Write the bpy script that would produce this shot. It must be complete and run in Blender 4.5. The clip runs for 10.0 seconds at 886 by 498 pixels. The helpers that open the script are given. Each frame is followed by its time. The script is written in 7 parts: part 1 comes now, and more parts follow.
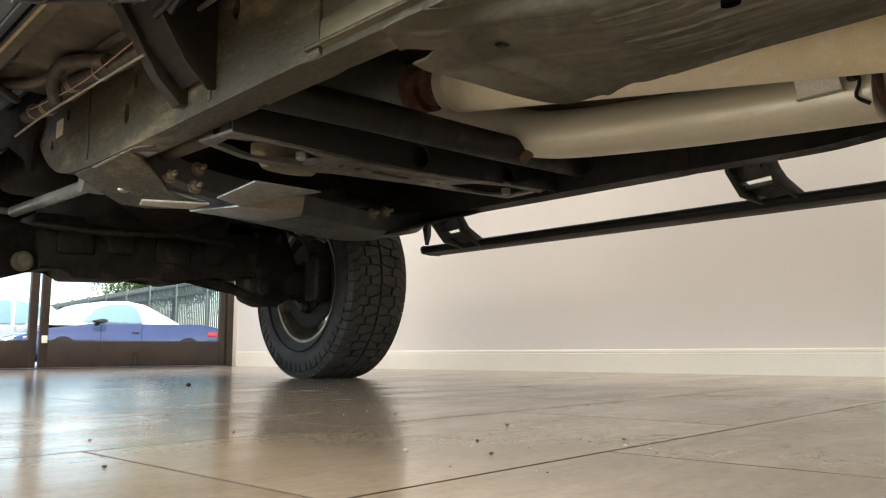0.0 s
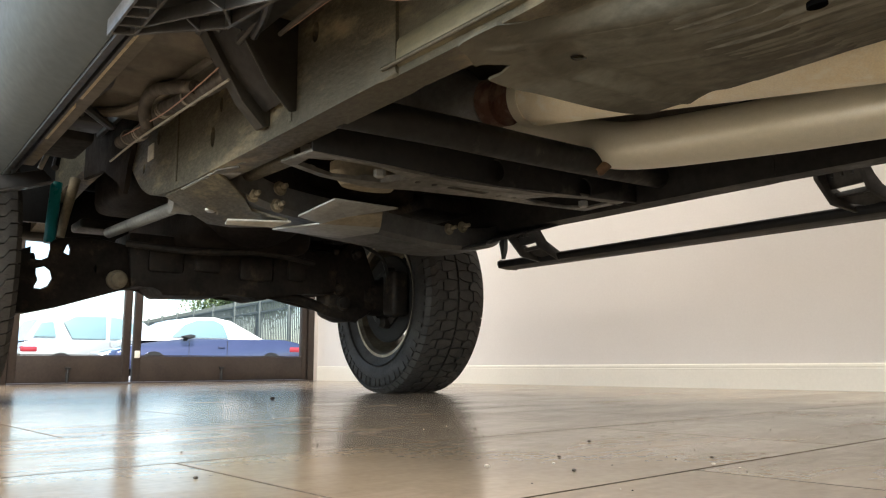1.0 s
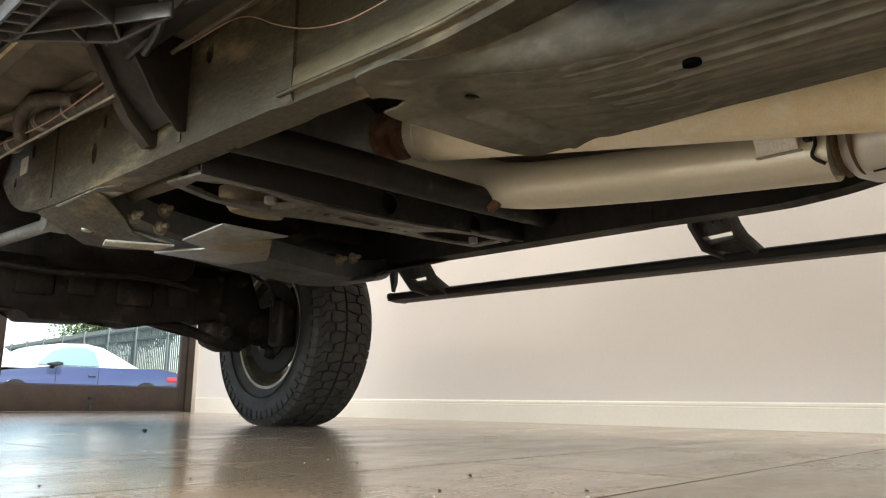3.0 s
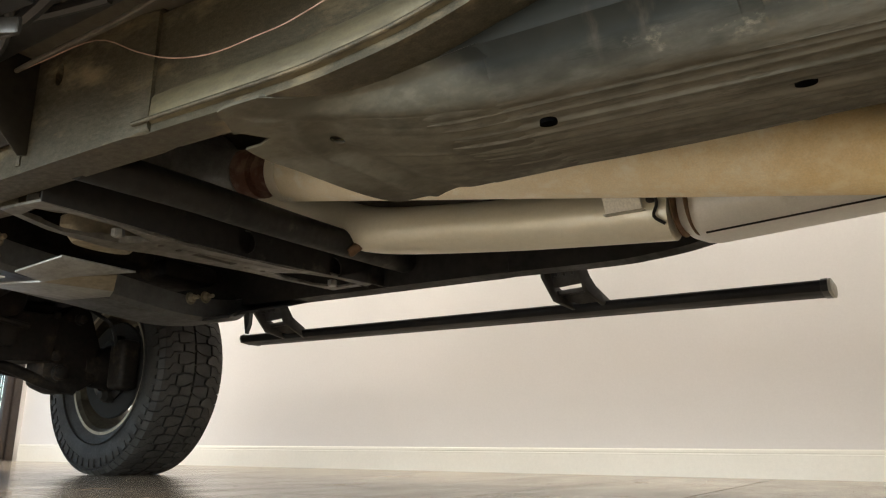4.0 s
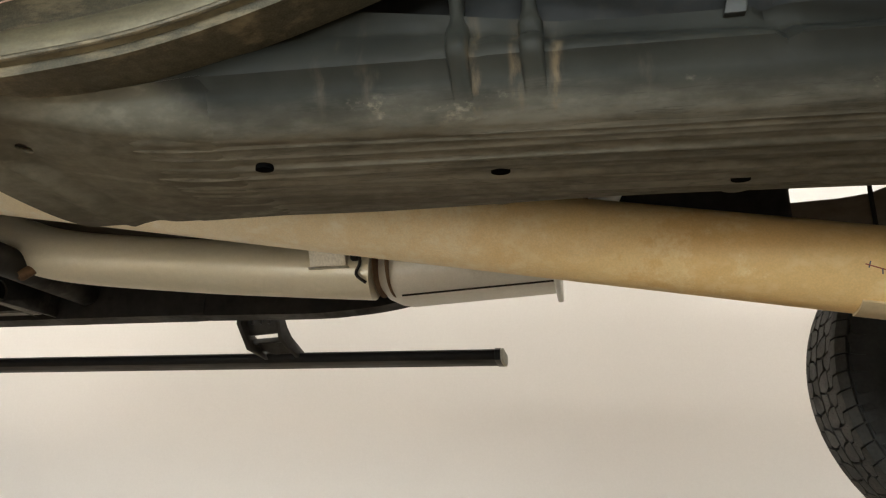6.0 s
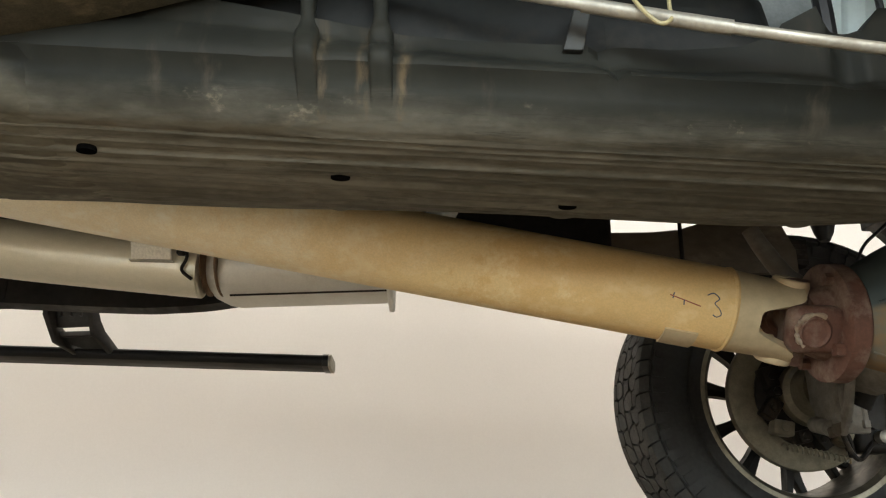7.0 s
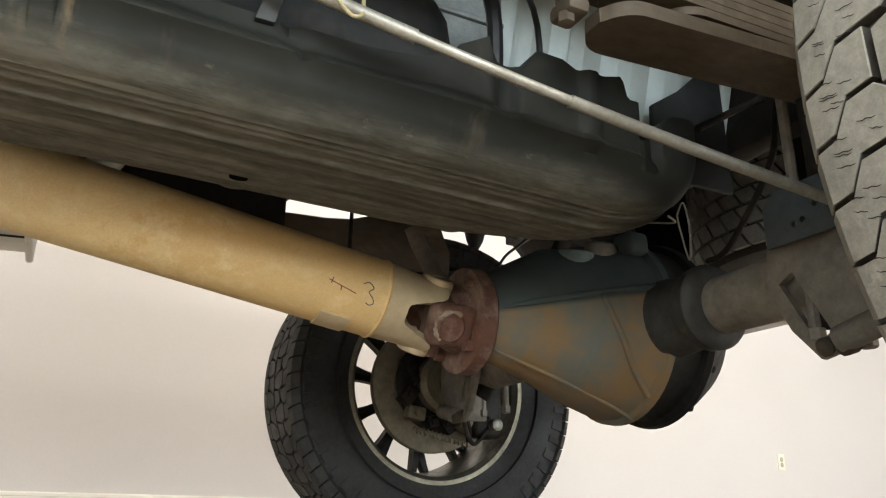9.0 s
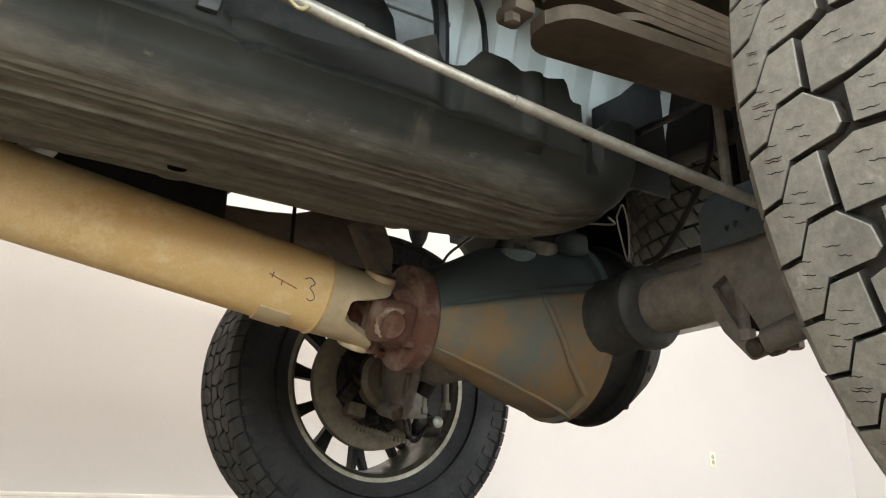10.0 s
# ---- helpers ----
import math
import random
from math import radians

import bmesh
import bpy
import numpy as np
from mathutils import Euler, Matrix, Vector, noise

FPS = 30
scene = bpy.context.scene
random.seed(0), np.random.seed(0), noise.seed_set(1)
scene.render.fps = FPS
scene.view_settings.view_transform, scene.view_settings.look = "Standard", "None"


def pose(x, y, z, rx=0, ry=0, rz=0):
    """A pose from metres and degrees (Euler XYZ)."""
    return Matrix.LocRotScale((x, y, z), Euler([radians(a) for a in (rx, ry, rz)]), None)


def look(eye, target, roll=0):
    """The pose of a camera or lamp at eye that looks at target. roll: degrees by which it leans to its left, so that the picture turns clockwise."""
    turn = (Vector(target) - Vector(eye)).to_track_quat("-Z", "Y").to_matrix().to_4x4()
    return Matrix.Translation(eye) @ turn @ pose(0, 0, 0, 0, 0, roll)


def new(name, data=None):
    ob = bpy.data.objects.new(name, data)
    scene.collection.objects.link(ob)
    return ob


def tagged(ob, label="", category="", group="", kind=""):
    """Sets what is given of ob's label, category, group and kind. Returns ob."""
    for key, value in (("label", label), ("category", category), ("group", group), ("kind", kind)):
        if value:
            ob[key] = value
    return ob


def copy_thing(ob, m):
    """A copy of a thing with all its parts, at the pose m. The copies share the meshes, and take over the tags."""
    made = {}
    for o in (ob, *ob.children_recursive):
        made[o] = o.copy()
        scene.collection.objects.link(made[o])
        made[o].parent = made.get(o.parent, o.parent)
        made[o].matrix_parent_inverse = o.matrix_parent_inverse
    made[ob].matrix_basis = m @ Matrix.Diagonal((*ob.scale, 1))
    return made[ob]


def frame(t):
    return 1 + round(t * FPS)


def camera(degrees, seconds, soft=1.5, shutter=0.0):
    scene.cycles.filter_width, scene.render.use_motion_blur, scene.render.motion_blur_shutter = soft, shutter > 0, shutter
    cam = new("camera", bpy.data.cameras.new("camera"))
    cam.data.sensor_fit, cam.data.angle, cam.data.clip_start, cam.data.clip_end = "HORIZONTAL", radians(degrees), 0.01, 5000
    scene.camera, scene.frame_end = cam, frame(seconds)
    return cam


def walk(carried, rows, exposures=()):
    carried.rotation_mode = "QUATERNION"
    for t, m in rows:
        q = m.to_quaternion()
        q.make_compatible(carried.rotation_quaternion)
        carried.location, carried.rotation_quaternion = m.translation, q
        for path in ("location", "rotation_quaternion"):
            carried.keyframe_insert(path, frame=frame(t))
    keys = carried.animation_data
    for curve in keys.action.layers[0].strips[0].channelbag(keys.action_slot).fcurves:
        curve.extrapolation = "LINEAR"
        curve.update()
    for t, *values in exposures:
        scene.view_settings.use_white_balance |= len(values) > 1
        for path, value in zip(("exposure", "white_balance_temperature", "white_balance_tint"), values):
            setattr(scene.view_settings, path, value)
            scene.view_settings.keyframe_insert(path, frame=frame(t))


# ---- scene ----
cam = camera(59.6, 10.0, 1.2)
PATH = [
    (0, (2.9651, -1.1693, 0.1125), (97.613, 0.212, 46.898)),
    (0.5, (2.9640, -1.1712, 0.1125), (99.065, 0.356, 50.659)),
    (1, (2.9647, -1.1720, 0.1129), (98.694, 0.191, 52.587)),
    (1.5, (2.9653, -1.1722, 0.1124), (98.830, 0.133, 52.933)),
    (2, (2.9661, -1.1724, 0.1115), (99.079, -0.095, 51.827)),
    (2.2, (2.9666, -1.1723, 0.1112), (99.212, -0.266, 50.812)),
    (3.3, (2.9696, -1.1718, 0.1097), (102.356, -0.503, 40.962)),
    (3.5, (2.9702, -1.1717, 0.1094), (103.240, -0.397, 38.645)),
    (4, (2.9691, -1.1722, 0.1097), (104.575, -0.480, 33.738)),
    (4.5, (2.9670, -1.1734, 0.1094), (105.751, -0.552, 28.352)),
    (5, (2.9680, -1.1747, 0.1090), (106.717, -0.654, 23.271)),
    (5.5, (2.9681, -1.1750, 0.1082), (107.701, -0.721, 17.468)),
    (5.7, (2.9686, -1.1744, 0.1081), (108.101, -0.622, 14.970)),
    (6.8, (2.9729, -1.1741, 0.1101), (109.397, -1.313, 0.705)),
    (7, (2.9742, -1.1736, 0.1099), (109.367, -1.091, -1.692)),
    (7.5, (2.9795, -1.1746, 0.1093), (109.179, -1.173, -8.620)),
    (8, (2.9835, -1.1746, 0.1091), (108.993, -1.161, -14.404)),
    (8.5, (2.9876, -1.1768, 0.1087), (108.752, -1.214, -20.935)),
    (9, (2.9909, -1.1797, 0.1065), (108.377, -1.256, -26.527)),
    (9.5, (2.9934, -1.1817, 0.1062), (108.061, -1.249, -29.339)),
    (10, (2.9935, -1.1809, 0.1059), (108.282, -1.036, -30.776)),
]
walk(cam, [(t, pose(*e, *a)) for t, e, a in PATH], exposures=[(0.0, 1.19, 6580, 10), (0.5, 1.24, 6580, 10), (2.0, 1.28, 6580, 10), (4.5, 1.37, 6520, 8), (7.0, 1.43, 6480, 7), (8.5, 1.49, 6420, 8), (10.0, 1.58, 6300, 9)])


# ---- light ----
SUN_ELEV, SUN_AZ = 50, 100
world = bpy.data.worlds.new("sky")
scene.world = world
world.use_nodes = True
wn = world.node_tree
sky = wn.nodes.new("ShaderNodeTexSky")
sky.sky_type, sky.sun_disc = "NISHITA", False
sky.sun_elevation, sky.sun_rotation = radians(SUN_ELEV), radians(SUN_AZ)
wn.links.new(sky.outputs[0], wn.nodes["Background"].inputs[0])
wn.nodes["Background"].inputs[1].default_value = 0.15
sun = new("sun", bpy.data.lights.new("sun", "SUN"))
sun.data.energy, sun.data.angle, sun.data.color = 5.0, radians(0.5), (1, 0.95, 0.88)
sa = radians(SUN_AZ)
sun.matrix_world = look((0, 0, 0), (-math.sin(sa) * math.cos(radians(SUN_ELEV)), -math.cos(sa) * math.cos(radians(SUN_ELEV)), -math.sin(radians(SUN_ELEV))))
# the room stands slightly askew to the truck
ROOM = pose(2.965, -1.173, 0, 0, 0, 3.837)
CEIL = 3.1
LAMP_WATTS = (38, 17, 15)
LAMP_ROWS = ((1, 1.05, 1, 0.3), (1, 1.05, 1, 0.2), (1.05, 1.15, 0.6, 0.05))
BACK_WATTS, FRONT_WATTS = (78, 84, 16), 4


# ---- materials ----
def principled(name):
    m = bpy.data.materials.new(name)
    m.use_nodes = True
    return m, m.node_tree, m.node_tree.nodes["Principled BSDF"]


def surf(name, base, worn=None, rough=(0.5, 0.8), metal=0.0, scale=5.0, stretch=(1, 1, 1), bump=0.15, fine=60.0,
         stain=None, stain_at=0.62, stain_scale=3.0, coat=0.0, spec=0.5, island=0.0, grit=0.10):
    """A surface with two scales of variation, fine relief and, where given, blotches of a third colour."""
    m, t, b = principled(name)
    N, L = t.nodes.new, t.links.new
    co = N("ShaderNodeTexCoord")
    mp = N("ShaderNodeMapping")
    mp.inputs["Scale"].default_value = stretch
    L(co.outputs["Object"], mp.inputs["Vector"])
    n1 = N("ShaderNodeTexNoise")
    n1.inputs["Scale"].default_value, n1.inputs["Detail"].default_value, n1.inputs["Roughness"].default_value = scale, 6, 0.6
    n2 = N("ShaderNodeTexNoise")
    n2.inputs["Scale"].default_value, n2.inputs["Detail"].default_value = fine, 4
    L(mp.outputs[0], n1.inputs["Vector"])
    L(mp.outputs[0], n2.inputs["Vector"])
    mixf = N("ShaderNodeMath")
    mixf.operation = "MULTIPLY_ADD"
    mixf.inputs[1].default_value = 0.35
    L(n2.outputs[0], mixf.inputs[0])
    sc = N("ShaderNodeMath")
    sc.operation = "MULTIPLY"
    sc.inputs[1].default_value = 0.65
    L(n1.outputs[0], sc.inputs[0])
    L(sc.outputs[0], mixf.inputs[2])
    ramp = N("ShaderNodeMapRange")
    ramp.inputs[1].default_value, ramp.inputs[2].default_value = 0.36, 0.64
    L(mixf.outputs[0], ramp.inputs[0])
    worn = worn or tuple(c * 0.7 for c in base)
    mx = N("ShaderNodeMix")
    mx.data_type = "RGBA"
    mx.inputs[6].default_value, mx.inputs[7].default_value = (*base, 1), (*worn, 1)
    L(ramp.outputs[0], mx.inputs[0])
    col = mx.outputs[2]
    sp1 = N("ShaderNodeTexNoise")
    sp1.inputs["Scale"].default_value, sp1.inputs["Detail"].default_value = fine * 4, 3
    L(co.outputs["Object"], sp1.inputs["Vector"])
    sp2 = N("ShaderNodeMapRange")
    sp2.inputs[1].default_value, sp2.inputs[2].default_value, sp2.inputs[3].default_value, sp2.inputs[4].default_value = 0.35, 0.65, 1 - grit, 1 + grit
    L(sp1.outputs[0], sp2.inputs[0])
    hv0 = N("ShaderNodeHueSaturation")
    L(sp2.outputs[0], hv0.inputs["Value"])
    L(col, hv0.inputs["Color"])
    col = hv0.outputs[0]
    if stain:
        n3 = N("ShaderNodeTexNoise")
        n3.inputs["Scale"].default_value, n3.inputs["Detail"].default_value, n3.inputs["Roughness"].default_value = stain_scale, 8, 0.7
        mp3 = N("ShaderNodeMapping")
        mp3.inputs["Location"].default_value = (3.1, 7.7, 1.3)
        L(mp.outputs[0], mp3.inputs["Vector"])
        L(mp3.outputs[0], n3.inputs["Vector"])
        r3 = N("ShaderNodeMapRange")
        r3.inputs[1].default_value, r3.inputs[2].default_value = stain_at - 0.07, stain_at + 0.07
        L(n3.outputs[0], r3.inputs[0])
        m3 = N("ShaderNodeMix")
        m3.data_type = "RGBA"
        m3.inputs[7].default_value = (*stain, 1)
        L(r3.outputs[0], m3.inputs[0])
        L(col, m3.inputs[6])
        col = m3.outputs[2]
    if island:
        oi = N("ShaderNodeObjectInfo")
        ofs = N("ShaderNodeVectorMath")
        ofs.operation = "SCALE"
        ofs.inputs[0].default_value = (37.0, 91.0, 13.0)
        L(oi.outputs["Random"], ofs.inputs["Scale"])
        L(ofs.outputs[0], mp.inputs["Location"])
        hv = N("ShaderNodeHueSaturation")
        r4 = N("ShaderNodeMapRange")
        r4.inputs[3].default_value, r4.inputs[4].default_value = 1 - island, 1 + island
        L(oi.outputs["Random"], r4.inputs[0])
        L(r4.outputs[0], hv.inputs["Value"])
        L(col, hv.inputs["Color"])
        col = hv.outputs[0]
    L(col, b.inputs["Base Color"])
    rr = N("ShaderNodeMapRange")
    rr.inputs[3].default_value, rr.inputs[4].default_value = rough
    L(ramp.outputs[0], rr.inputs[0])
    L(rr.outputs[0], b.inputs["Roughness"])
    b.inputs["Metallic"].default_value = metal
    b.inputs["Specular IOR Level"].default_value = spec
    b.inputs["Coat Weight"].default_value = coat
    if bump:
        bp = N("ShaderNodeBump")
        bp.inputs["Strength"].default_value, bp.inputs["Distance"].default_value = bump, 0.004
        L(mixf.outputs[0], bp.inputs["Height"])
        L(bp.outputs[0], b.inputs["Normal"])
    return m


def plain(name, col, rough=0.5, metal=0.0, glow=0.0):
    m, t, b = principled(name)
    b.inputs["Base Color"].default_value, b.inputs["Roughness"].default_value, b.inputs["Metallic"].default_value = (*col, 1), rough, metal
    if glow:
        b.inputs["Emission Color"].default_value, b.inputs["Emission Strength"].default_value = (*col, 1), glow
    return m


def zoned(name, low, high, line, soft, wobble, rough_low, rough_high, crust=None, streak=(0.22, 2.2, 1.6), scale=5.0, bump=0.35, runs=(), creases=False, front=None):
    """Dirt or rust on the lower part of a thing, ragged along a line (z0, slope, x0); low and high are pairs of colours."""
    m, t, b = principled(name)
    N, L = t.nodes.new, t.links.new
    def op(kind, a, c=None, d=None):
        n = N("ShaderNodeMath")
        n.operation = kind
        for k, v in enumerate((a, c, d)):
            if v is None:
                continue
            if isinstance(v, (int, float)):
                n.inputs[k].default_value = v
            else:
                L(v, n.inputs[k])
        return n.outputs[0]
    def noise(sc, stretch, detail=6, off=(0, 0, 0)):
        mp = N("ShaderNodeMapping")
        mp.inputs["Scale"].default_value, mp.inputs["Location"].default_value = stretch, off
        L(co.outputs["Object"], mp.inputs["Vector"])
        n = N("ShaderNodeTexNoise")
        n.inputs["Scale"].default_value, n.inputs["Detail"].default_value, n.inputs["Roughness"].default_value = sc, detail, 0.62
        L(mp.outputs[0], n.inputs["Vector"])
        return n.outputs[0]
    def ramp(v, a, c, lo=0.0, hi=1.0):
        n = N("ShaderNodeMapRange")
        n.interpolation_type = "SMOOTHSTEP"
        for k, w in enumerate((a, c, lo, hi)):
            n.inputs[k + 1].default_value = w
        L(v, n.inputs[0])
        return n.outputs[0]
    def mix(f, a, c):
        n = N("ShaderNodeMix")
        n.data_type = "RGBA"
        L(f, n.inputs[0])
        for k, v in ((6, a), (7, c)):
            if isinstance(v, tuple):
                n.inputs[k].default_value = (*v, 1)
            else:
                L(v, n.inputs[k])
        return n.outputs[2]
    co = N("ShaderNodeTexCoord")
    sep = N("ShaderNodeSeparateXYZ")
    L(co.outputs["Object"], sep.inputs[0])
    z0, slope, x0 = line
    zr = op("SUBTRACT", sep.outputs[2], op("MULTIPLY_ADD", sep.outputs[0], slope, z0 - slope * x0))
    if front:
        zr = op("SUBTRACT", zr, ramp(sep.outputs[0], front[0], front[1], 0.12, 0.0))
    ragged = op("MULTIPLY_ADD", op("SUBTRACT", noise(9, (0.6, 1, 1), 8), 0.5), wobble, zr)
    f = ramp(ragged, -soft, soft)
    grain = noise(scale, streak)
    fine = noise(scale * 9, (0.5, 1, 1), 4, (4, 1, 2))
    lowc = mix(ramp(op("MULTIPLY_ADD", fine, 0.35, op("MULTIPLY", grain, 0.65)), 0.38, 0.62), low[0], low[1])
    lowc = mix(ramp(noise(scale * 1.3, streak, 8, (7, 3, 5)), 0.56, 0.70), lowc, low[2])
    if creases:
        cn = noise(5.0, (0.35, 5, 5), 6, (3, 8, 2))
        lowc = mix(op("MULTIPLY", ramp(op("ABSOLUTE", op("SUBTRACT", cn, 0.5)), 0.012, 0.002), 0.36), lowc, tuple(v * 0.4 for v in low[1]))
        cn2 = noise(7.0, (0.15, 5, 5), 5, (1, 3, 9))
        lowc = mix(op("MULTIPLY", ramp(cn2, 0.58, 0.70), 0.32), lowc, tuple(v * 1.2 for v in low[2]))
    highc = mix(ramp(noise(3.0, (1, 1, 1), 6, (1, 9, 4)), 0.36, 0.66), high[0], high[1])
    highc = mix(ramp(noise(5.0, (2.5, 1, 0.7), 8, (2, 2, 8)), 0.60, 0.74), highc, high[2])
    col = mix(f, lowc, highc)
    if crust:
        band = op("MULTIPLY", ramp(zr, -0.016, -0.002), ramp(zr, 0.018, 0.002))
        spots = ramp(noise(16, (0.7, 1, 1), 8, (5, 5, 1)), 0.60, 0.68)
        col = mix(op("MULTIPLY", op("MULTIPLY", band, spots), 0.55), col, crust)
    for rx in runs:
        wav = op("MULTIPLY_ADD", op("SUBTRACT", noise(14, (0.3, 0.3, 1), 4, (rx, 0, 0)), 0.5), 0.016, sep.outputs[0])
        near = ramp(op("ABSOLUTE", op("SUBTRACT", wav, rx)), 0.009, 0.001)
        patch = ramp(noise(24, (2.0, 1, 0.5), 6, (rx, 2, 2)), 0.40, 0.62)
        col = mix(op("MULTIPLY", op("MULTIPLY", near, patch), op("MULTIPLY", ramp(zr, 0.14, 0.02, 0.0, 0.6), ramp(zr, -0.012, 0.0))), col, (0.155, 0.114, 0.066))
    L(col, b.inputs["Base Color"])
    rr = N("ShaderNodeMapRange")
    rr.inputs[3].default_value, rr.inputs[4].default_value = rough_low, rough_high
    L(f, rr.inputs[0])
    L(rr.outputs[0], b.inputs["Roughness"])
    b.inputs["Specular IOR Level"].default_value = 0.08
    bp = N("ShaderNodeBump")
    bp.inputs["Distance"].default_value = 0.005
    L(ramp(f, 0.0, 1.0, bump, bump * 0.25), bp.inputs["Strength"])
    L(op("MULTIPLY_ADD", fine, 0.4, grain), bp.inputs["Height"])
    L(bp.outputs[0], b.inputs["Normal"])
    return m


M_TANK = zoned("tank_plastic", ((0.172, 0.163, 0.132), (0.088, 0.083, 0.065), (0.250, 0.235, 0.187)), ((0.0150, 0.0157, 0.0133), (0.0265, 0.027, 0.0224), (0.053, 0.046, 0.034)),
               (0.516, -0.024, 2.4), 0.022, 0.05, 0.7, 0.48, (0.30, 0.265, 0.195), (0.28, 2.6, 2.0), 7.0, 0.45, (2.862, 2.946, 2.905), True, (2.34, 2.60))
M_SHIELD = zoned("shield_steel", ((0.140, 0.131, 0.101), (0.082, 0.077, 0.059), (0.190, 0.178, 0.140)), ((0.012, 0.0125, 0.0106), (0.020, 0.0204, 0.017), (0.044, 0.038, 0.028)),
                 (0.516, -0.024, 2.4), 0.022, 0.05, 0.62, 0.48, (0.30, 0.265, 0.195), (0.8, 1.0, 1.0), 9.0, 0.22, (), False, (2.34, 2.60))
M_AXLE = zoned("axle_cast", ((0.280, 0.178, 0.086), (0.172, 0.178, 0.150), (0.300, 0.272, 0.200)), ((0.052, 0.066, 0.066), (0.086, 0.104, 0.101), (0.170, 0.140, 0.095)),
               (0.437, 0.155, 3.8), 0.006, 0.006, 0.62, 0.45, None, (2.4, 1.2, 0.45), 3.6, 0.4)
M_WALL = surf("wall_paint", (0.74, 0.70, 0.67), (0.70, 0.66, 0.63), (0.6, 0.75), scale=0.8, bump=0.06, fine=90, grit=0.02)
M_BASE = surf("baseboard_paint", (0.84, 0.80, 0.72), (0.78, 0.74, 0.66), (0.3, 0.45), scale=2, bump=0.04, grit=0.02)
M_CEIL = surf("ceiling_paint", (0.78, 0.77, 0.75), None, (0.8, 0.9), scale=1, bump=0.05, grit=0.02)
M_TILE = surf("floor_tile", (0.37, 0.30, 0.225), (0.27, 0.215, 0.155), (0.14, 0.24), scale=2.2, stretch=(3.0, 1, 1), bump=0.03, fine=24,
              stain=(0.45, 0.37, 0.29), stain_at=0.6, stain_scale=1.2, island=0.07, grit=0.05, spec=0.40)
M_GROUT = surf("grout", (0.135, 0.108, 0.082), None, (0.9, 1.0), scale=8, spec=0.05)
M_BRONZE = surf("bronze_frame", (0.060, 0.046, 0.038), (0.040, 0.030, 0.026), (0.35, 0.5), metal=0.3, scale=4, bump=0.03)
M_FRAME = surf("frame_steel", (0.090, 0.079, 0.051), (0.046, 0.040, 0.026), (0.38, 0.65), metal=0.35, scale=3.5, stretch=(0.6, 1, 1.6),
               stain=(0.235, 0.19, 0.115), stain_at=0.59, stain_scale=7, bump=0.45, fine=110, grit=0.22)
M_FRAME_W = surf("frame_worn_edge", (0.185, 0.162, 0.098), (0.075, 0.065, 0.041), (0.4, 0.65), metal=0.3, scale=5, stretch=(0.4, 1, 1.6),
                 stain=(0.25, 0.215, 0.14), stain_at=0.6, stain_scale=5, bump=0.3)
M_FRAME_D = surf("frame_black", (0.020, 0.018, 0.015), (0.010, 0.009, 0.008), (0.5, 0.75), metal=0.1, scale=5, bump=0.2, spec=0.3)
M_CROSS = surf("crossmember_paint", (0.021, 0.020, 0.018), (0.011, 0.0105, 0.010), (0.4, 0.7), metal=0.1, scale=7, bump=0.2, spec=0.35,
               stain=(0.09, 0.08, 0.065), stain_at=0.64, stain_scale=9)
M_BEAM = surf("beam_paint", (0.120, 0.122, 0.118), (0.066, 0.067, 0.064), (0.35, 0.55), metal=0.2, scale=7, bump=0.15, stain=(0.11, 0.10, 0.085), stain_at=0.64, stain_scale=9)
M_GUSSET = surf("gusset_steel", (0.034, 0.030, 0.022), (0.018, 0.016, 0.012), (0.45, 0.7), metal=0.3, scale=5, bump=0.25)
M_XFLANGE = surf("flange_worn", (0.175, 0.165, 0.140), (0.085, 0.080, 0.067), (0.4, 0.6), metal=0.3, scale=8, bump=0.15,
                 stain=(0.28, 0.265, 0.225), stain_at=0.6, stain_scale=9)
M_SKID = surf("skid_aluminium", (0.36, 0.36, 0.335), (0.22, 0.22, 0.205), (0.35, 0.55), metal=0.5, scale=6, bump=0.1)
M_SHAFT = surf("shaft_tan", (0.95, 0.87, 0.67), (0.91, 0.81, 0.59), (0.42, 0.60), metal=0.0, scale=4, stretch=(0.7, 1, 1),
               stain=(0.99, 0.95, 0.80), stain_at=0.58, stain_scale=34, bump=0.25, fine=90, grit=0.05)
def grime(m, axis, a, b_, tint, flecks):
    """Road grime that thickens along one axis of a thing and breaks into flecks."""
    t = m.node_tree
    N, L = t.nodes.new, t.links.new
    base = t.nodes["Principled BSDF"].inputs["Base Color"]
    was = base.links[0].from_socket
    co = N("ShaderNodeTexCoord")
    sep = N("ShaderNodeSeparateXYZ")
    L(co.outputs["Object"], sep.inputs[0])
    n = N("ShaderNodeTexNoise")
    n.inputs["Scale"].default_value, n.inputs["Detail"].default_value, n.inputs["Roughness"].default_value = flecks, 8, 0.75
    L(co.outputs["Object"], n.inputs["Vector"])
    wob = N("ShaderNodeMath")
    wob.operation = "MULTIPLY_ADD"
    wob.inputs[1].default_value = 1.1
    L(n.outputs[0], wob.inputs[0])
    L(sep.outputs[axis], wob.inputs[2])
    r = N("ShaderNodeMapRange")
    r.inputs[1].default_value, r.inputs[2].default_value = a + 0.55, b_ + 0.55
    L(wob.outputs[0], r.inputs[0])
    mx = N("ShaderNodeMix")
    mx.data_type, mx.blend_type = "RGBA", "MULTIPLY"
    mx.inputs[7].default_value = (*tint, 1)
    L(r.outputs[0], mx.inputs[0])
    L(was, mx.inputs[6])
    L(mx.outputs[2], base)


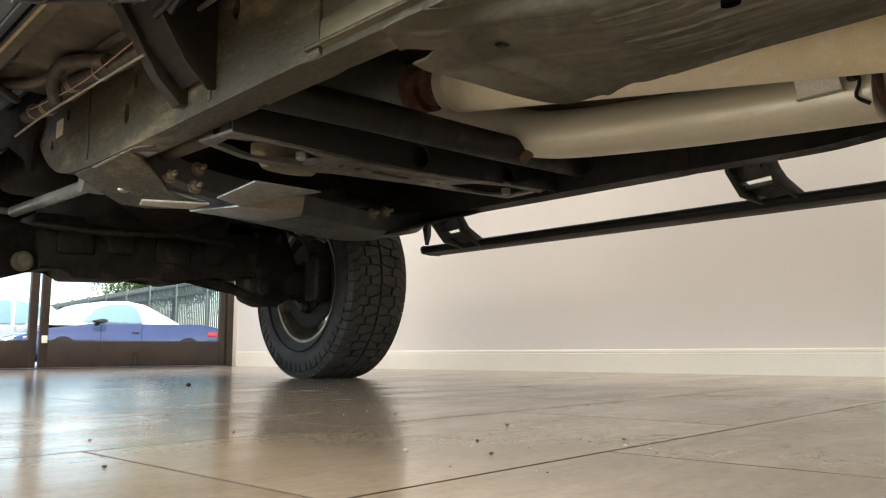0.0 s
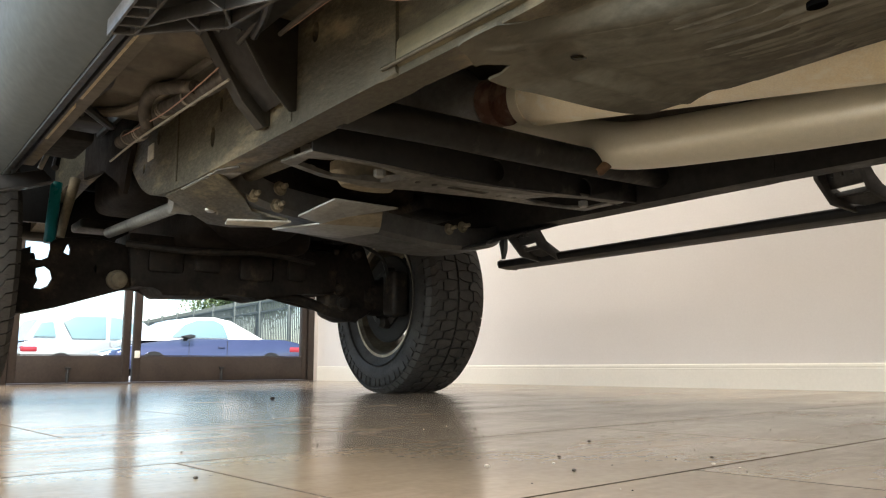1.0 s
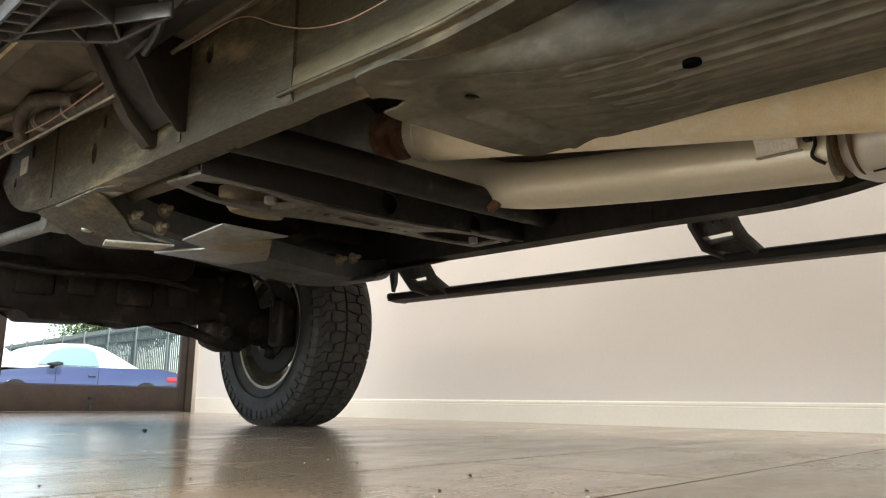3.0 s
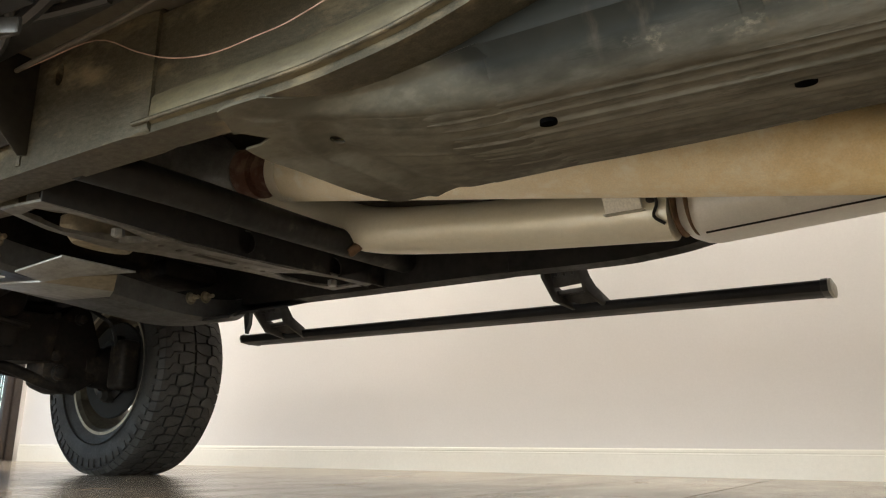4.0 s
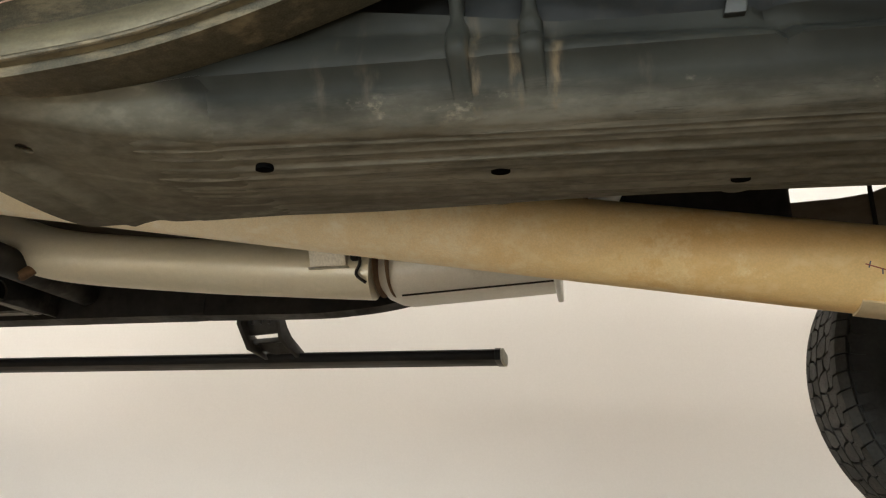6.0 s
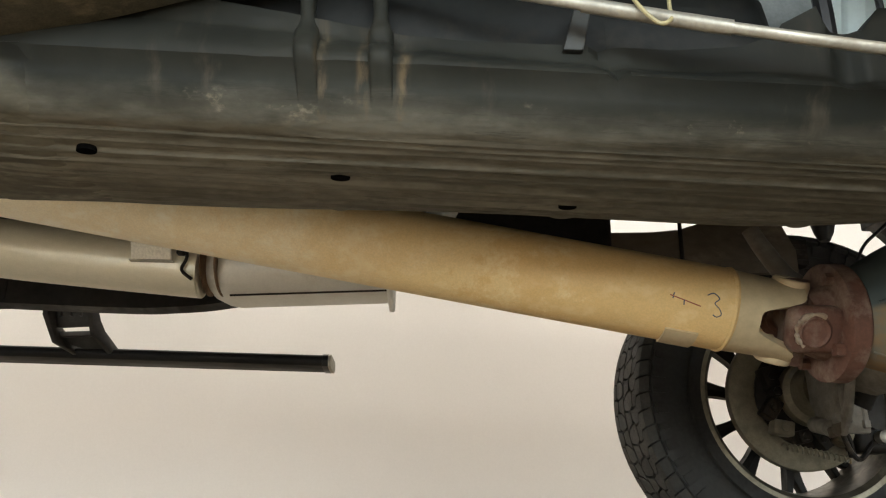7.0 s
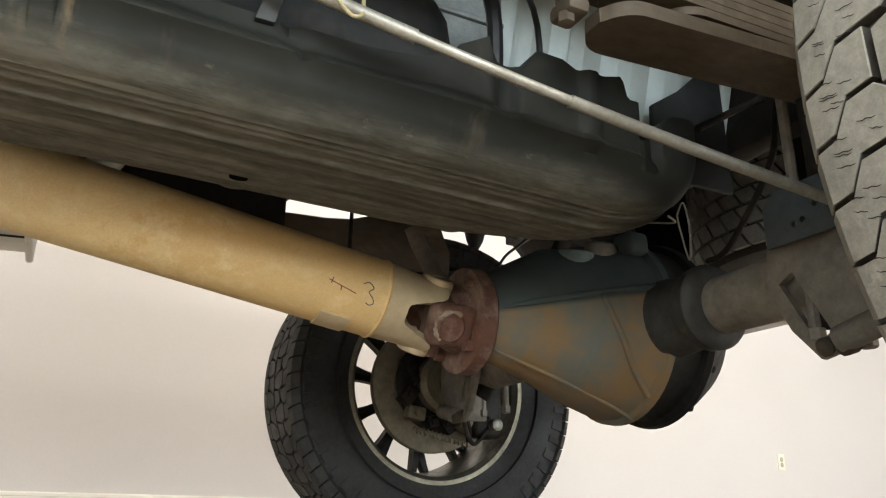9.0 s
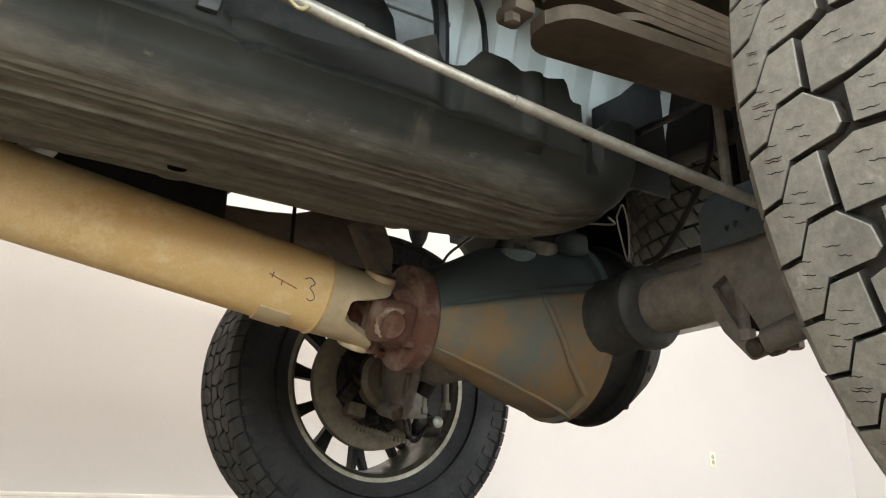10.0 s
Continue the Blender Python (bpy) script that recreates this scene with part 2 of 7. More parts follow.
grime(M_SHAFT, 0, 2.30, 3.00, (0.93, 0.82, 0.62), 14)
grime(M_SHAFT, 0, 2.66, 2.86, (0.94, 0.88, 0.77), 40)
grime(M_SHAFT, 0, 3.05, 3.15, (0.93, 0.85, 0.74), 26)
M_YOKE = surf("yoke_cast", (0.72, 0.58, 0.36), (0.58, 0.46, 0.28), (0.45, 0.65), metal=0.4, scale=12, bump=0.3, grit=0.035)
M_RUST = surf("rusty_red", (0.165, 0.072, 0.045), (0.105, 0.050, 0.034), (0.6, 0.85), metal=0.1, scale=14, bump=0.4,
              stain=(0.27, 0.185, 0.135), stain_at=0.54, stain_scale=11)
M_PIPE = surf("exhaust_steel", (0.86, 0.81, 0.66), (0.77, 0.73, 0.58), (0.36, 0.48), metal=0.32, scale=5, stretch=(0.6, 1, 1), bump=0.06, fine=120, grit=0.035)
M_MUFF = surf("muffler_steel", (0.86, 0.84, 0.77), (0.78, 0.76, 0.69), (0.32, 0.45), metal=0.2, scale=4, bump=0.08,
              stain=(0.62, 0.58, 0.50), stain_at=0.66, stain_scale=6, grit=0.035)
M_CHIP = surf("chipped_rim", (0.46, 0.39, 0.28), (0.20, 0.09, 0.05), (0.5, 0.7), metal=0.2, scale=38, bump=0.4)
M_WELD = surf("weld_rust", (0.20, 0.12, 0.06), (0.12, 0.07, 0.04), (0.6, 0.8), metal=0.3, scale=20, bump=0.4)
M_AXLE_R = surf("axle_tube_rust", (0.315, 0.285, 0.235), (0.170, 0.150, 0.122), (0.5, 0.75), metal=0.2, scale=8,
                stain=(0.21, 0.135, 0.08), stain_at=0.66, stain_scale=6, bump=0.3)
M_NECK = surf("neck_blue_grey", (0.076, 0.076, 0.069), (0.036, 0.036, 0.032), (0.5, 0.7), metal=0.2, scale=8,
              stain=(0.20, 0.14, 0.085), stain_at=0.62, stain_scale=7, bump=0.35)
M_BLUE = surf("bracket_blue", (0.082, 0.098, 0.104), (0.056, 0.067, 0.071), (0.45, 0.6), metal=0.2, scale=9, bump=0.15)
M_TEALCAST = surf("cast_teal", (0.27, 0.33, 0.31), (0.17, 0.21, 0.20), (0.5, 0.7), metal=0.2, scale=12, bump=0.3)
M_LEAF = surf("leaf_steel", (0.150, 0.117, 0.078), (0.085, 0.066, 0.046), (0.5, 0.75), metal=0.2, scale=7, stretch=(0.5, 1, 1),
              stain=(0.25, 0.19, 0.13), stain_at=0.64, stain_scale=8, bump=0.3, grit=0.035)
M_TUBE = surf("zinc_tube", (0.42, 0.40, 0.34), (0.27, 0.25, 0.205), (0.4, 0.58), metal=0.5, scale=20, bump=0.1)
M_RUBBER = surf("tyre_rubber", (0.029, 0.026, 0.0215), (0.017, 0.0155, 0.013), (0.55, 0.8), scale=9, bump=0.15, fine=110,
                stain=(0.05, 0.046, 0.04), stain_at=0.66, stain_scale=6)
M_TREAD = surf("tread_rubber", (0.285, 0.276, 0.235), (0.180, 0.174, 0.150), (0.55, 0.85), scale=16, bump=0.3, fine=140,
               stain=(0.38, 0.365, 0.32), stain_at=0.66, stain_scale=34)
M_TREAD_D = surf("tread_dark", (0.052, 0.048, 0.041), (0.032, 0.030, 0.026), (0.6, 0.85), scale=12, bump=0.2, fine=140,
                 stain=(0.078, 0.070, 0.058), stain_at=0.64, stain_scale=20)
M_HOLE = surf("hole_shade_black", (0.004, 0.004, 0.004), None, (0.9, 1.0), scale=8, bump=0, spec=0.0)
M_SIPE = plain("sipe_dark", (0.012, 0.012, 0.011), 0.9)
M_RIM = surf("rim_black", (0.024, 0.021, 0.016), (0.014, 0.013, 0.011), (0.45, 0.65), metal=0.2, scale=8, bump=0.05,
             stain=(0.10, 0.085, 0.06), stain_at=0.64, stain_scale=8)
M_BARREL = surf("rim_barrel_dusty", (0.115, 0.098, 0.068), (0.048, 0.041, 0.030), (0.3, 0.5), metal=0.4, scale=9, bump=0.05,
                stain=(0.24, 0.21, 0.15), stain_at=0.62, stain_scale=7)
M_LIP = surf("rim_lip_metal", (0.36, 0.31, 0.21), (0.17, 0.14, 0.095), (0.35, 0.55), metal=0.4, scale=14, bump=0.05)
M_BRAKE = surf("brake_dusty", (0.31, 0.27, 0.185), (0.19, 0.16, 0.11), (0.5, 0.75), metal=0.3, scale=10, bump=0.2)
M_GREASE = surf("greasy_black", (0.024, 0.019, 0.014), (0.010, 0.008, 0.0065), (0.45, 0.75), metal=0.1, scale=9, bump=0.4, spec=0.3,
                stain=(0.075, 0.055, 0.036), stain_at=0.62, stain_scale=10)
M_UNDER = surf("undercoat", (0.016, 0.012, 0.009), (0.008, 0.006, 0.005), (0.7, 0.9), scale=7, bump=0.4, spec=0.12,
               stain=(0.035, 0.026, 0.018), stain_at=0.62, stain_scale=8)
M_PLASTIC = surf("black_plastic", (0.018, 0.018, 0.018), (0.012, 0.012, 0.012), (0.3, 0.5), scale=9, bump=0.05)
M_ALLOY = surf("cast_alloy_black", (0.085, 0.082, 0.076), (0.045, 0.043, 0.040), (0.3, 0.5), metal=0.5, scale=14, bump=0.15)
M_PAINT = surf("body_paint", (0.055, 0.063, 0.062), (0.046, 0.053, 0.052), (0.5, 0.62), metal=0.1, scale=2, bump=0.01, spec=0.3, grit=0.02)
M_FLOORPAN = surf("floorpan_undercoat", (0.125, 0.108, 0.082), (0.075, 0.066, 0.050), (0.5, 0.7), scale=5, bump=0.2,
                  stain=(0.17, 0.145, 0.105), stain_at=0.62, stain_scale=6)
M_SILL = surf("sill_primer", (0.60, 0.51, 0.33), (0.40, 0.33, 0.21), (0.5, 0.65), scale=12, bump=0.2)
M_BED = surf("bed_paint", (0.78, 0.84, 0.81), (0.70, 0.76, 0.73), (0.3, 0.45), metal=0.0, scale=3, bump=0.02, grit=0.02)
M_TEAL = surf("shock_teal", (0.010, 0.22, 0.24), (0.008, 0.17, 0.19), (0.25, 0.4), scale=10, bump=0.03)
M_HOSE = surf("hose_grey", (0.125, 0.110, 0.086), (0.070, 0.062, 0.050), (0.5, 0.7), scale=20, bump=0.3)
M_HOSE_D = surf("hose_dark", (0.062, 0.052, 0.040), (0.030, 0.026, 0.021), (0.5, 0.7), scale=24, bump=0.4, stain=(0.15, 0.125, 0.09), stain_at=0.62, stain_scale=20)
M_COPPER = surf("copper_wire", (0.52, 0.34, 0.27), (0.36, 0.22, 0.17), (0.4, 0.55), metal=0.3, scale=30, bump=0.0)
M_IVORY = surf("ivory_plastic", (0.92, 0.88, 0.73), (0.90, 0.85, 0.70), (0.4, 0.5), scale=30, bump=0.02)
M_LABEL = surf("pad_plastic", (0.55, 0.53, 0.45), (0.40, 0.38, 0.32), (0.6, 0.7), scale=30, bump=0.02)
M_YELLOW = surf("loop_plastic", (0.45, 0.38, 0.20), (0.35, 0.30, 0.16), (0.4, 0.5), scale=20, bump=0.0)
M_WHITE = surf("white_plastic", (0.90, 0.88, 0.78), (0.88, 0.85, 0.75), (0.3, 0.4), scale=10, bump=0.0)
M_CRUMB = surf("dirt_crumb", (0.07, 0.055, 0.04), (0.04, 0.03, 0.025), (0.8, 0.9), scale=80, bump=0.2)
M_CRUMB_L = surf("pale_crumb", (0.62, 0.56, 0.46), None, (0.7, 0.8), scale=80, bump=0.2)
M_HANGER = surf("strap_grey", (0.036, 0.037, 0.032), (0.020, 0.020, 0.018), (0.5, 0.7), scale=12, bump=0.2)
M_UPPER = surf("tank_black", (0.013, 0.0135, 0.012), (0.007, 0.0072, 0.0065), (0.45, 0.65), scale=7, bump=0.2, spec=0.3, stain=(0.028, 0.025, 0.019), stain_at=0.62, stain_scale=6)
M_PANEL_SHADE = surf("panel_shade_grey", (0.27, 0.29, 0.28), (0.17, 0.185, 0.178), (0.45, 0.6), scale=9, bump=0.1)
M_BOARD = surf("board_black", (0.018, 0.0175, 0.017), (0.011, 0.011, 0.0105), (0.5, 0.7), scale=14, stretch=(0.3, 1, 1), bump=0.1, spec=0.3)
M_INK = plain("ink_blue", (0.03, 0.06, 0.12), 0.6)
M_INK_R = plain("ink_red", (0.35, 0.06, 0.04), 0.6)
M_LAMP = plain("lamp_diffuser", (1, 0.97, 0.92), 0.5, 0, 3.0)
M_ASPHALT = surf("asphalt", (0.075, 0.073, 0.070), (0.055, 0.054, 0.052), (0.8, 0.95), scale=3, bump=0.3)
M_WALK = surf("concrete_walk", (0.46, 0.44, 0.41), (0.38, 0.36, 0.34), (0.7, 0.9), scale=2, bump=0.2)
M_CARBLUE = surf("car_blue", (0.046, 0.056, 0.125), (0.038, 0.048, 0.108), (0.15, 0.2), metal=0.4, scale=2, bump=0, coat=1)
M_CARSILVER = surf("car_silver", (0.60, 0.63, 0.63), (0.56, 0.59, 0.59), (0.2, 0.28), metal=0.5, scale=2, bump=0, coat=1)
M_CARROOF = surf("car_white", (0.78, 0.78, 0.76), (0.74, 0.74, 0.72), (0.2, 0.3), scale=2, bump=0, coat=1)
M_CARGLASS = plain("car_glass", (0.05, 0.12, 0.13), 0.05)
# its paleness stands for sky reflected in the parked cars' side glass
M_CARWIN = plain("car_glass_painted_sky", (0.15, 0.235, 0.255), 0.05)
M_TAIL = plain("tail_light", (0.26, 0.025, 0.035), 0.15)
M_FENCE = surf("fence_iron", (0.11, 0.13, 0.12), (0.08, 0.095, 0.09), (0.5, 0.7), metal=0.2, scale=10, bump=0.1)
M_LEAFGREEN = surf("leaf_green", (0.11, 0.16, 0.06), (0.08, 0.12, 0.045), (0.5, 0.7), scale=4, bump=0)
M_BARK = surf("bark", (0.13, 0.095, 0.065), (0.08, 0.06, 0.04), (0.8, 0.95), scale=12, bump=0.5)


def glass_mat():
    m, t, b = principled("clear_glass")
    b.inputs["Base Color"].default_value = (0.95, 0.98, 0.97, 1)
    b.inputs["Roughness"].default_value, b.inputs["Transmission Weight"].default_value, b.inputs["IOR"].default_value = 0.0, 1.0, 1.02
    return m


M_GLASS = glass_mat()


# ---- builders ----
def B():
    return bmesh.new()


def obj(name, bm, material, sharp=35):
    bmesh.ops.recalc_face_normals(bm, faces=bm.faces)
    me = bpy.data.meshes.new(name)
    bm.to_mesh(me)
    bm.free()
    me.materials.append(material)
    me.shade_smooth()
    me.set_sharp_from_angle(angle=radians(sharp))
    return new(name, me)


def part(name, bm, material, parent, label="", sharp=35):
    ob = obj(name, bm, material, sharp)
    ob.parent = parent
    return tagged(ob, label)


def thing(name, label, category, m=None, group="", kind=""):
    ob = new(name)
    ob.empty_display_size = 0.1
    if m is not None:
        ob.matrix_world = m
    return tagged(ob, label, category, group, kind)


def box(bm, lo, hi, bevel=0.0, seg=2, m=None):
    r = bmesh.ops.create_cube(bm, size=1)["verts"]
    for v in r:
        v.co = Vector([lo[k] + (v.co[k] + 0.5) * (hi[k] - lo[k]) for k in range(3)])
    if bevel:
        es = list({e for v in r for e in v.link_edges})
        out = bmesh.ops.bevel(bm, geom=es, offset=bevel, segments=seg, affect="EDGES", profile=0.5)
        r = list({v for f in out["faces"] for v in f.verts} | {v for v in r if v.is_valid})
    if m is not None:
        bmesh.ops.transform(bm, matrix=m, verts=r)
    return r


def prism(bm, pts, off, bevel=0.0):
    """A polygon of 3D points pushed along off."""
    off = Vector(off)
    a = [bm.verts.new(p) for p in pts]
    b = [bm.verts.new(Vector(p) + off) for p in pts]
    n = len(pts)
    fs = [bm.faces.new(a), bm.faces.new(b[::-1])]
    for i in range(n):
        fs.append(bm.faces.new((a[i], b[i], b[(i + 1) % n], a[(i + 1) % n])))
    if bevel:
        es = list({e for f in fs for e in f.edges})
        bmesh.ops.bevel(bm, geom=es, offset=bevel, segments=2, affect="EDGES", profile=0.5)


def curve_pts(pts, n=8):
    """A smooth line through points."""
    P = [Vector(p) for p in pts]
    out = []
    for i in range(len(P) - 1):
        p0, p1, p2, p3 = P[max(i - 1, 0)], P[i], P[i + 1], P[min(i + 2, len(P) - 1)]
        for k in range(n):
            t = k / n
            out.append(0.5 * ((2 * p1) + (p2 - p0) * t + (2 * p0 - 5 * p1 + 4 * p2 - p3) * t * t + (3 * p1 - p0 - 3 * p2 + p3) * t ** 3))
    return out + [P[-1]]


def tube(bm, pts, rad, seg=14, caps=True):
    """A round bar along points; rad is one radius or one for each point."""
    P = [Vector(p) for p in pts]
    R = rad if isinstance(rad, (list, tuple)) else [rad] * len(P)
    rings = []
    up = None
    for i, p in enumerate(P):
        d = (P[min(i + 1, len(P) - 1)] - P[max(i - 1, 0)]).normalized()
        if up is None:
            up = d.orthogonal().normalized()
        else:
            up = (up - d * up.dot(d)).normalized()
        side = d.cross(up)
        rings.append([bm.verts.new(p + R[i] * (math.cos(2 * math.pi * k / seg) * up + math.sin(2 * math.pi * k / seg) * side)) for k in range(seg)])
    for a, b in zip(rings, rings[1:]):
        for k in range(seg):
            bm.faces.new((a[k], a[(k + 1) % seg], b[(k + 1) % seg], b[k]))
    if caps:
        bm.faces.new(rings[0][::-1])
        bm.faces.new(rings[-1])


def lathe(bm, prof, origin=(0, 0, 0), axis=(0, 1, 0), seg=48, flat=None, closed=False, caps=True):
    """Turns a profile of (along, radius) round an axis. flat: scales (side, up)."""
    q = Vector(axis).to_track_quat("Z", "Y").to_matrix()
    o = Vector(origin)
    sx, sy = flat or (1, 1)
    rings = []
    for a, r in prof:
        rings.append([bm.verts.new(o + q @ Vector((r * sx * math.cos(2 * math.pi * k / seg), r * sy * math.sin(2 * math.pi * k / seg), a))) for k in range(seg)])
    pairs = list(zip(rings, rings[1:])) + ([(rings[-1], rings[0])] if closed else [])
    for a, b in pairs:
        for k in range(seg):
            bm.faces.new((a[k], a[(k + 1) % seg], b[(k + 1) % seg], b[k]))
    if caps and not closed:
        bm.faces.new(rings[0][::-1])
        bm.faces.new(rings[-1])


def bolt(bm, p, axis, r=0.009, h=0.008):
    lathe(bm, [(-0.004, r), (h * 0.8, r), (h, r * 0.8)], p, axis, 6)


def cut(ob, tool):
    """Cuts real holes out of a mesh with the solid in the bmesh tool."""
    bmesh.ops.recalc_face_normals(tool, faces=tool.faces)
    me = bpy.data.meshes.new("cutter")
    tool.to_mesh(me)
    tool.free()
    c = new("cutter", me)
    md = ob.modifiers.new("cut", "BOOLEAN")
    md.operation, md.object, md.solver = "DIFFERENCE", c, "EXACT"
    dg = bpy.context.evaluated_depsgraph_get()
    dg.update()
    res = bpy.data.meshes.new_from_object(ob.evaluated_get(dg))
    ob.modifiers.clear()
    ob.data = res
    res.shade_smooth()
    res.set_sharp_from_angle(angle=radians(35))
    bpy.data.objects.remove(c)
    return ob


def lerp_path(pts, x):
    for (x0, z0), (x1, z1) in zip(pts, pts[1:]):
        if x <= x1:
            t = (x - x0) / (x1 - x0)
            t = min(max(t, 0), 1)
            return z0 + (z1 - z0) * t
    return pts[-1][1]


def ease(v, a, b):
    k = min(1.0, max(0.0, (v - a) / (b - a)))
    return k * k * (3 - 2 * k)


# ---- the room ----
X0, X1, Y0, Y1 = -5.994, 7.0, -5.0, 3.7645


def room_part(name, lo, hi, material, bevel=0.0):
    bm = B()
    box(bm, lo, hi, bevel)
    ob = obj(name, bm, material)
    ob.matrix_world = ROOM
    return tagged(ob, kind="structure")


room_part("wall_side", (X0 - 0.15, Y1, 0), (X1 + 0.15, Y1 + 0.15, CEIL), M_WALL)
WIN_Z0, WIN_Z1 = 0.35, 2.65
BACK_WINDOWS = ((-5.2, -1.3), (-0.9, 3.0), (3.4, 6.6))
FRONT_WINDOW = (-4.5, 0.80)
bm = B()
box(bm, (X0 - 0.15, Y0 - 0.15, 0), (X1 + 0.15, Y0, WIN_Z0))
box(bm, (X0 - 0.15, Y0 - 0.15, WIN_Z1), (X1 + 0.15, Y0, CEIL))
edges = [X0 - 0.15] + [v for w in BACK_WINDOWS for v in w] + [X1 + 0.15]
for k in range(0, len(edges), 2):
    box(bm, (edges[k], Y0 - 0.15, WIN_Z0), (edges[k + 1], Y0, WIN_Z1))
wb = obj("wall_back", bm, M_WALL)
wb.matrix_world = ROOM
tagged(wb, kind="structure")
room_part("wall_rear", (X1, Y0, 0), (X1 + 0.15, Y1, CEIL), M_WALL)
DOOR_Y0, DOOR_Y1, DOOR_H = 1.17, 3.72, 2.35
bm = B()
for lo, hi in (((X0 - 0.15, Y0, 0), (X0, DOOR_Y0, WIN_Z0)), ((X0 - 0.15, Y0, WIN_Z1), (X0, DOOR_Y0, CEIL)), ((X0 - 0.15, Y0, WIN_Z0), (X0, FRONT_WINDOW[0], WIN_Z1)), ((X0 - 0.15, FRONT_WINDOW[1], WIN_Z0), (X0, DOOR_Y0, WIN_Z1)), ((X0 - 0.15, DOOR_Y0, DOOR_H), (X0, DOOR_Y1, CEIL)), ((X0 - 0.15, DOOR_Y1, 0), (X0, Y1, CEIL))):
    box(bm, lo, hi)
wf = obj("wall_front", bm, M_WALL)
wf.matrix_world = ROOM
tagged(wf, kind="structure")
room_part("ceiling", (X0 - 0.15, Y0 - 0.15, CEIL), (X1 + 0.15, Y1 + 0.15, CEIL + 0.12), M_CEIL)


def baseboard(name, a, b, inward):
    """A moulded skirting along a wall from a to b."""
    a, b, n = Vector(a), Vector(b), Vector(inward)
    bm = B()
    prof = [(0.0, 0.0), (0.015, 0.0), (0.015, 0.102), (0.0125, 0.104), (0.0125, 0.108), (0.014, 0.110), (0.012, 0.120), (0.006, 0.1265), (0.0, 0.1265)]
    prism(bm, [a + n * p + Vector((0, 0, z)) for p, z in prof], b - a)
    ob = obj(name, bm, M_BASE, 25)
    ob.matrix_world = ROOM
    return tagged(ob, kind="structure")


baseboard("baseboard_side", (X0 + 0.02, Y1 - 0.001, 0), (X1 - 0.02, Y1 - 0.001, 0), (0, -1, 0))
baseboard("baseboard_back", (X1 - 0.02, Y0 + 0.001, 0), (X0 + 0.02, Y0 + 0.001, 0), (0, 1, 0))
baseboard("baseboard_rear", (X1 - 0.001, Y1 - 0.02, 0), (X1 - 0.001, Y0 + 0.02, 0), (-1, 0, 0))

# ceiling troffers: unseen, added to light the room, each at its own strength
troffer = None
for ix in range(4):
    for iy in range(3):
        x, y = -4.6 + ix * 3.0, -3.6 + iy * 2.75
        if troffer is None:
            troffer = thing("ceiling_light", "unseen added ceiling light panel, white, flush, rectangular, switched on", "ceiling light", group="ceiling lights")
            bm = B()
            for lo, hi in (((-0.62, -0.32, -0.03), (0.62, -0.29, 0)), ((-0.62, 0.29, -0.03), (0.62, 0.32, 0)), ((-0.62, -0.29, -0.03), (-0.59, 0.29, 0)), ((0.59, -0.29, -0.03), (0.62, 0.29, 0))):
                box(bm, lo, hi, 0.003)
            part("frame", bm, M_WHITE, troffer)
            bm = B()
            box(bm, (-0.588, -0.288, -0.012), (0.588, 0.288, -0.004))
            part("diffuser", bm, M_LAMP, troffer, "glowing white diffuser")
            m = ROOM @ pose(x, y, CEIL - 0.001)
            troffer.matrix_world = m
        else:
            copy_thing(troffer, ROOM @ pose(x, y, CEIL - 0.001))
        la = new("troffer_lamp", bpy.data.lights.new("troffer_lamp", "AREA"))
        la.data.shape, la.data.size, la.data.size_y, la.data.energy, la.data.color = "RECTANGLE", 1.15, 0.55, LAMP_WATTS[iy] * LAMP_ROWS[iy][ix], (1, 0.90, 0.77)
        la.matrix_world = ROOM @ pose(x, y, CEIL - 0.03)

# storefront doors
def leaf(name, y0, y1, hinge):
    """One glazed leaf with stiles, a tall bottom rail and a floor bolt."""
    d = thing(name, "dark bronze aluminium glazed storefront door with tall bottom rail, closed", "door", ROOM, kind="structure")
    xa, xb = X0 - 0.045, X0 - 0.002
    for nm, lo, hi in (("stile", (xa, y0, 0.012), (xb, y0 + 0.055, DOOR_H - 0.05)), ("stile", (xa, y1 - 0.055, 0.012), (xb, y1, DOOR_H - 0.05)),
                       ("bottom_rail", (xa, y0 + 0.055, 0.012), (xb, y1 - 0.055, 0.205)), ("top_rail", (xa, y0 + 0.055, DOOR_H - 0.16), (xb, y1 - 0.055, DOOR_H - 0.05))):
        bm = B()
        box(bm, lo, hi, 0.003)
        part(nm, bm, M_BRONZE, d)
    bm = B()
    box(bm, (xa + 0.018, y0 + 0.056, 0.206), (xa + 0.024, y1 - 0.056, DOOR_H - 0.161))
    p = part("pane", bm, M_GLASS, d, "clear glass pane")
    p.visible_shadow = False
    bm = B()
    box(bm, (xb - 0.002, y0 + 0.055, 0.207), (xb + 0.004, y1 - 0.055, 0.213), 0.001)
    part("glazing_bead", bm, M_BRONZE, d)
    bm = B()
    yb = y0 + (y1 - y0) * 0.47
    box(bm, (xb, yb - 0.012, 0.02), (xb + 0.014, yb + 0.012, 0.085), 0.003)
    tube(bm, [(xb + 0.012, yb, 0.004), (xb + 0.012, yb, 0.11)], 0.006)
    box(bm, (xb, yb - 0.02, 0.105), (xb + 0.022, yb + 0.02, 0.122), 0.004)
    part("floor_bolt", bm, M_PLASTIC, d, "black floor bolt")
    return d


